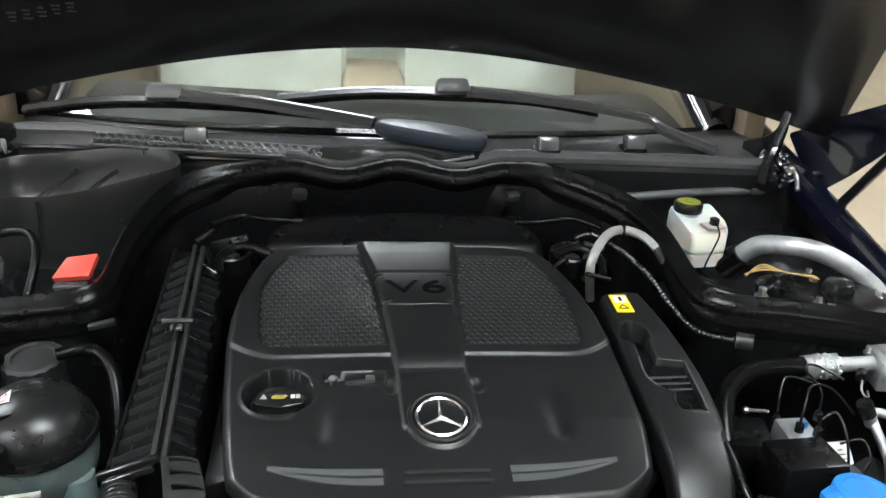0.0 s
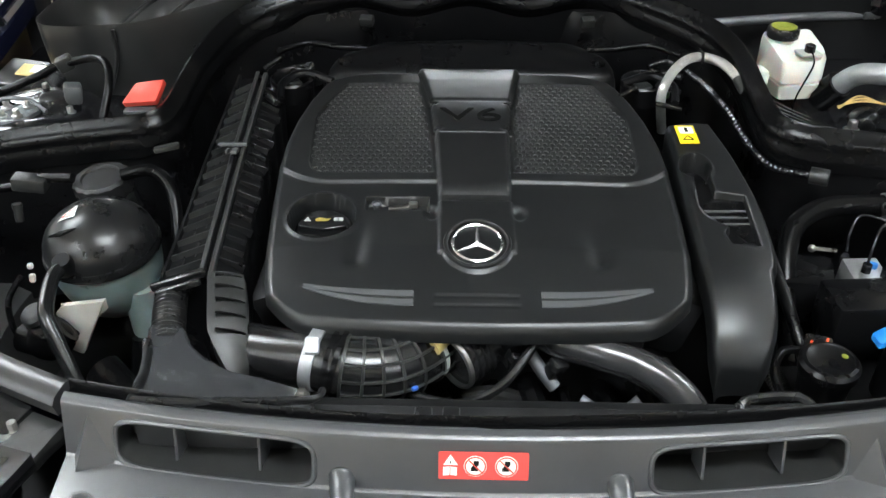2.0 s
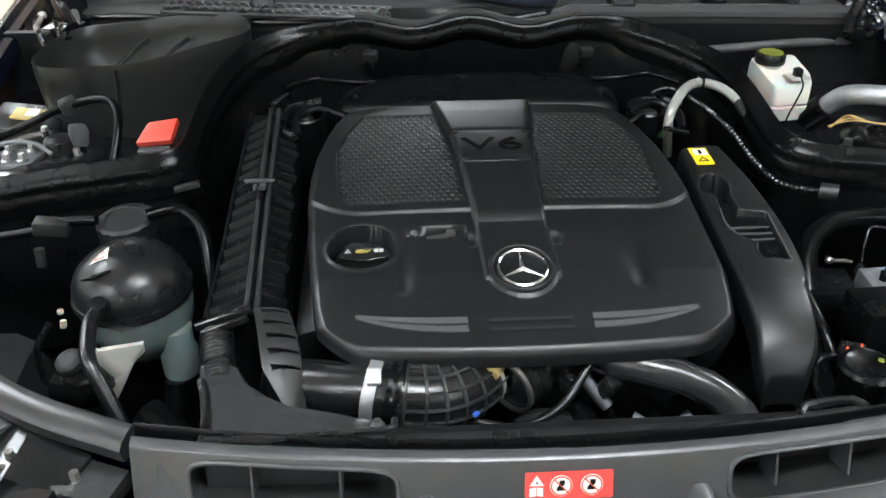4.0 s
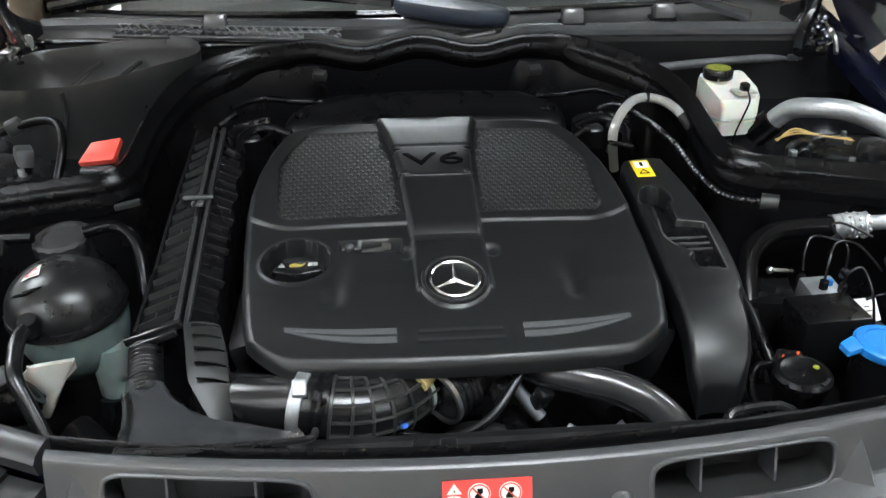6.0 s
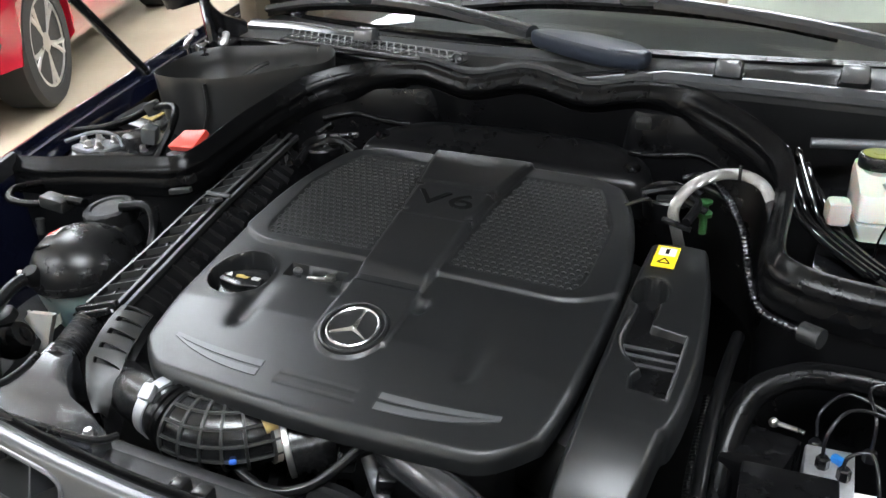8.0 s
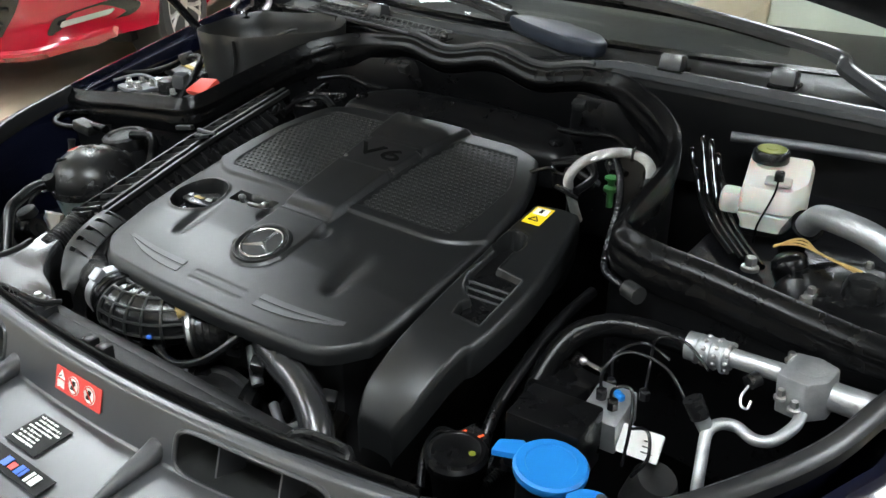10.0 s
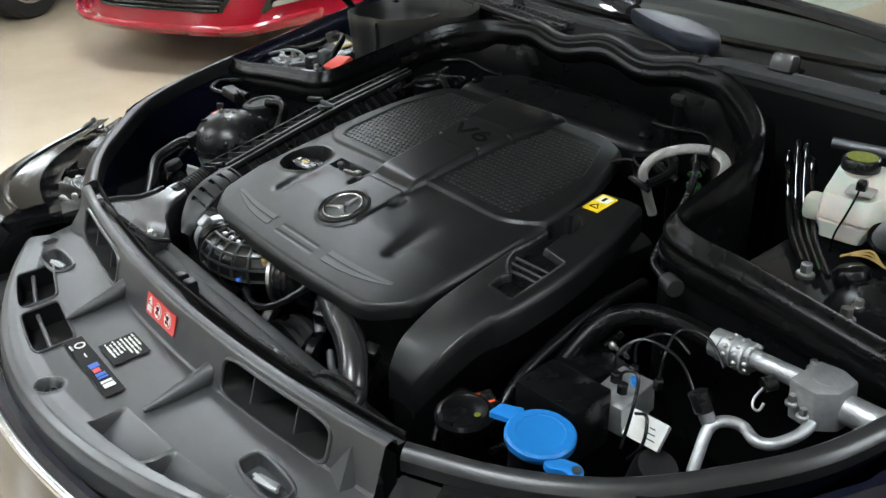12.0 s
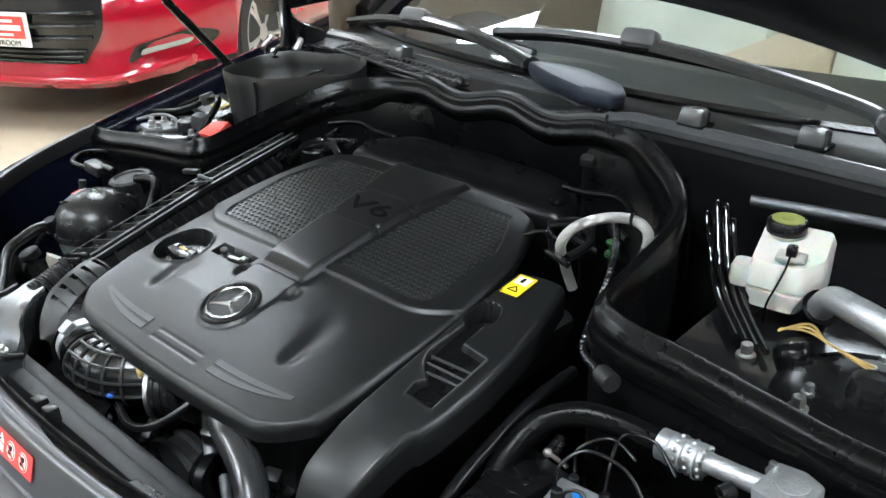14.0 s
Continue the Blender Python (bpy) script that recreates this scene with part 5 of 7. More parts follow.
    cheek = part("vented_cheek", bm, M_duct, ob, "curved satin cheek with vent slots")
    # near-black backing sheet supplies the shade seen through the slots
    bm = B()
    sheet(bm, xx, yy + 0.010, zz - 0.014, 0.03)
    part("cheek_shade", bm, M_cavity, cheek, "near-black sheet in place of the shade behind the vents")
    # round outlet pipe
    bm = B()
    tube(bm, [(-0.345, -0.080, 0.735), (-0.31, -0.094, 0.738), (-0.260, -0.116, 0.746), (-0.208, -0.133, 0.755)], [0.030, 0.036, 0.037, 0.037], 28, 6)
    part("outlet_pipe", bm, M_satin, ob, "smooth black outlet pipe")
    return ob


filter_housing()

# ribbed elbow to the throttle
elbow = thing("intake_elbow", "ribbed black rubber intake elbow with a metal clamp", "intake elbow", (-0.13, -0.15, 0.72))
LINE = [(-0.210, -0.134, 0.757), (-0.168, -0.144, 0.752), (-0.128, -0.140, 0.747), (-0.092, -0.122, 0.745), (-0.062, -0.088, 0.745)]
bm = B()
tube(bm, LINE, [0.039, 0.042, 0.0435, 0.043, 0.040], 32, 8)
body = part("elbow", bm, M_satin, elbow)
pts = curve(LINE, 8)
for i in range(8, 33, 4):
    a = pts[i]
    t = (pts[min(i + 1, 32)] - pts[i - 1]).normalized()
    bm = B()
    ring_m = along(a, a + t)
    r = 0.0440
    hoop(bm, [(r - 0.002, -0.0022), (r + 0.002, -0.0018), (r + 0.002, 0.0018), (r - 0.002, 0.0022)], 36, ring_m)
    part("rib", bm, M_duct, body)
for k in range(7):
    ang = math.radians(-65 + 28 * k)
    bm = B()
    line = []
    for i in range(8, 33, 3):
        t = (pts[min(i + 1, 32)] - pts[i - 1]).normalized()
        side = t.cross(Vector((0, 0, 1))).normalized()
        upv = side.cross(t)
        line.append(pts[i] + side * 0.0440 * math.sin(ang) + upv * 0.0440 * math.cos(ang))
    tube(bm, line, 0.0024, 6, 2)
    part("long_rib", bm, M_duct, body)
bm = B()
hoop(bm, [(0.039, -0.009), (0.043, -0.008), (0.043, 0.008), (0.039, 0.009)], 40, along((-0.208, -0.134, 0.757), (-0.168, -0.144, 0.752)))
box(bm, (-0.206, -0.158, 0.797), (0.018, 0.022, 0.012), (35, 0, 0), 0.003)
part("clamp", bm, M_alu, elbow, "bright metal hose clamp")
for d, r in ((0.012, 0.044), (0.022, 0.046)):
    bm = B()
    hoop(bm, [(r - 0.006, -0.003), (r, -0.003), (r, 0.003), (r - 0.006, 0.003)], 36, along((-0.198 + d, -0.136 - 0.2 * d, 0.756), (-0.148, -0.146, 0.750)))
    part("cuff", bm, M_rubber, body)
bm = B()
hoop(bm, [(0.041, -0.005), (0.0455, -0.004), (0.0455, 0.004), (0.041, 0.005)], 36, along((-0.072, -0.100, 0.745), (-0.050, -0.072, 0.745)))
part("clamp_ring", bm, M_bone, elbow, "pale plastic clamp ring")
bm = B()
tube(bm, [(-0.058, -0.128, 0.772), (-0.046, -0.112, 0.775), (-0.036, -0.09, 0.775)], 0.013, 12)
part("yellowed_stub", bm, M_brass, elbow, "yellowed plastic stub")
bm = B()
tube(bm, [(-0.028, -0.120, 0.745), (0.012, -0.085, 0.75)], 0.036, 26, 1)
for k in range(4):
    hoop(bm, [(0.035, -0.002), (0.039, -0.002), (0.039, 0.002), (0.035, 0.002)], 26, along((-0.024 + 0.008 * k, -0.117 + 0.007 * k, 0.746), (0.03, -0.07, 0.752)))
part("second_duct", bm, M_satin, elbow)
bm = B()
hoop(bm, [(0.036, -0.004), (0.040, -0.003), (0.040, 0.003), (0.036, 0.004)], 30, along((-0.030, -0.122, 0.745), (0.01, -0.087, 0.75)))
part("steel_band", bm, M_steel, elbow, "bright steel band")
bm = B()
box(bm, (-0.078, -0.168, 0.738), (0.009, 0.006, 0.006), (0, 0, 30), 0.002)
part("blue_tab", bm, M_bluelogo, elbow, "blue locking tab", smooth=0)

# air snorkel in front of the filter
snorkel = thing("air_snorkel", "black air snorkel running to the front panel", "air duct", (-0.33, -0.18, 0.68))
bm = B()
tube(bm, [(-0.416, -0.048, 0.788), (-0.410, -0.085, 0.778), (-0.402, -0.125, 0.768)], 0.0212, 28, 40, True, 0.0015, 0.0065)
part("bellows", bm, M_plastic, snorkel, "fine ribbed bellows")
bm = B()
secs = []
EDGE = ((-0.112, -0.428, -0.378, 0.790), (-0.140, -0.423, -0.362, 0.786), (-0.165, -0.415, -0.335, 0.785), (-0.190, -0.410, -0.298, 0.786), (-0.208, -0.406, -0.248, 0.789), (-0.235, -0.402, -0.196, 0.797), (-0.274, -0.398, -0.182, 0.804))
for y, xl, xr, top in EDGE:
    secs.append([Vector((xl, y, 0.66)), Vector((xl, y, top - 0.006)), Vector((xl + 0.006, y, top)), Vector(((xl + xr) / 2, y, top - 0.003)), Vector((xr - 0.010, y, top - 0.004)), Vector((xr - 0.003, y, top - 0.008)), Vector((xr, y, top - 0.016)), Vector((xr, y, 0.66))])
rings(bm, secs)
part("duct", bm, M_wiper, snorkel)
bm = B()
tube(bm, [(xl + 0.002, y, top - 0.001) for y, xl, xr, top in EDGE[1:]], 0.0065, 10, 4)
part("edge_bead", bm, M_plastic, snorkel)
bm = B()
tube(bm, [(-0.395, -0.270, 0.806), (-0.33, -0.272, 0.806), (-0.215, -0.268, 0.807), (-0.186, -0.258, 0.802), (-0.182, -0.236, 0.794)], 0.0045, 8)
part("lip", bm, M_plastic, snorkel)
bm = B()
bolt(bm, (-0.202, -0.256, 0.802), 0.006, 0.010)
part("screw", bm, M_steel, snorkel, "bright fixing screw")


# ---- coolant expansion tank ----
def coolant_tank():
    ob = thing("coolant_tank", "round black and milky coolant expansion tank", "coolant tank", (-0.56, 0.05, 0.66))
    c = (-0.553, 0.074, 0.790)
    tilt = Matrix.Translation(c) @ Euler((radians(6), radians(-3), radians(-8))).to_matrix().to_4x4()
    dome = tilt @ Matrix.Diagonal((0.88, 0.90, 1.14, 1))
    bm = B()
    prof = [(0.0965, -0.006), (0.0985, 0.0), (0.0965, 0.006)] + [(0.094 * math.cos(a), 0.006 + 0.055 * math.sin(a)) for a in [math.pi / 2 * i / 12 for i in range(13)]]
    lathe(bm, prof, 56, dome @ Matrix.Diagonal((1.0, 0.93, 1, 1)))
    top = part("upper_shell", bm, M_plastic, ob, "domed black upper half")
    bm = B()
    prof = [(0.0955, -0.004)] + [(0.093 * math.cos(a) ** 0.75, -0.006 - 0.110 * math.sin(a)) for a in [math.pi / 2 * i / 10 for i in range(10)]] + [(0.02, -0.118)]
    lathe(bm, prof, 56, dome @ Matrix.Diagonal((1.0, 0.93, 0.89, 1)))
    part("lower_shell", bm, M_tank, ob, "milky translucent lower half")
    bm = B()
    lathe(bm, [(0.048, 0.0), (0.044, 0.030), (0.039, 0.044), (0.034, 0.048)], 40, tilt @ Matrix.Translation((-0.030, 0.088, -0.004)))
    part("neck", bm, M_satin, ob)
    bm = B()
    n = 60
    loops = []
    for r, z in ((0.040, 0.082), (0.042, 0.086), (0.042, 0.108), (0.038, 0.112), (0.030, 0.1125), (0.028, 0.109), (0.0005, 0.110)):
        loops.append([Vector(((r + (0.0018 if j % 4 < 2 and r > 0.039 else 0)) * math.cos(2 * math.pi * j / n), (r + (0.0018 if j % 4 < 2 and r > 0.039 else 0)) * math.sin(2 * math.pi * j / n), z)) for j in range(n)])
    m = tilt @ Matrix.Translation((-0.030, 0.094, -0.052))
    rings(bm, [[m @ p for p in loop] for loop in loops])
    part("cap", bm, M_dull, ob, "knurled black screw cap", smooth=30)
    # warning sticker
    bm = B()
    def skin(x, y):
        q = max(0.0, 1 - (x / 0.094) ** 2 - (y / 0.0874) ** 2)
        return Vector((x, y, 0.0065 + 0.055 * math.sqrt(q) + 0.0012))
    (ax, ay), (bx, by), (cx, cy) = (-0.042, -0.028), (-0.012, -0.022), (-0.020, 0.006)
    n, grid = 8, {}
    for i in range(n + 1):
        for j in range(n + 1 - i):
            u, v = i / n, j / n
            grid[i, j] = bm.verts.new(dome @ skin(ax + u * (bx - ax) + v * (cx - ax), ay + u * (by - ay) + v * (cy - ay)))
    for i in range(n):
        for j in range(n - i):
            bm.faces.new((grid[i, j], grid[i + 1, j], grid[i, j + 1]))
            if i + j < n - 1:
                bm.faces.new((grid[i + 1, j], grid[i + 1, j + 1], grid[i, j + 1]))
    part("warning_sticker", bm, M_paper, top, "white triangular warning sticker", smooth=60)
    bm = B()
    loop = [dome @ (skin(x, y) + Vector((0, 0, 0.0006))) for x, y in ((-0.035, -0.023), (-0.019, -0.020), (-0.0225, -0.006))]
    tube(bm, loop + loop[:1], 0.0009, 5, 1)
    part("printed_mark", bm, M_redlabel, top, "red printed triangle", smooth=0)
    bm = B()
    p, q = skin(-0.052, -0.048), skin(0.000, -0.044)
    mid = skin(-0.026, -0.051)
    tube(bm, [dome @ p, dome @ mid, dome @ q], [0.001, 0.004, 0.001], 8, 6)
    part("fill_mark", bm, M_rubber, top, "moulded groove")
    # bracket and lower fittings
    bm = B()
    web = pose(-0.56, -0.020, 0.71, 90, 0, -6)
    prism(bm, rounded([(-0.041, 0.024), (-0.025, 0.040), (0.040, 0.054), (0.014, 0.006), (-0.014, -0.048), (-0.032, -0.040), (-0.009, -0.008)], 0.004, 3), -0.004, 0.004, web, 0.0015)
    part("bracket", bm, M_bone, ob, "off-white plastic bracket web")
    bm = B()
    sweep(bm, [(-0.002, -0.010), (-0.002, 0.006), (0.002, 0.006), (0.002, -0.010)], [(-0.588, -0.018, 0.746), (-0.55, -0.022, 0.735), (-0.525, -0.012, 0.752)], 4)
    part("foot", bm, M_bone, ob, "off-white plastic rib")
    bm = B()
    box(bm, (-0.640, 0.022, 0.788), (0.009, 0.009, 0.008), (0, 0, 20), 0.003)
    box(bm, (-0.636, 0.012, 0.774), (0.009, 0.007, 0.014), (0, 10, 20), 0.003)
    part("side_lug", bm, M_bone, ob, "off-white plastic lug")
    bm = B()
    lathe(bm, [(0.026, -0.14), (0.028, -0.10), (0.024, -0.09), (0.024, -0.06)], 24, Matrix.Translation((-0.495, 0.045, 0.80)))
    part("sensor_foot", bm, M_tank, ob)
    bm = B()
    tube(bm, [(-0.50, 0.02, 0.66), (-0.505, 0.0, 0.60), (-0.505, -0.01, 0.52)], 0.016, 12)
    part("stub", bm, M_rubber, ob)
    bm = B()
    tube(bm, [(-0.578, -0.005, 0.806), (-0.582, -0.030, 0.806), (-0.579, -0.062, 0.797), (-0.571, -0.092, 0.785), (-0.552, -0.115, 0.755), (-0.525, -0.145, 0.707), (-0.50, -0.17, 0.64)], 0.0105, 14)
    part("vent_hose", bm, M_satin, ob, "grey-black vent hose")
    bm = B()
    lathe(bm, [(0.015, -0.01), (0.016, 0.006), (0.012, 0.014), (0.0, 0.014)], 20, pose(-0.577, -0.002, 0.806, 20, 0, 0))
    part("hose_end", bm, M_shield, ob)
    bm = B()
    tube(bm, [(-0.540, 0.160, 0.862), (-0.495, 0.172, 0.864), (-0.460, 0.145, 0.842), (-0.446, 0.09, 0.775), (-0.446, 0.04, 0.66)], 0.0095, 14)
    part("return_hose", bm, M_rubber, ob, "black rubber return hose")
    bm = B()
    tube(bm, [(-0.61, 0.150, 0.862), (-0.66, 0.155, 0.858), (-0.70, 0.150, 0.848)], 0.008, 10)
    tube(bm, [(-0.69, 0.150, 0.848), (-0.76, 0.150, 0.838), (-0.81, 0.16, 0.835), (-0.84, 0.20, 0.835), (-0.82, 0.25, 0.83)], 0.007, 10)
    part("overflow_pipe", bm, M_rubber, ob)
    bm = B()
    box(bm, (-0.675, 0.147, 0.855), (0.050, 0.028, 0.022), (0, 8, 4), 0.004)
    part("pipe_connector", bm, M_duct, ob, "grey pipe connector")
    bm = B()
    tube(bm, [(-0.662, 0.03, 0.765), (-0.675, 0.0, 0.74), (-0.665, -0.02, 0.70), (-0.63, -0.03, 0.70)], 0.0045, 8)
    part("sensor_wire", bm, M_rubber, ob)


coolant_tank()
bm = B()
ball(bm, (-0.600, -0.050, 0.712), (0.035, 0.030, 0.030), 18, 10)
tube(bm, [(-0.640, -0.045, 0.712), (-0.600, -0.055, 0.712), (-0.575, -0.045, 0.728)], 0.022, 14)
pump = thing("auxiliary_pump", "dull black auxiliary pump with a bare metal end", "pump", (-0.56, -0.055, 0.68))
part("body", bm, M_rubber, pump)
bm = B()
lathe(bm, [(0.019, -0.010), (0.019, 0.004), (0.016, 0.007), (0.010, 0.008), (0.0, 0.008)], 28, pose(-0.618, -0.040, 0.748, 18, -12, 0))
part("end_cap", bm, M_dull, pump, "dull metal end cap")
bm = B()
hoop(bm, [(0.004, 0), (0.0075, 0.0), (0.0075, 0.003), (0.004, 0.003)], 16, pose(-0.615, -0.07, 0.715, 70, 0, -30))
solid("brass_eyelet", bm, M_wire, "small brass ring on the pump bracket", "eyelet")
bm = B()
lathe(bm, [(0.006, 0.0), (0.007, 0.010), (0.006, 0.016), (0.0075, 0.022), (0.0075, 0.028), (0.004, 0.028)], 20, pose(-0.690, 0.115, 0.806, -10, 0, 0))
solid("grommet_post", bm, M_duct, "dark grey hollow plastic post on the inner wing", "grommet")
bm = B()
tube(bm, [(-0.51, -0.10, 0.70), (-0.46, -0.14, 0.68), (-0.43, -0.16, 0.67), (-0.40, -0.20, 0.62)], 0.026, 16)
solid("coolant_hose", bm, M_rubber, "thick black coolant hose by the snorkel", "hose")

# ---- battery jump terminal and the left compartment of the picture ----
term = thing("jump_terminal", "red-capped jump-start terminal on a black base", "jump terminal", (-0.556, 0.358, 0.82))
bm = B()
prism(bm, rounded([(-0.035, -0.019), (0.022, -0.021), (0.035, 0.021), (-0.014, 0.019)], 0.003, 3), 0.0, 0.012, pose(-0.556, 0.360, 0.906, 34, -5, 3), 0.002)
part("cap", bm, M_red, term, "red plastic flap")
for k in range(3):
    bm = B()
    box(bm, (-0.562, 0.338, 0.889 - 0.011 * k), (0.050, 0.020, 0.006), (0, 0, 3), 0.002)
    part("rib", bm, M_rack, term)
bm = B()
box(bm, (-0.557, 0.362, 0.850), (0.044, 0.034, 0.095), (0, 0, 3), 0.003)
part("base", bm, M_plastic, term)


def duct_bowl():
    """Open bowl of the cabin air intake."""
    ob = thing("air_intake_bowl", "tall dark grey open air intake bowl", "air intake", (-0.63, 0.62, 0.80))
    rim = rounded([(-0.825, 0.585), (-0.80, 0.545), (-0.735, 0.535), (-0.70, 0.550), (-0.655, 0.545), (-0.60, 0.545), (-0.54, 0.560), (-0.47, 0.600), (-0.425, 0.640), (-0.44, 0.690), (-0.52, 0.735), (-0.64, 0.755), (-0.76, 0.730), (-0.82, 0.66)], 0.03, 4)

    def rz(p):
        return 0.962 + 0.030 * float(smoothstep(-0.70, -0.45, p.x)) + 0.02 * float(smoothstep(0.6, 0.74, p.y))

    c = Vector((-0.63, 0.64))
    loops = []
    for s, dz in ((0.90, -0.17), (0.95, -0.10), (0.985, -0.04), (1.0, -0.002), (0.996, 0.0), (0.985, -0.002), (0.96, -0.03), (0.90, -0.075), (0.75, -0.10), (0.4, -0.115)):
        loops.append([Vector((c.x + (p.x - c.x) * s, c.y + (p.y - c.y) * s, rz(p) + dz)) for p in rim])
    bm = B()
    rings(bm, loops)
    bowl = part("bowl", bm, M_bowl, ob)
    for k in range(4):
        bm = B()
        x = -0.76 + 0.075 * k
        tube(bm, [(x, 0.585, 0.895), (x + 0.035, 0.64, 0.90), (x + 0.10, 0.70, 0.945), (x + 0.12, 0.725, 0.955)], 0.005, 8, 5)
        part("vane", bm, M_bowl, bowl)
    bm = B()
    tube(bm, [(-0.665, 0.542, 0.955), (-0.668, 0.545, 0.90), (-0.69, 0.545, 0.84)], 0.004, 6)
    part("seam", bm, M_bowl, bowl)


duct_bowl()

for s, cx, cy in ((-1, -0.775, 0.415), (1, 0.775, 0.37)):
    tower = thing("strut_tower", "gloss black strut tower with bright bolts", "strut tower", (cx, cy, 0.80))
    bm = B()
    lathe(bm, [(0.13, -0.03), (0.115, 0.02), (0.10, 0.036), (0.07, 0.044), (0.05, 0.040), (0.0, 0.040)], 44, Matrix.Translation((cx, cy, 0.82)))
    part("dome", bm, M_gloss if s < 0 else M_shield, tower)
    for k in range(3):
        a = math.radians(100 + 120 * k)
        bm = B()
        bolt(bm, (cx + 0.075 * math.cos(a), cy + 0.075 * math.sin(a), 0.858), 0.0062, 0.014)
        part("bolt", bm, M_steel, tower, "bright zinc bolt")
    bm = B()
    lathe(bm, [(0.028, 0.0), (0.028, 0.014), (0.024, 0.026), (0.018, 0.029), (0.0, 0.029)], 28, Matrix.Translation((cx + 0.04 * (s < 0), cy - 0.01, 0.858)))
    cap = part("cap", bm, M_plastic, tower, "black plastic cap")
    for k in range(8):
        a = math.radians(45 * k)
        bm = B()
        box(bm, (cx + 0.04 * (s < 0) + 0.0265 * math.cos(a), cy - 0.01 + 0.0265 * math.sin(a), 0.868), (0.005, 0.005, 0.016), (0, 0, 45 * k), 0.001)
        part("grip", bm, M_plastic, cap)
brk = thing("strut_bracket", "bare metal bracket bolted over the strut tower", "bracket", (-0.80, 0.38, 0.86))
bm = B()
prism(bm, rounded([(-0.850, 0.345), (-0.800, 0.335), (-0.765, 0.352), (-0.755, 0.390), (-0.785, 0.408), (-0.840, 0.395)], 0.010, 4), 0.860, 0.867, None, 0.003)
plate = part("plate", bm, M_zinc, brk, "stamped bare metal plate")
for x, y in ((-0.835, 0.370), (-0.806, 0.352), (-0.782, 0.355), (-0.778, 0.392), (-0.815, 0.390)):
    bm = B()
    bolt(bm, (x, y, 0.867), 0.0060, 0.014)
    part("bolt", bm, M_steel, brk, "zinc bolt")
bm = B()
tube(bm, [(-0.865, 0.35, 0.872), (-0.82, 0.385, 0.885), (-0.775, 0.395, 0.880), (-0.74, 0.375, 0.868)], 0.0038, 10)
part("bent_rod", bm, M_zinc, brk, "bent metal rod")
bm = B()
box(bm, (-0.705, 0.415, 0.885), (0.030, 0.034, 0.034), (0, 10, 25), 0.006)
solid("grey_relay", bm, M_stripe, "small grey relay box beside the tower", "relay")
bm = B()
tube(bm, [(-0.95, 0.42, 0.86), (-0.86, 0.44, 0.872), (-0.79, 0.455, 0.895), (-0.74, 0.455, 0.918), (-0.675, 0.445, 0.938), (-0.640, 0.425, 0.936), (-0.628, 0.39, 0.91), (-0.635, 0.345, 0.86)], 0.0075, 12)
cable = solid("power_cable", bm, M_rubber, "black sheathed cable looping over the shelf", "cable")
bm = B()
box(bm, (-0.725, 0.455, 0.924), (0.028, 0.024, 0.026), (0, -20, 20), 0.004)
solid("cable_clip", bm, M_duct, "grey plastic clip on the cable", "cable clip")
bm = B()
box(bm, (-0.838, 0.556, 0.869), (0.055, 0.036, 0.004), (10, 4, -8), 0.001)
tag = solid("warning_tag", bm, M_brass, "yellow warning sticker on the side shelf", "warning sticker", smooth=0)
bm = B()
box(bm, (-0.84, 0.555, 0.855), (0.13, 0.09, 0.022), (10, 4, -8), 0.006)
solid("fuse_box", bm, M_plastic, "small black fuse box lid", "fuse box")
bm = B()
box(bm, (-0.828, 0.555, 0.8725), (0.022, 0.022, 0.002), (10, 4, -8))
solid("printed_patch", bm, M_paper, "white patch printed on the yellow sticker", "printed mark", smooth=0)


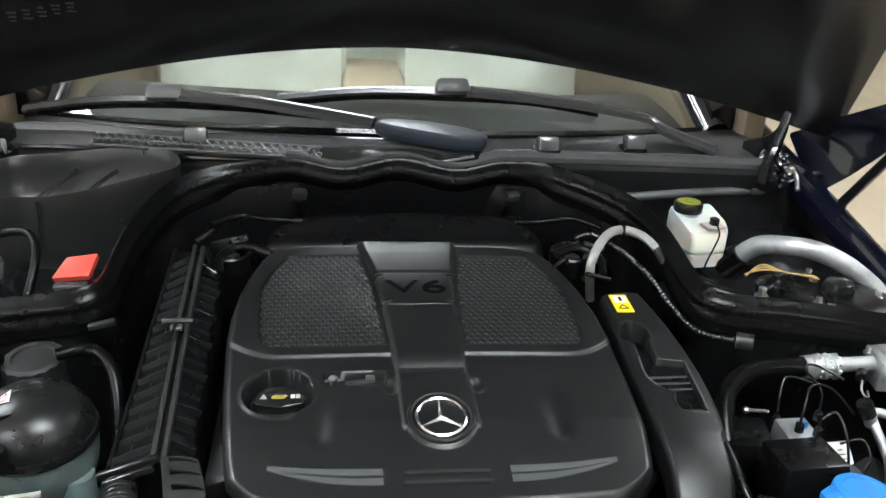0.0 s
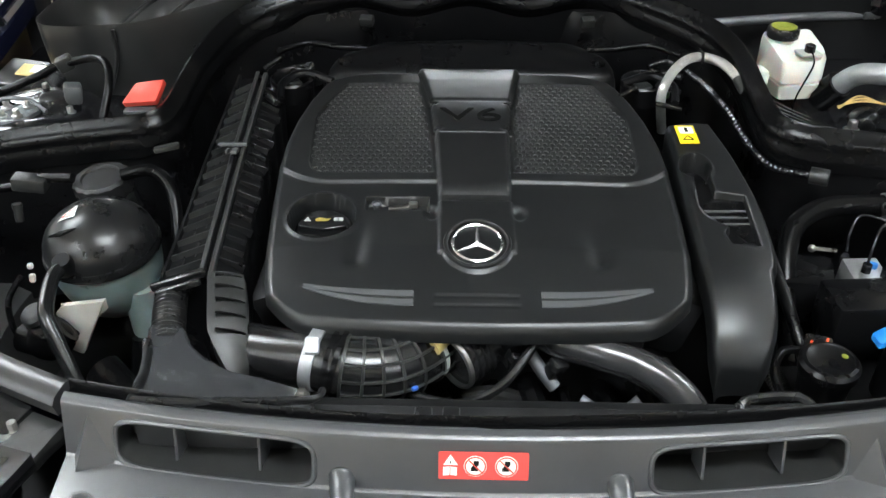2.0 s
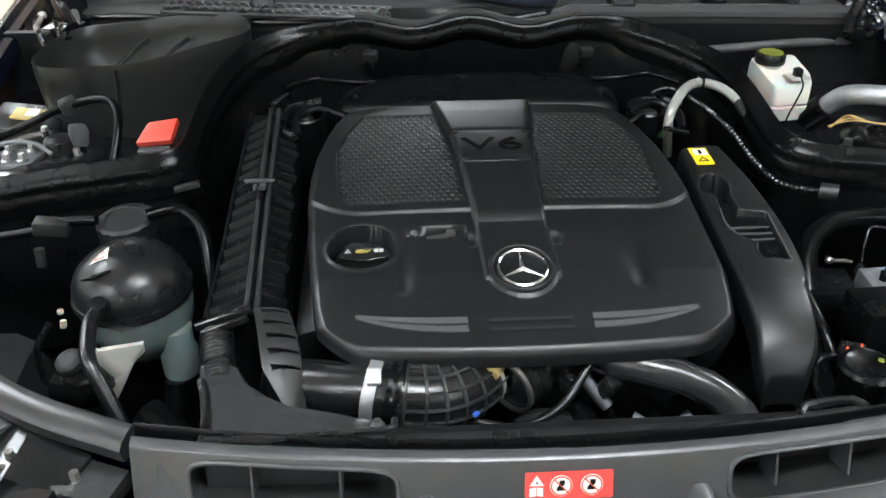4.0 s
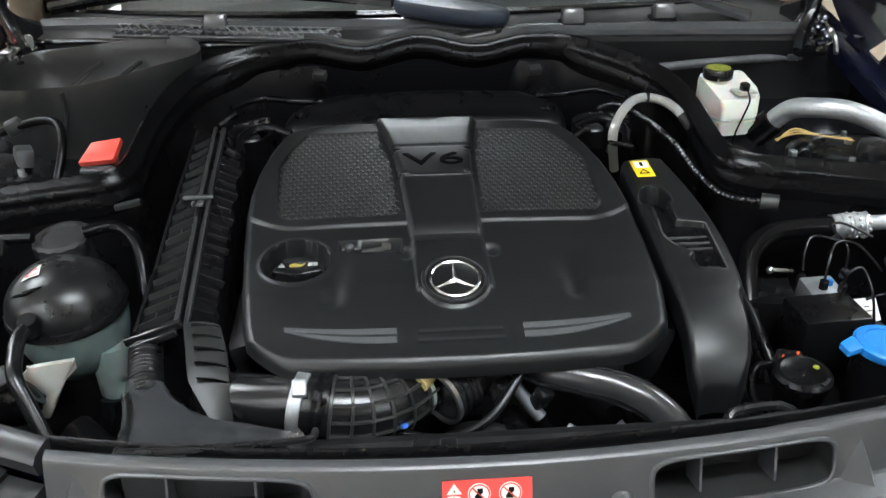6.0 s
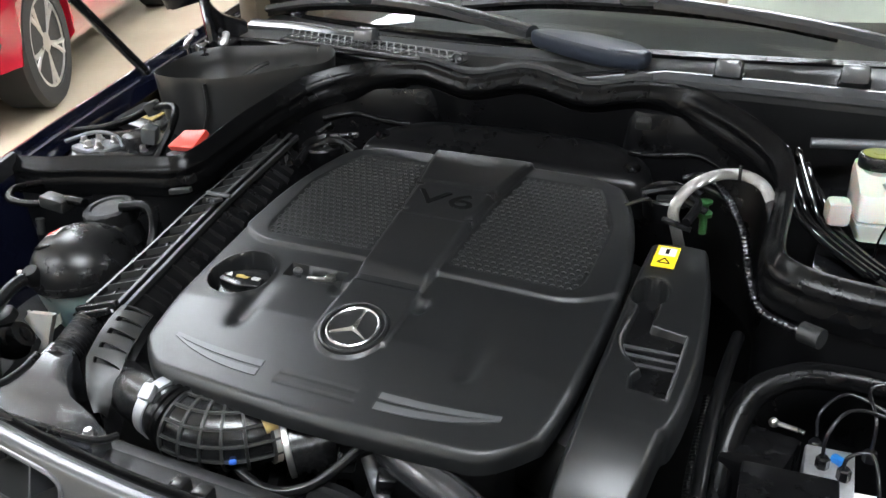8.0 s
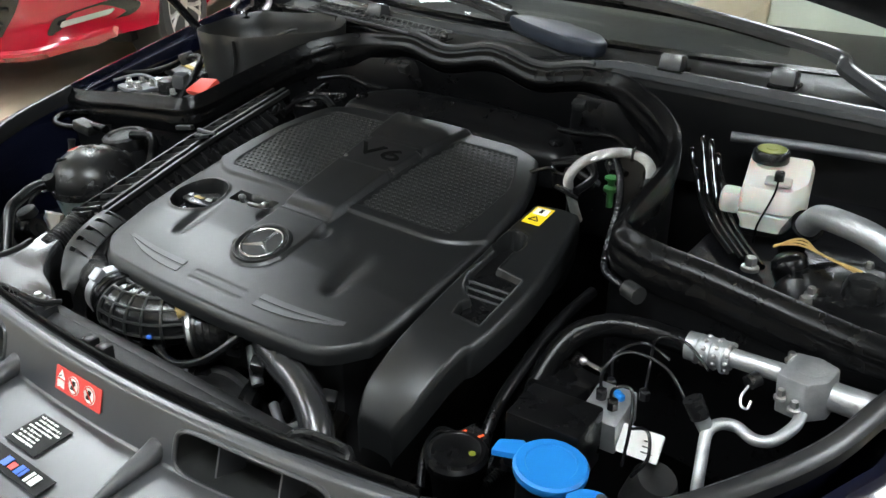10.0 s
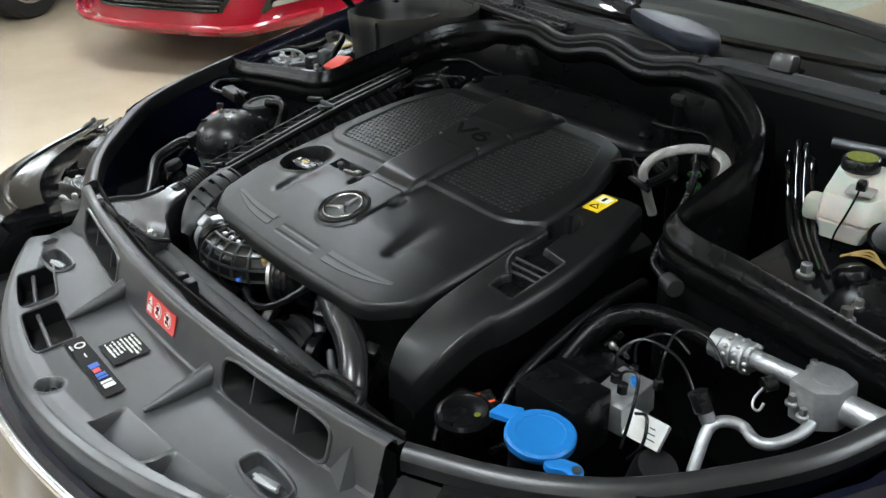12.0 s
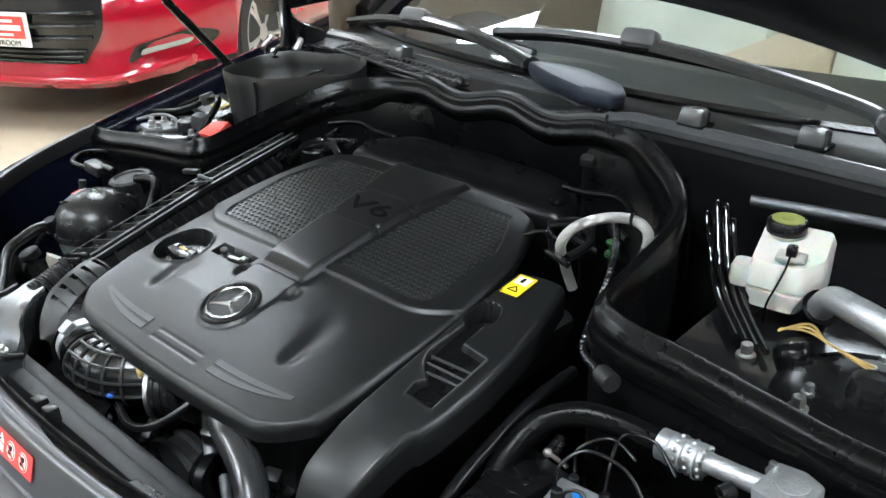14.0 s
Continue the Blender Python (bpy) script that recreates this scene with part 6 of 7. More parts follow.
# ---- duct cover along the left bank ----
def side_duct():
    ob = thing("intake_duct_cover", "matte black intake duct cover curving down at the front", "duct cover", (0.35, 0.08, 0.72))
    # edge lines of the upper face from rear to front, then down the nose
    L = [(0.300, 0.285, 0.893), (0.300, 0.22, 0.884), (0.301, 0.12, 0.866), (0.302, 0.04, 0.850), (0.303, -0.014, 0.838), (0.3035, -0.030, 0.834), (0.304, -0.06, 0.824), (0.303, -0.091, 0.808), (0.302, -0.118, 0.787), (0.308, -0.138, 0.758), (0.312, -0.141, 0.742)]
    R = [(0.376, 0.302, 0.889), (0.396, 0.22, 0.875), (0.410, 0.12, 0.857), (0.411, 0.04, 0.8425), (0.405, -0.014, 0.832), (0.397, -0.030, 0.829), (0.394, -0.06, 0.820), (0.390, -0.091, 0.804), (0.382, -0.118, 0.783), (0.367, -0.137, 0.754), (0.362, -0.139, 0.740)]
    lc, rc = curve(L, 30), curve(R, 30)
    X, Y, Z = [], [], []
    n = 91
    for a, b in zip(lc, rc):
        f = np.linspace(0, 1, n)
        X.append(a.x + (b.x - a.x) * f)
        Y.append(a.y + (b.y - a.y) * f)
        Z.append(a.z + (b.z - a.z) * f + 0.004 * np.sin(np.pi * f) - 0.010 * (np.clip(1 - np.minimum(f, 1 - f) / 0.09, 0, 1) ** 2))
    X, Y, Z = np.array(X), np.array(Y), np.array(Z)
    # round hole and the finger slot
    hole = np.hypot((X - 0.327) / 0.023, (Y - 0.181) / 0.028)
    Z = Z - 0.034 * (1 - smoothstep(0.90, 1.0, hole)) + 0.0015 * np.exp(-((hole - 1.12) / 0.08) ** 2)
    pocket = [(0.345, 0.121), (0.388, 0.118), (0.388, 0.0155), (0.348, 0.0155), (0.344, 0.036), (0.351, 0.048), (0.337, 0.058), (0.324, 0.073), (0.317, 0.092), (0.319, 0.123), (0.320, 0.165), (0.344, 0.165)]
    d, inside = np.full(X.shape, 9.0), np.zeros(X.shape, bool)
    for (ax, ay), (bx, by) in zip(pocket, pocket[1:] + pocket[:1]):
        f = np.clip(((X - ax) * (bx - ax) + (Y - ay) * (by - ay)) / ((bx - ax) ** 2 + (by - ay) ** 2), 0, 1)
        d = np.minimum(d, np.hypot(X - ax - f * (bx - ax), Y - ay - f * (by - ay)))
        if ay != by:
            inside ^= ((ay > Y) != (by > Y)) & (X < ax + (Y - ay) / (by - ay) * (bx - ax))
    d = np.where(inside, d, -d)
    Z = Z - 0.015 * smoothstep(0.0, 0.003, d) * (hole > 1) + 0.0014 * np.exp(-((d + 0.002) / 0.0012) ** 2)
    bm = B()
    sheet(bm, X, Y, Z, 0.035)
    body = part("shell", bm, M_cover, ob, "matte black moulded shell")
    # near-black disc in the hole, in place of the shade there
    bm = B()
    prism(bm, [(0.327 + 0.0205 * math.cos(k * math.pi / 12), 0.181 + 0.025 * math.sin(k * math.pi / 12)) for k in range(24)], 0.0, 0.002, Matrix.Translation((0, 0, 0.8135)) @ Matrix.Rotation(radians(11), 4, "X"))
    part("hole_shade", bm, M_shield, body, "near-black disc giving the round opening its shade", smooth=0)
    # near-black sheet over the pocket's floor paints in its shade
    bm = B()
    prism(bm, [(0.350, 0.018), (0.386, 0.018), (0.386, 0.116), (0.344, 0.119), (0.342, 0.150), (0.321, 0.150), (0.320, 0.095), (0.327, 0.075), (0.353, 0.048), (0.347, 0.036)], 0.0, 0.0015, Matrix.Translation((0, 0, 0.8475)) @ Matrix(((1, 0, 0, 0), (0, 1, 0, 0), (-0.05, 0.21, 1, 0), (0, 0, 0, 1))))
    part("pocket_shade", bm, M_shield, body, "near-black sheet giving the finger pocket its shade", smooth=0)
    # beads paler than the shell paint highlights along the pocket's edges
    for pts in ([(0.3175, 0.123), (0.3155, 0.092), (0.3225, 0.072), (0.336, 0.057), (0.350, 0.047)], [(0.347, 0.0145), (0.368, 0.0140), (0.3885, 0.0140)], [(0.3895, 0.016), (0.3895, 0.060), (0.3893, 0.118)], [(0.347, 0.1225), (0.368, 0.1208), (0.387, 0.1195)]):
        bm = B()
        tube(bm, [(x, y, 0.8470 + 0.205 * (y - 0.03) - 0.07 * (x - 0.35)) for x, y in pts], 0.0014, 8, 6)
        part("rim_highlight", bm, M_rack, body)
    # ribs are paler too, so that they read as lit edges
    for x0, y0, y1 in ((0.319, 0.088, 0.095), (0.324, 0.076, 0.081), (0.333, 0.063, 0.069)):
        bm = B()
        z0, z1 = (0.8385 + 0.205 * (y - 0.03) - 0.07 * (x - 0.35) for x, y in ((x0, y0), (0.3855, y1)))
        sweep(bm, [(-0.0013, -0.012), (-0.0013, 0.002), (0.0013, 0.002), (0.0013, -0.012)], [(x0, y0, z0), (0.3855, y1, z1)], 1)
        part("slot_rib", bm, M_rack, body)
    bm = B()
    box(bm, (0.328, 0.258, 0.8925), (0.030, 0.050, 0.002), (7, 0, 2), 0.0005)
    tag = part("warning_sticker", bm, M_yellow, body, "yellow warning sticker", smooth=0)
    bm = B()
    box(bm, (0.328, 0.268, 0.8952), (0.022, 0.018, 0.0012), (7, 0, 2))
    part("white_field", bm, M_paper, tag, smooth=0)
    bm = B()
    box(bm, (0.328, 0.268, 0.8962), (0.005, 0.011, 0.0008), (7, 0, 2))
    for a, b in (((0.320, 0.242), (0.336, 0.242)), ((0.336, 0.242), (0.328, 0.253)), ((0.328, 0.253), (0.320, 0.242))):
        tube(bm, [(*a, 0.8915 + 0.12 * (a[1] - 0.242)), (*b, 0.8915 + 0.12 * (b[1] - 0.242))], 0.0011, 5, 1)
    part("pictogram", bm, M_ink, tag, smooth=0)


side_duct()
loom = thing("wiring_loom", "thin black wiring loom beside the duct cover", "wiring loom", (0.43, 0.08, 0.75))
for pts, r in (([(0.405, 0.24, 0.70), (0.412, 0.10, 0.67), (0.425, 0.0, 0.64), (0.435, -0.08, 0.64), (0.445, -0.11, 0.64)], 0.006), ([(0.425, 0.24, 0.69), (0.432, 0.10, 0.66), (0.442, 0.0, 0.64), (0.442, -0.08, 0.65)], 0.007), ([(0.44, 0.22, 0.70), (0.455, 0.12, 0.67), (0.46, 0.02, 0.64)], 0.005)):
    bm = B()
    tube(bm, pts, r, 10, 10, True, 0.0008, 0.006)
    part("strand", bm, M_cavity, loom)

bm = B()
tube(bm, [(0.432, 0.25, 0.800), (0.431, 0.16, 0.796), (0.432, 0.08, 0.778), (0.437, 0.0, 0.755), (0.445, -0.05, 0.725), (0.455, -0.075, 0.69)], 0.0085, 14, 12)
part("sheath", bm, M_shield, loom, "dark woven sheath")

# thick radiator hose
bm = B()
tube(bm, [(0.06, -0.04, 0.755), (0.10, -0.095, 0.765), (0.155, -0.122, 0.765), (0.20, -0.135, 0.757), (0.245, -0.155, 0.740), (0.275, -0.180, 0.710), (0.285, -0.21, 0.65), (0.285, -0.22, 0.58)], 0.0225, 26)
rhose = thing("radiator_hose", "thick black radiator hose below the cover", "radiator hose", (0.2, -0.14, 0.70))
part("hose", bm, M_hose, rhose)
for a, b in (((0.079, -0.066, 0.760), (0.094, -0.087, 0.764)), ((0.2815, -0.196, 0.684), (0.2835, -0.203, 0.668))):
    bm = B()
    hoop(bm, [(0.0225, -0.005), (0.0242, -0.0045), (0.0242, 0.0045), (0.0225, 0.005)], 28, along(a, b))
    part("clamp", bm, M_steel, rhose, "bright hose clamp")
# braided line and its thin neighbour
hose = thing("braided_hose", "steel-braided hose arching over the bulkhead corner", "braided hose", (0.37, 0.40, 0.84))
bm = B()
tube(bm, [(0.322, 0.400, 0.830), (0.314, 0.390, 0.868), (0.309, 0.382, 0.908), (0.325, 0.400, 0.936), (0.355, 0.436, 0.946), (0.388, 0.456, 0.944), (0.420, 0.440, 0.938), (0.440, 0.402, 0.924)], 0.0064, 18)
sleeve = part("braid", bm, M_dull, hose, "woven steel sleeve")
SLEEVE = curve([(0.322, 0.400, 0.830), (0.314, 0.390, 0.868), (0.309, 0.382, 0.908), (0.325, 0.400, 0.936), (0.355, 0.436, 0.946), (0.388, 0.456, 0.944), (0.420, 0.440, 0.938), (0.440, 0.402, 0.924)], 22)
for turn in (-1, 1):
    bm = B()
    for k in range(14):
        path, normal = [], None
        for i, q in enumerate(SLEEVE):
            t = (SLEEVE[min(i + 1, len(SLEEVE) - 1)] - SLEEVE[max(i - 1, 0)]).normalized()
            normal = t.cross(Vector((0, 1, 0))).normalized() if normal is None else (normal - t * normal.dot(t)).normalized()
            a = turn * i * 0.17 + 2 * math.pi * k / 14
            r = 0.0069 + 0.0005 * math.sin(i * 1.9 + k * math.pi)
            path.append(q + (normal * math.cos(a) + t.cross(normal) * math.sin(a)) * r)
        tube(bm, path, 0.0011, 5, 1)
    part("wire_weave", bm, M_weave, sleeve, "bright woven wire strands", kind="stuff")
bm = B()
tube(bm, [(0.438, 0.406, 0.926), (0.448, 0.375, 0.908), (0.450, 0.355, 0.890)], 0.0095, 16)
part("hose_end", bm, M_duct, hose)
bm = B()
box(bm, (0.384, 0.456, 0.945), (0.005, 0.021, 0.021), (0, 0, 10), 0.002)
part("clip", bm, M_plastic, hose)
line = thing("corrugated_line", "thin black corrugated line ending in a plug", "hose", (0.44, 0.30, 0.82))
bm = B()
tube(bm, [(0.300, 0.475, 0.918), (0.335, 0.480, 0.925), (0.375, 0.43, 0.915), (0.41, 0.36, 0.895), (0.432, 0.29, 0.868), (0.455, 0.235, 0.853), (0.490, 0.208, 0.853), (0.512, 0.195, 0.856)], 0.0056, 10, 10, True, 0.0009, 0.008)
part("line", bm, M_gloss, line)
bm = B()
tube(bm, [(0.508, 0.197, 0.856), (0.532, 0.185, 0.857)], 0.013, 10, 1)
part("plug", bm, M_duct, line, "stubby black plug")
bm = B()
lathe(bm, [(0.006, -0.04), (0.006, -0.012), (0.0125, -0.010), (0.0125, -0.004), (0.006, 0.0), (0.006, 0.010), (0.0115, 0.011), (0.0115, 0.015), (0.0, 0.016)], 20, Matrix.Translation((0.335, 0.487, 0.868)))
solid("green_cap", bm, M_green, "small green service cap", "service cap")


# ---- brake fluid reservoir ----
def reservoir():
    ob = thing("brake_fluid_reservoir", "milky white brake fluid reservoir with a black cap", "fluid reservoir", (0.58, 0.545, 0.80))
    m = Matrix.Translation((0.572, 0.585, 0.955)) @ Matrix.Diagonal((0.80, 0.80, 0.80, 1)) @ Matrix.Translation((-0.572, -0.585, -0.955)) @ pose(0.578, 0.560, 0.0, 0, 0, 12)
    bm = B()
    low = rounded([(-0.045, -0.060), (0.030, -0.066), (0.062, -0.03), (0.062, 0.045), (-0.045, 0.050)], 0.012, 4)
    mid = rounded([(-0.052, -0.068), (0.040, -0.072), (0.074, -0.03), (0.074, 0.055), (-0.052, 0.058)], 0.012, 4)
    shrink = rounded([(-0.050, -0.056), (0.036, -0.062), (0.068, -0.026), (0.068, 0.052), (-0.050, 0.055)], 0.012, 4)
    loops = [[m @ Vector((p.x, p.y, z + (0.018 * p.y / 0.06 if z > 0.88 else 0))) for p in o] for o, z in ((low, 0.815), (low, 0.825), (mid, 0.842), (mid, 0.850), (low, 0.853), (mid, 0.857), (mid, 0.905), (shrink, 0.920))]
    rings(bm, loops)
    body = part("bottle", bm, M_white, ob)
    bm = B()
    box(bm, m @ Vector((-0.072, 0.005, 0.845)), (0.036, 0.04, 0.04), (0, 0, 12), 0.01)
    part("side_lobe", bm, M_white, ob)
    bm = B()
    lathe(bm, [(0.029, 0.0), (0.029, 0.02)], 30, m @ Matrix.Translation((-0.012, 0.030, 0.915)))
    part("neck", bm, M_white, ob)
    bm = B()
    n = 60
    loops = []
    for r, z in ((0.034, 0.0), (0.035, 0.002), (0.035, 0.020), (0.032, 0.024), (0.028, 0.0245)):
        loops.append([m @ Vector((-0.012 + (r + (0.0008 if j % 2 else 0)) * math.cos(2 * math.pi * j / n), 0.030 + (r + (0.0008 if j % 2 else 0)) * math.sin(2 * math.pi * j / n), 0.930 + z)) for j in range(n)])
    rings(bm, loops)
    cap = part("cap", bm, M_plastic, ob, "knurled black cap")
    bm = B()
    lathe(bm, [(0.0285, 0.0), (0.0285, 0.0022), (0.012, 0.0022), (0.011, 0.0035), (0.0, 0.0035)], 30, m @ Matrix.Translation((-0.012, 0.030, 0.954)))
    part("cap_disc", bm, M_lime, cap, "olive green cap disc")
    bm = B()
    box(bm, m @ Vector((0.014, -0.046, 0.917)), (0.040, 0.034, 0.006), (0, 0, 12), 0.003)
    part("socket", bm, M_bone, ob)
    bm = B()
    box(bm, m @ Vector((0.014, -0.048, 0.927)), (0.015, 0.017, 0.020), (0, 0, 12), 0.004)
    part("connector", bm, M_plastic, ob, "black level sensor plug")
    bm = B()
    tube(bm, [m @ Vector(p) for p in ((0.014, -0.058, 0.925), (0.012, -0.078, 0.905), (0.002, -0.078, 0.87), (-0.010, -0.075, 0.83), (-0.012, -0.07, 0.79))], 0.0017, 8)
    part("lead", bm, M_rubber, ob)


reservoir()

# tubes beside the reservoir
for k in range(4):
    x, y = 0.410 + 0.017 * k, 0.640 - 0.004 * k
    h = (0.905, 0.930, 0.930, 0.910)[k]
    bm = B()
    tube(bm, [(x, y + 0.02, h - 0.03), (x + 0.002, y, h), (x + 0.014, y - 0.018, h - 0.018), (x + 0.034, y - 0.045, 0.875), (x + 0.055, y - 0.07, 0.845), (x + 0.10, y - 0.13, 0.832), (x + 0.16, y - 0.20, 0.826)], 0.0052, 12)
    solid("brake_pipe", bm, M_pipe, "glossy black bent brake pipe", "brake pipe", "brake pipes")
bm = B()
tube(bm, [(0.46, 0.690, 0.925), (0.62, 0.725, 0.925), (0.80, 0.765, 0.920)], 0.009, 12)
box(bm, (0.80, 0.765, 0.922), (0.06, 0.03, 0.016), (0, 0, 12), 0.004)
solid("strut_brace", bm, M_zinc, "bare metal brace rod behind the reservoir", "brace rod")
bm = B()
tube(bm, [(0.645, 0.520, 0.855), (0.672, 0.490, 0.900), (0.712, 0.455, 0.915), (0.765, 0.435, 0.912), (0.82, 0.42, 0.890), (0.87, 0.40, 0.855), (0.90, 0.38, 0.82)], 0.0185, 22)
pipe = solid("aluminium_pipe", bm, M_alu, "thick bare aluminium pipe over the strut tower", "pipe")
bm = B()
tube(bm, [(0.632, 0.535, 0.835), (0.655, 0.510, 0.875)], 0.026, 20, 1)
solid("rubber_sleeve", bm, M_rubber, "black rubber sleeve on the pipe's end", "rubber sleeve")
bm = B()
for k in range(3):
    tube(bm, [(0.63, 0.44 - 0.004 * k, 0.862), (0.665, 0.435 + 0.005 * k, 0.874 + 0.003 * k), (0.70, 0.42, 0.876), (0.76, 0.40 + 0.006 * k, 0.87)], 0.0017, 7)
solid("tan_wiring", bm, M_wire, "tan wires across the strut tower", "wiring")
bm = B()
lathe(bm, [(0.024, 0.0), (0.026, 0.02), (0.024, 0.032), (0.018, 0.038), (0.0, 0.040)], 26, pose(0.672, 0.405, 0.832, 0, -20, 0))
box(bm, (0.712, 0.412, 0.845), (0.036, 0.026, 0.026), (0, 0, 12), 0.006)
solid("relay", bm, M_shield, "black round relay on the strut tower", "relay")
for x, y, z in ((0.624, 0.352, 0.856), (0.757, 0.415, 0.848), (0.72, 0.285, 0.855)):
    bm = B()
    bolt(bm, (x, y, z), 0.0085, 0.020)
    solid("bolt", bm, M_steel, "bright zinc hexagon bolt", "bolt", "strut tower bolts")


# ---- air-conditioning lines ----
ac = thing("air_conditioning_line", "aluminium air-conditioning block with pipes and a black hose", "pipework", (0.70, 0.15, 0.76))
bm = B()
tube(bm, [(0.455, -0.02, 0.66), (0.452, 0.05, 0.74), (0.465, 0.115, 0.795), (0.505, 0.150, 0.818), (0.56, 0.165, 0.822), (0.625, 0.165, 0.822)], 0.0165, 22)
part("hose", bm, M_rubber, ac, "thick black rubber hose")
bm = B()
tube(bm, [(0.615, 0.165, 0.822), (0.672, 0.166, 0.825)], 0.0190, 26, 1)
for k in range(3):
    hoop(bm, [(0.0188, -0.002), (0.0202, -0.0015), (0.0202, 0.0015), (0.0188, 0.002)], 26, along((0.630 + 0.018 * k, 0.164 - 0.001 * k, 0.8225), (0.70, 0.159, 0.826)))
crimp = part("crimp", bm, M_alu, ac, "crimped aluminium ferrule")
for k in range(3):
    for a in range(10):
        bm = B()
        ang = math.radians(36 * a + 18 * (k % 2))
        ball(bm, (0.6395 + 0.0155 * k, 0.1650 + 0.0184 * math.cos(ang), 0.8233 + 0.0184 * math.sin(ang)), (0.0036, 0.0036, 0.0036), 8, 5)
        part("dimple", bm, M_steel, crimp)
bm = B()
tube(bm, [(0.670, 0.166, 0.825), (0.738, 0.168, 0.826)], 0.0122, 20, 1)
part("neck_pipe", bm, M_alu, ac)
bm = B()
out = rounded([(-0.027, -0.028), (0.010, -0.032), (0.030, -0.012), (0.030, 0.022), (0.004, 0.032), (-0.027, 0.028)], 0.004, 4)
prism(bm, out, -0.030, 0.024, pose(0.766, 0.165, 0.822, 4, -4, -6), 0.003)
lathe(bm, [(0.018, 0.0), (0.018, 0.0012), (0.017, 0.0018), (0.0, 0.0018)], 30, pose(0.768, 0.168, 0.846, 4, -4, 0))
block = part("block", bm, M_alu, ac, "machined aluminium block")
for x, y, z in ((0.738, 0.186, 0.834), (0.745, 0.134, 0.812), (0.764, 0.128, 0.806)):
    bm = B()
    bolt(bm, (x, y, z), 0.005, 0.014)
    part("stud", bm, M_steel, block, "zinc stud")
bm = B()
tube(bm, [(0.790, 0.168, 0.818), (0.85, 0.175, 0.815), (0.91, 0.205, 0.805)], 0.018, 22)
part("outlet_pipe", bm, M_alu, ac)
bm = B()
tube(bm, [(0.772, 0.140, 0.800), (0.771, 0.118, 0.792), (0.757, 0.088, 0.784), (0.737, 0.082, 0.780), (0.712, 0.092, 0.781), (0.695, 0.080, 0.784), (0.688, 0.060, 0.780), (0.694, 0.036, 0.758), (0.700, 0.016, 0.730), (0.705, 0.0, 0.67)], 0.0074, 16)
part("thin_pipe", bm, M_alu, ac, "thin bent aluminium pipe")
bm = B()
tube(bm, [(0.687, 0.066, 0.778), (0.675, 0.064, 0.798)], 0.0098, 18, 1)
part("valve_base", bm, M_alu, ac)
bm = B()
tube(bm, [(0.676, 0.064, 0.796), (0.664, 0.063, 0.818)], 0.0125, 16, 1)
part("valve_cap", bm, M_plastic, ac, "black service valve cap")
bm = B()
tube(bm, [(0.712, 0.152, 0.818), (0.704, 0.138, 0.815)], 0.0095, 14, 1)
part("sensor_cap", bm, M_plastic, ac)
bm = B()
tube(bm, [(0.706, 0.138, 0.812), (0.702, 0.128, 0.800), (0.706, 0.120, 0.792), (0.713, 0.122, 0.790), (0.714, 0.130, 0.797)], 0.0018, 8)
part("tether", bm, M_steel, ac, "small looped metal tether")

# ---- brake modulator ----
abs_unit = thing("brake_modulator", "cast aluminium brake modulator with black pipes", "brake modulator", (0.58, 0.05, 0.68))
bm = B()
box(bm, (0.563, 0.052, 0.752), (0.052, 0.072, 0.048), (7, 0, 4), 0.003)
part("block", bm, M_alu, abs_unit)
bm = B()
box(bm, (0.528, -0.024, 0.752), (0.098, 0.074, 0.084), (0, 0, 4), 0.004)
part("control_box", bm, M_shield, abs_unit, "black control box")
bm = B()
box(bm, (0.490, 0.075, 0.730), (0.070, 0.080, 0.070), (0, -2, -12), 0.004)
part("control_box", bm, M_shield, abs_unit)
bm = B()
face = pose(0.6175, 0.033, 0.748, 46, 0, 6)
prism(bm, rounded([(-0.026, -0.018), (0.026, -0.018), (0.026, 0.018), (-0.026, 0.018)], 0.002, 2), -0.008, 0.0, face)
lab = part("motor_label_plate", bm, M_paper, abs_unit, "white label plate")
bm = B()
for k in range(3):
    prism(bm, [(0.004, -0.010 + 0.007 * k), (0.018 - 0.003 * k, -0.010 + 0.007 * k), (0.018 - 0.003 * k, -0.0085 + 0.007 * k), (0.004, -0.0085 + 0.007 * k)], 0.0, 0.0006, face)
part("printed_bar", bm, M_ink, lab, smooth=0)
bm = B()
lathe(bm, [(0.030, 0.0), (0.030, 0.05), (0.025, 0.06), (0.0, 0.06)], 24, pose(0.63, 0.03, 0.66, 0, 20, -20))
part("motor", bm, M_dull, abs_unit)
for pts in ([(0.555, 0.045, 0.785), (0.555, 0.045, 0.825), (0.575, 0.070, 0.845), (0.62, 0.085, 0.83), (0.66, 0.075, 0.79)],
            [(0.575, 0.030, 0.785), (0.578, 0.028, 0.815), (0.600, 0.030, 0.822), (0.612, 0.010, 0.79), (0.615, -0.01, 0.74)],
            [(0.60, 0.075, 0.785), (0.60, 0.080, 0.83), (0.59, 0.12, 0.845), (0.62, 0.14, 0.84), (0.66, 0.12, 0.825)],
            [(0.545, 0.095, 0.785), (0.545, 0.10, 0.815), (0.57, 0.13, 0.825), (0.61, 0.12, 0.82)],
            [(0.61, 0.02, 0.775), (0.635, 0.008, 0.79), (0.645, -0.008, 0.765), (0.63, -0.015, 0.735)]):
    bm = B()
    tube(bm, pts, 0.0022, 10)
    part("brake_line", bm, M_gloss, abs_unit, "glossy black brake line")
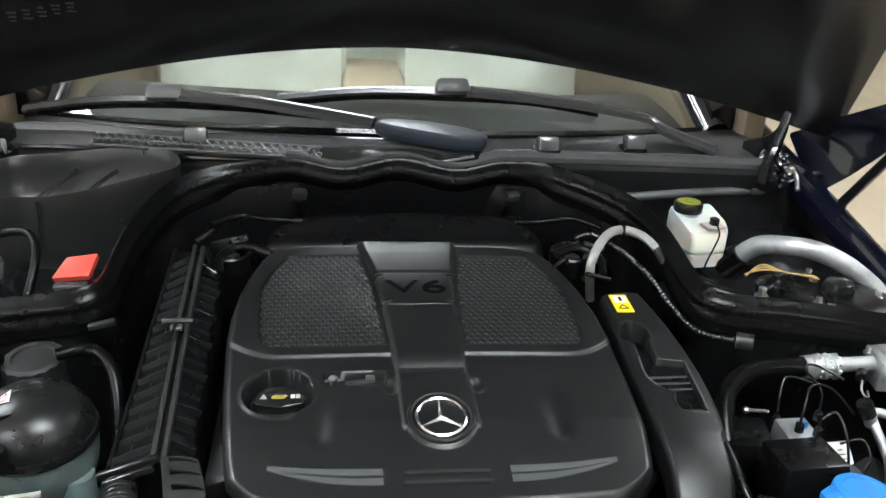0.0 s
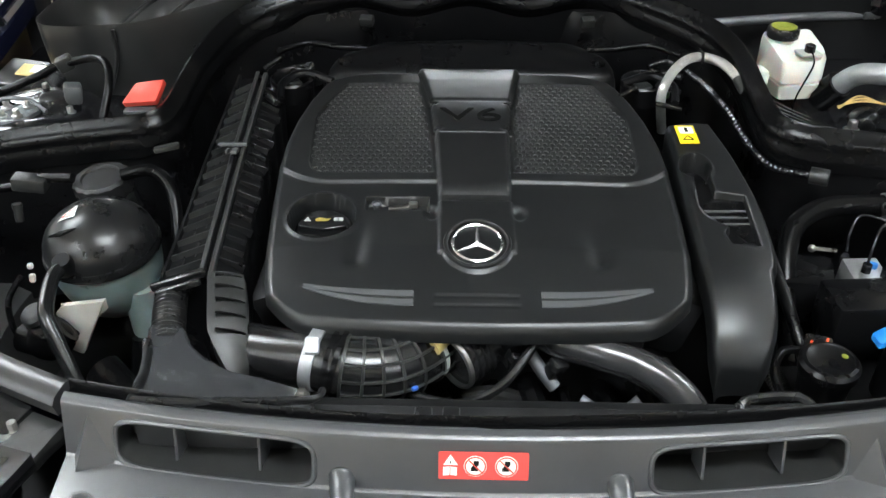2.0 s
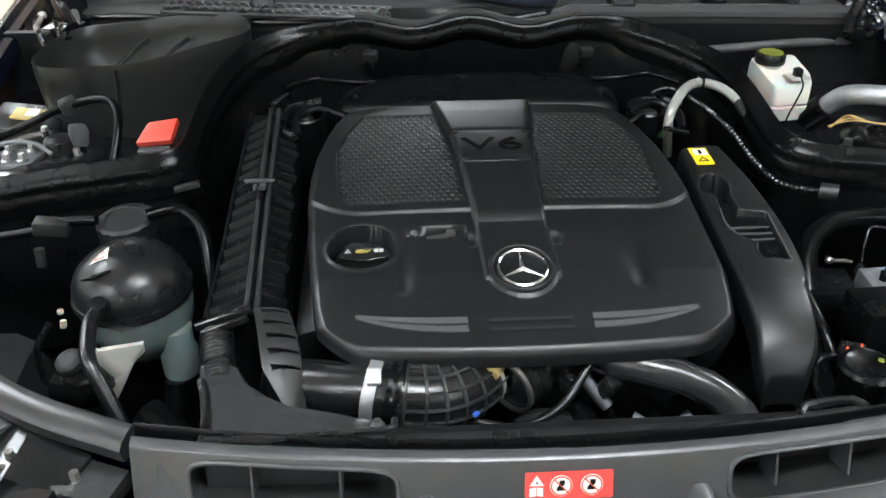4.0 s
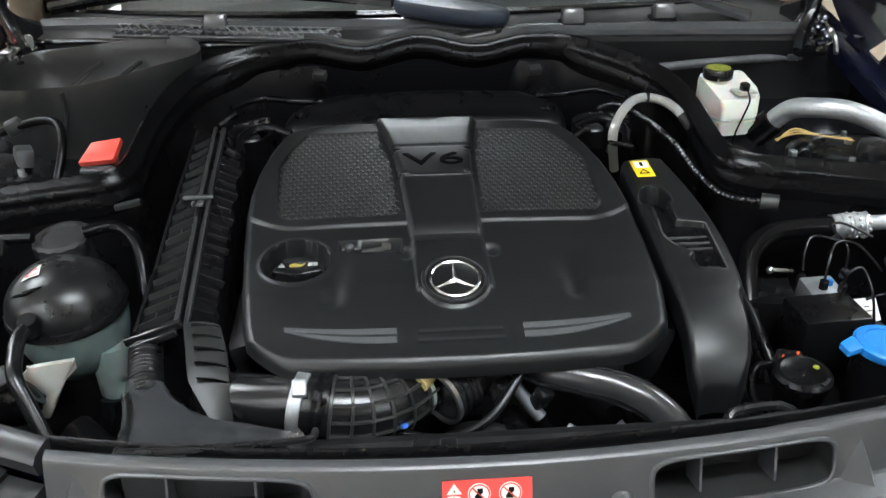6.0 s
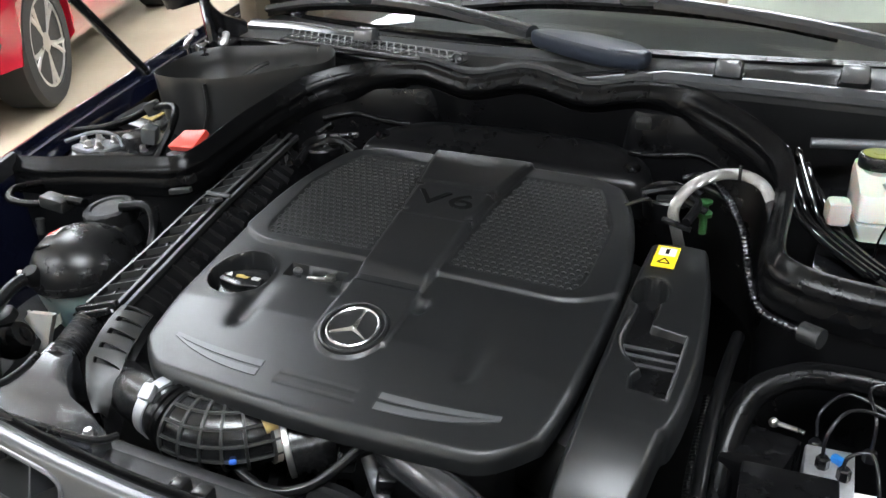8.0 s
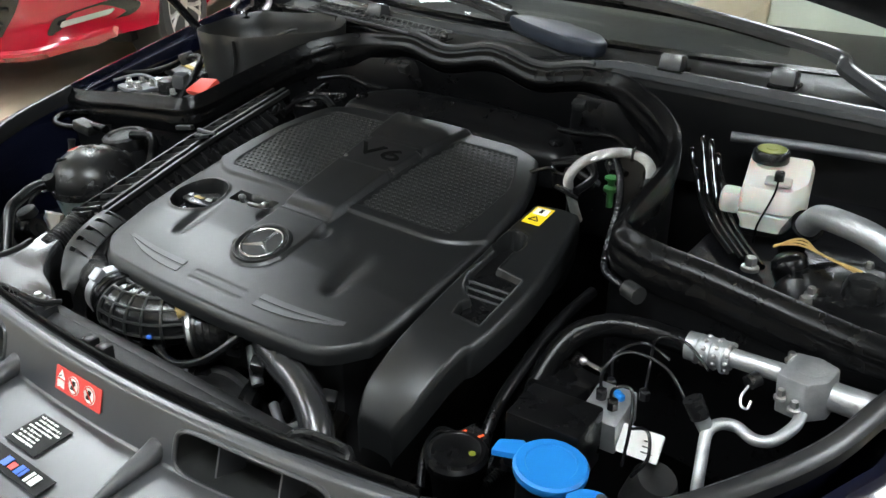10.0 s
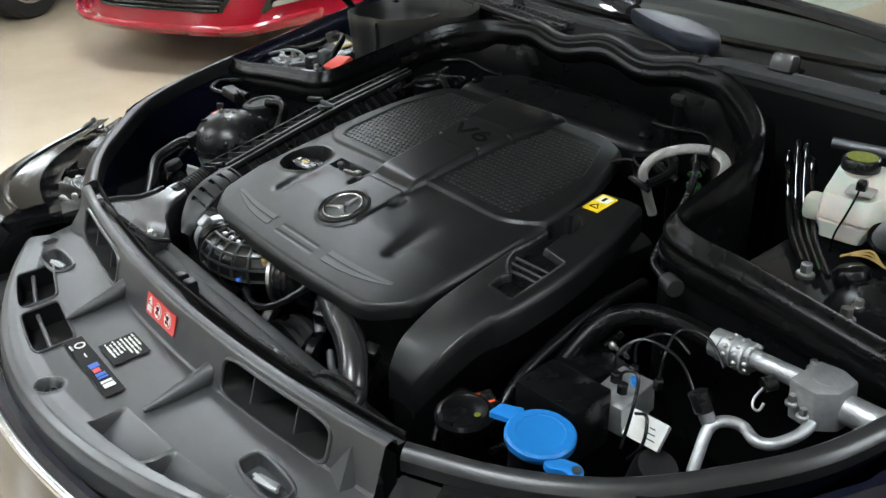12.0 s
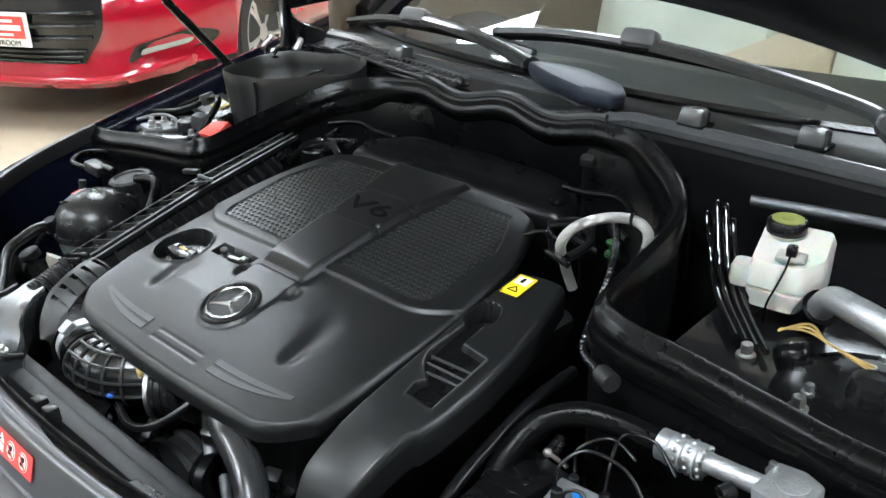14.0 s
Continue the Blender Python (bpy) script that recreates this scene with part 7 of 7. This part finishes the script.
for x, y, z in ((0.555, 0.045, 0.782), (0.577, 0.032, 0.783), (0.60, 0.074, 0.783), (0.545, 0.094, 0.765)):
    bm = B()
    lathe(bm, [(0.0075, 0.0), (0.0075, 0.012), (0.0055, 0.014)], 6, Matrix.Translation((x, y, z)))
    part("union_nut", bm, M_gloss, abs_unit, "black union nut")
bm = B()
box(bm, (0.571, 0.064, 0.781), (0.017, 0.009, 0.010), (0, 0, -30), 0.003)
part("blue_plug", bm, M_blue, abs_unit, "blue plug")
bm = B()
tube(bm, [(0.50, 0.105, 0.782), (0.532, 0.098, 0.783)], 0.003, 8, 1)
ball(bm, (0.498, 0.105, 0.782), (0.006, 0.006, 0.006), 12, 8)
part("stud", bm, M_steel, abs_unit, "bright stud")

# ---- washer filler ----
wash = thing("washer_filler", "bright blue hinged washer fluid cap", "washer cap", (0.575, -0.105, 0.74))
tilt = pose(0.572, -0.108, 0.785, 2, 3, 22)
bm = B()
lathe(bm, [(0.040, -0.010), (0.043, -0.006), (0.043, 0.002), (0.040, 0.005), (0.030, 0.0058), (0.029, 0.0045), (0.0, 0.005)], 56, tilt)
lid = part("lid", bm, M_blue, wash, "round blue plastic lid")
bm = B()
prism(bm, rounded([(-0.070, 0.002), (-0.064, 0.024), (-0.034, 0.030), (-0.032, 0.004)], 0.004, 3), -0.004, 0.004, tilt, 0.001)
part("tab", bm, M_blue, lid, "lifting tab")
bm = B()
prism(bm, rounded([(0.020, -0.042), (0.038, -0.026), (0.062, -0.026), (0.070, -0.038), (0.062, -0.050), (0.044, -0.044), (0.030, -0.050)], 0.006, 3), -0.006, 0.003, tilt, 0.001)
part("hinge_strap", bm, M_blue, lid, "hinge strap")
bm = B()
lathe(bm, [(0.005, 0.0), (0.006, 0.006), (0.0, 0.007)], 12, tilt @ Matrix.Translation((0.060, -0.038, 0.0)))
part("pin", bm, M_stripe, lid)
bm = B()
lathe(bm, [(0.036, -0.10), (0.037, -0.03), (0.040, -0.010), (0.040, 0.0)], 40, tilt)
part("neck", bm, M_shield, wash, "black filler neck")

# ---- round black cap with a yellow dot ----
rc = thing("power_steering_cap", "round black reservoir cap with a yellow dot", "reservoir cap", (0.455, -0.115, 0.70))
tilt = pose(0.454, -0.125, 0.753, 3, 0, 0)
bm = B()
lathe(bm, [(0.030, -0.07), (0.034, -0.016), (0.038, -0.010), (0.039, 0.003), (0.035, 0.008), (0.030, 0.009), (0.028, 0.0075), (0.0, 0.008)], 48, tilt)
lid = part("cap", bm, M_shield, rc)
bm = B()
lathe(bm, [(0.0042, 0.0), (0.0042, 0.0012), (0.0, 0.0014)], 14, tilt @ Matrix.Translation((0.0195, 0.005, 0.0085)))
part("yellow_dot", bm, M_lime, lid, "yellow dot", smooth=0)
plug = thing("sensor_plug", "black sensor plug with orange locking tabs", "sensor plug", (0.452, -0.088, 0.73))
bm = B()
box(bm, (0.452, -0.086, 0.750), (0.034, 0.026, 0.020), (8, 0, -20), 0.003)
part("housing", bm, M_plastic, plug)
for x, y in ((0.440, -0.0915), (0.4625, -0.087)):
    bm = B()
    box(bm, (x, y, 0.7605), (0.0034, 0.010, 0.0036), (8, 0, -28), 0.001)
    box(bm, (x + 0.003, y - 0.005, 0.7595), (0.007, 0.003, 0.003), (8, 0, -10), 0.001)
    part("lock_tab", bm, M_orange, plug, "orange lock tab")
bm = B()
tube(bm, [(0.43, -0.088, 0.745), (0.405, -0.092, 0.745), (0.395, -0.11, 0.72), (0.41, -0.14, 0.69)], 0.006, 10)
part("lead", bm, M_rubber, plug)


# ---- front panel over the radiator ----
def rear_line(x):
    return -0.300 + 0.21 * (x - 0.008) ** 2


def face_y(x, z):
    """The panel's upright face."""
    return rear_line(x) - 0.025 - 0.302 * (0.802 - z)


def shelf_z(x, y):
    front = -0.545 + 0.62 * (x - 0.008) ** 2
    rear = rear_line(x) - 0.046
    f = np.clip((rear - y) / (rear - front - 0.05), 0, 1)
    return 0.741 - 0.010 * f


def rim(bm, pts, r):
    """A closed bead along a line."""
    n = len(pts)
    loops = []
    for i, q in enumerate(pts):
        t = (pts[(i + 1) % n] - pts[i - 1]).normalized()
        a = t.cross(Vector((0, -0.5, 1))).normalized()
        b = t.cross(a)
        loops.append([q + a * r * math.cos(k * math.pi / 4) + b * r * math.sin(k * math.pi / 4) for k in range(8)])
    rings(bm, loops + [loops[0]], True, False)
    bmesh.ops.remove_doubles(bm, verts=bm.verts[:], dist=1e-6)
    return bm


def front_panel():
    ob = thing("front_panel", "dark grey plastic panel over the radiator with air openings", "radiator panel", (0.01, -0.40, 0.70))
    # profile from the rear edge to the front lip: setback from the rear line, height
    prof = [(0.006, 0.785), (0.006, 0.798), (-0.006, 0.798), (-0.008, 0.807), (-0.011, 0.8085), (-0.019, 0.8075), (-0.0235, 0.805), (-0.025, 0.802), (-0.0425, 0.744), (-0.046, 0.741)]
    nx, ns = 401, 220
    xs = np.linspace(-0.476, 0.492, nx)
    X = np.zeros((ns, nx))
    Y = np.zeros((ns, nx))
    Z = np.zeros((ns, nx))
    for j, x in enumerate(xs):
        rear = rear_line(x)
        front = -0.545 + 0.62 * (x - 0.008) ** 2
        pts = [(rear + a, z) for a, z in prof]
        pts += [(front + 0.050, 0.731), (front + 0.030, 0.735), (front + 0.016, 0.736), (front + 0.006, 0.730), (front, 0.715), (front - 0.004, 0.690)]
        pts = np.array(pts)
        d = np.r_[0, np.cumsum([0.3, 0.3, 0.3, 0.2, 0.3, 0.2, 0.2, 3.0, 0.3, 5.0, 0.6, 0.5, 0.4, 0.6, 0.8])]
        t = np.linspace(0, d[-1], ns)
        X[:, j] = x
        Y[:, j] = np.interp(t, d, pts[:, 0])
        Z[:, j] = np.interp(t, d, pts[:, 1])
    # latch hollows and screw wells on the shelf
    flat = Z < 0.7425
    for cx, cy in ((-0.352, -0.376), (0.376, -0.370)):
        q = ((X - cx) / 0.046) ** 4 + ((Y - cy) / 0.018) ** 4
        Z = np.where(flat, Z - 0.018 * (1 - smoothstep(0.7, 1.0, q)), Z)
    for cx, cy, r in ((0.015, -0.508, 0.018), (-0.44, -0.36, 0.012), (0.46, -0.35, 0.012)):
        q = np.hypot(X - cx, Y - cy) / r
        Z = np.where(flat, Z - 0.012 * (1 - smoothstep(0.8, 1.0, q)) + 0.002 * np.exp(-((q - 1.15) / 0.1) ** 2), Z)
    for xa, xb in ((0.130, 0.250), (0.258, 0.372)):
        back, fore = -0.448 + 0.27 * X * X, -0.505 + 0.5 * X * X
        inside = smoothstep(xa, xa + 0.004, X) * (1 - smoothstep(xb - 0.004, xb, X)) * smoothstep(fore, fore + 0.003, Y)
        Z = np.where(flat, Z - 0.034 * inside * np.clip((back - Y) / (back - fore), 0, 1), Z)
    hole = np.zeros(X.shape, bool)
    OPEN = ((-0.412, -0.180), (0.190, 0.412))
    for xa, xb in OPEN:
        cx, hx = (xa + xb) / 2, (xb - xa) / 2
        q = (np.abs(X - cx) / hx) ** 7 + (np.abs(Z - 0.7675) / 0.0300) ** 4
        hole |= (q < 1.0) & (Z > 0.7412) & (Z < 0.8) & (Y > rear_line(X) - 0.047)
    SLOT = ((-0.350, -0.228), (-0.212, -0.080))
    for xa, xb in SLOT:
        cx, hx = (xa + xb) / 2, (xb - xa) / 2
        q = (np.abs(X - cx) / hx) ** 8 + (np.abs(Y + 0.470 - 0.45 * X * X) / 0.032) ** 8
        hole |= (q < 1.0) & flat
    bm = B()
    v = [[bm.verts.new((X[i, j], Y[i, j], Z[i, j])) for j in range(nx)] for i in range(ns)]
    for i in range(ns - 1):
        for j in range(nx - 1):
            if not (hole[i, j] and hole[i + 1, j] and hole[i, j + 1] and hole[i + 1, j + 1]):
                bm.faces.new((v[i][j], v[i][j + 1], v[i + 1][j + 1], v[i + 1][j]))
    bmesh.ops.delete(bm, geom=[q for q in bm.verts if not q.link_faces], context="VERTS")
    panel = part("panel", bm, M_tray, ob, "dark grey moulded panel", smooth=50)
    for xa, xb in OPEN:
        cx, hx = (xa + xb) / 2, (xb - xa) / 2
        line = []
        for k in range(72):
            a = 2 * math.pi * k / 72
            c, n = math.cos(a), math.sin(a)
            x = cx + hx * math.copysign(abs(c) ** (2 / 7), c)
            z = 0.7675 + 0.0290 * math.copysign(abs(n) ** 0.5, n)
            line.append(Vector((x, face_y(x, z), z)))
        bm = B()
        rim(bm, line, 0.0032)
        part("opening_rim", bm, M_tray, panel, "rounded rim of the air opening")
        # throat and end are darker than the panel: shade put into their colour
        bm = B()
        loops = [[Vector((q.x + (cx - q.x) * f, q.y + d, 0.7675 + (q.z - 0.7675) * g - h)) for q in line] for d, f, g, h in ((0.0, 0.0, 1.0, 0.0), (0.030, 0.02, 0.97, 0.003), (0.062, 0.05, 0.9, 0.006))]
        rings(bm, loops, True, False)
        part("opening_throat", bm, M_duct, panel, "throat of the air opening, coloured darker for shade")
        bm = B()
        bm.faces.new([bm.verts.new(q) for q in loops[-1]])
        part("opening_shade", bm, M_cavity, panel, smooth=0)
        for x in ((-0.342, -0.244) if cx < 0 else (0.250, 0.341)):
            bm = B()
            box(bm, (x, rear_line(x) - 0.004, 0.767), (0.0034, 0.046, 0.054), (-17, 0, 0), 0.001)
            part("divider", bm, M_tray, panel, smooth=0)
        # facet that braces the opening's outer end
        s = math.copysign(1, cx)
        o = max(abs(xa), abs(xb))
        bm = B()
        a, b, c, d = (bm.verts.new(q) for q in ((s * (o + 0.030), rear_line(o + 0.03) - 0.022, 0.798), (s * (o + 0.003), face_y(o, 0.745) + 0.001, 0.741), (s * (o + 0.045), face_y(o, 0.741) - 0.010, 0.739), (s * (o + 0.066), rear_line(o) - 0.004, 0.739)))
        for q in ((a, b, c), (a, c, d), (a, d, b), (b, d, c)):
            bm.faces.new(q)
        part("gusset", bm, M_tray, panel, "triangular brace", smooth=0)
    for xa, xb in SLOT:
        cx, hx = (xa + xb) / 2, (xb - xa) / 2
        line = []
        for k in range(64):
            a = 2 * math.pi * k / 64
            c, n = math.cos(a), math.sin(a)
            x = cx + hx * math.copysign(abs(c) ** 0.25, c)
            y = -0.470 + 0.45 * x * x + 0.032 * math.copysign(abs(n) ** 0.25, n)
            line.append(Vector((x, y, float(shelf_z(x, y)) + 0.001)))
        bm = B()
        rim(bm, line, 0.0024)
        part("slot_rim", bm, M_tray, panel, "rounded rim of a front slot")
        # near-black throat carries the slot's shade in its colour
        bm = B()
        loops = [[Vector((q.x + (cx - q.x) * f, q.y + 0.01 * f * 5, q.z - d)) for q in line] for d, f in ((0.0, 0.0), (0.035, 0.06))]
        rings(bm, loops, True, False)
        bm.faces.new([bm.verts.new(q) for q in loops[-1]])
        part("slot_throat", bm, M_cavity, panel, "throat of a front slot, coloured near black for shade", smooth=30)
        bm = B()
        tube(bm, [(xa, -0.476 + 0.45 * xa * xa, 0.720), (xb, -0.476 + 0.45 * xb * xb, 0.720)], 0.0035, 10, 1)
        part("slot_bar", bm, M_tray, panel, "round bar across the slot")
    for cx, cy in ((-0.352, -0.376), (0.376, -0.370)):
        line = []
        for k in range(48):
            a = 2 * math.pi * k / 48
            c, n = math.cos(a), math.sin(a)
            x, y = cx + 0.047 * math.copysign(abs(c) ** 0.5, c), cy + 0.019 * math.copysign(abs(n) ** 0.5, n)
            line.append(Vector((x, y, float(shelf_z(x, y)) + 0.001)))
        bm = B()
        rim(bm, line, 0.0030)
        part("latch_rim", bm, M_tray, panel, "raised rim of the latch hollow")
    for cx, tx in ((-0.150, -0.137), (0.157, 0.163)):
        bm = B()
        tube(bm, [(cx, -0.330, 0.752), (cx + (tx - cx) * 0.5, -0.382, 0.745), (tx, -0.432, 0.739)], [0.0155, 0.010, 0.003], 20, 4)
        ball(bm, (cx, -0.332, 0.752), (0.0155, 0.008, 0.0155), 20, 12)
        part("rib", bm, M_tray, panel, "tapering half-cone rib")
    bm = B()
    sweep(bm, [(-0.0035, -0.020), (-0.0035, 0.004), (-0.001, 0.007), (0.002, 0.004), (0.003, -0.007), (0.012, -0.008), (0.012, -0.020)], [(x, -0.294 + 0.21 * (x - 0.008) ** 2, 0.805 + 0.0015 * math.sin(9 * x)) for x in np.linspace(-0.476, 0.492, 30)], 2)
    part("sealing_strip", bm, M_rubber, panel, "black rubber edge strip")
    for cx, cy in ((-0.352, -0.376), (0.376, -0.370)):
        bm = B()
        box(bm, (cx, cy, 0.727), (0.036, 0.014, 0.006), (0, 0, 15), 0.002)
        tube(bm, [(cx - 0.022, cy - 0.004, 0.727), (cx + 0.022, cy + 0.002, 0.728)], 0.0035, 8, 1)
        part("latch", bm, M_alu, panel, "bare metal latch hook")
    bm = B()
    lathe(bm, [(0.010, 0.0), (0.010, 0.004), (0.008, 0.006), (0.0, 0.006)], 18, Matrix.Translation((0.015, -0.508, 0.720)))
    box(bm, (0.015, -0.508, 0.727), (0.014, 0.003, 0.002))
    box(bm, (0.015, -0.508, 0.727), (0.003, 0.014, 0.002))
    part("push_rivet", bm, M_plastic, panel)
    # red warning label on the face
    m = pose(0.0065, -0.3334, 0.7770, 73.0, 0, 0)
    bm = B()
    prism(bm, rounded([(-0.049, -0.0165), (0.049, -0.0165), (0.049, 0.0165), (-0.049, 0.0165)], 0.002, 3), 0.0, 0.0014, m)
    lab = part("warning_label", bm, M_redlabel, panel, "red warning label with white pictograms", smooth=0)
    for cx in (-0.009, 0.025):
        bm = B()
        lathe(bm, [(0.0125, 0.0014), (0.0125, 0.0020), (0.0, 0.0020)], 28, m @ Matrix.Translation((cx, 0.0, 0)))
        part("pictogram_field", bm, M_paper, lab, smooth=0)
        bm = B()
        loops = [[m @ Vector((cx + r * math.cos(2 * math.pi * k / 28), r * math.sin(2 * math.pi * k / 28), 0.0024)) for k in range(28)] for r in (0.0102, 0.0118)]
        rings(bm, loops, True, False)
        tube(bm, [m @ Vector((cx - 0.007, 0.007, 0.0026)), m @ Vector((cx + 0.007, -0.007, 0.0026))], 0.0008, 5, 1)
        part("prohibition_ring", bm, M_red, lab, smooth=0)
        bm = B()
        prism(bm, [(cx - 0.005, -0.0055), (cx + 0.003, -0.0055), (cx + 0.003, -0.0025), (cx + 0.0005, -0.0015), (cx + 0.004, 0.002), (cx + 0.004, 0.0065), (cx - 0.002, 0.0065), (cx - 0.002, 0.0015), (cx - 0.005, -0.0025)], 0.0020, 0.0028, m)
        part("pictogram", bm, M_ink, lab, smooth=0)
    for corners in ([(-0.044, 0.001), (-0.028, 0.001), (-0.036, 0.0135)], [(-0.044, -0.012), (-0.037, -0.011), (-0.037, -0.001), (-0.044, -0.002)], [(-0.036, -0.011), (-0.029, -0.012), (-0.029, -0.002), (-0.036, -0.001)]):
        bm = B()
        prism(bm, corners, 0.0014, 0.002, m)
        part("pictogram_field", bm, M_paper, lab, smooth=0)
    bm = B()
    box(bm, m @ Vector((-0.036, 0.0055, 0.0026)), (0.0014, 0.001, 0.006), (73.0, 0, 0))
    part("pictogram", bm, M_ink, lab, smooth=0)
    # stickers on the shelf
    m = pose(0.012, -0.4445, 0.7375, 3.5, 0, 0.0)
    bm = B()
    box(bm, m @ Vector((0, 0, 0)), (0.172, 0.028, 0.0008), (3.5, 0, 0))
    st = part("oil_sticker", bm, M_ink, panel, "black oil sticker with coloured shapes", smooth=0)
    bm = B()
    hoop(bm, [(0.008, 0.0), (0.008, 0.0016), (0.006, 0.0016), (0.006, 0.0)], 20, m @ Matrix.Translation((-0.062, 0.003, 0)))
    part("white_ring", bm, M_paper, st, smooth=0)
    for x, w, h, y in ((-0.062, 0.014, 0.003, -0.010), (-0.030, 0.010, 0.002, 0.0), (0.063, 0.010, 0.016, 0.0), (0.052, 0.005, 0.016, 0.0)):
        bm = B()
        box(bm, m @ Vector((x, y, 0.0014)), (w, h, 0.001), (3.5, 0, 0))
        part("white_shape", bm, M_paper, st, smooth=0)
    bm = B()
    for x, w in ((0.004, 0.012), (0.031, 0.008), (0.040, 0.005)):
        box(bm, m @ Vector((x, 0.0, 0.0014)), (w, 0.014, 0.001), (3.5, 0, 0))
    part("blue_shape", bm, M_bluelogo, st, smooth=0)
    bm = B()
    box(bm, m @ Vector((0.018, -0.001, 0.0014)), (0.010, 0.010, 0.001), (3.5, 0, 0))
    part("red_shape", bm, M_redlabel, st, smooth=0)
    m = pose(0.004, -0.395, 0.7405, 3.5, 0, 0.0)
    bm = B()
    box(bm, m @ Vector((0, 0, 0)), (0.064, 0.054, 0.0014), (3.5, 0, 0))
    st = part("data_sticker", bm, M_ink, panel, "black data sticker with pale print", smooth=0)
    bm = B()
    rng = random.Random(4)
    for r in range(8):
        y = 0.022 - 0.0058 * r
        x = -0.029 + rng.uniform(0, 0.006)
        end = rng.uniform(0.004, 0.026)
        while x < end:
            w = rng.uniform(0.002, 0.009)
            box(bm, m @ Vector((x + w / 2, y, 0.0011)), (w, rng.choice((0.0018, 0.0026, 0.0034)), 0.0006), (3.5, 0, 0))
            x += w + rng.uniform(0.0008, 0.003)
    part("printed_bar", bm, M_paper, st, smooth=0, kind="stuff")


front_panel()
# bracket strip behind the panel
br = thing("radiator_bracket", "black plastic bracket strip behind the front panel", "bracket", (0.30, -0.25, 0.76))
bm = B()
box(bm, (0.24, -0.272, 0.785), (0.12, 0.030, 0.02), (0, 0, 6), 0.005)
part("shelf", bm, M_plastic, br)
bm = B()
tube(bm, [(0.30, -0.262, 0.786), (0.312, -0.236, 0.789), (0.375, -0.228, 0.789), (0.392, -0.252, 0.785)], 0.006, 8, 3)
part("loop", bm, M_plastic, br, "moulded plastic loop")
for x in (-0.03, -0.062):
    bm = B()
    box(bm, (x, -0.268, 0.780), (0.020, 0.018, 0.03), (0, 0, 0), 0.003)
    part("lug", bm, M_plastic, br)
rad = thing("radiator", "dark radiator and fan shroud", "radiator", (0.0, -0.235, 0.40))
bm = B()
box(bm, (0.0, -0.250, 0.575), (0.86, 0.025, 0.40), (0, 0, 0), 0.004)
part("core", bm, M_dull, rad)
bm = B()
box(bm, (0.0, -0.222, 0.575), (0.84, 0.028, 0.37), (0, 0, 0), 0.006)
part("fan_shroud", bm, M_cavity, rad, "black fan shroud")

# nose of the car below the panel
bm = B()
xs = np.linspace(-1.04, 1.04, 60)[None, :]
prof = [(0.012, 0.700), (0.0, 0.706), (-0.016, 0.700), (-0.030, 0.66), (-0.050, 0.60), (-0.060, 0.45), (-0.06, 0.25), (-0.03, 0.10), (0.05, 0.02)]
Yb = -0.560 + 0.40 * xs ** 2 + 0.20 * np.maximum(0, np.abs(xs) - 0.6) ** 2
A = np.array(prof)
slab(bm, xs + 0 * A[:, :1], Yb + A[:, :1], A[:, 1:] + 0 * xs, 0.01)
part("front_bumper", bm, M_navy, car, "glossy dark bumper and nose")
bm = B()
tube(bm, [(x, -0.577 + 0.40 * x * x, 0.704) for x in np.linspace(-0.46, 0.46, 16)], 0.007, 10, 3)
part("chrome_strip", bm, M_chrome, car, "chrome strip above the grille")
bm = B()
box(bm, (0.0, -0.46, 0.50), (0.9, 0.04, 0.36))
part("grille_backing", bm, M_cavity, car, smooth=0)
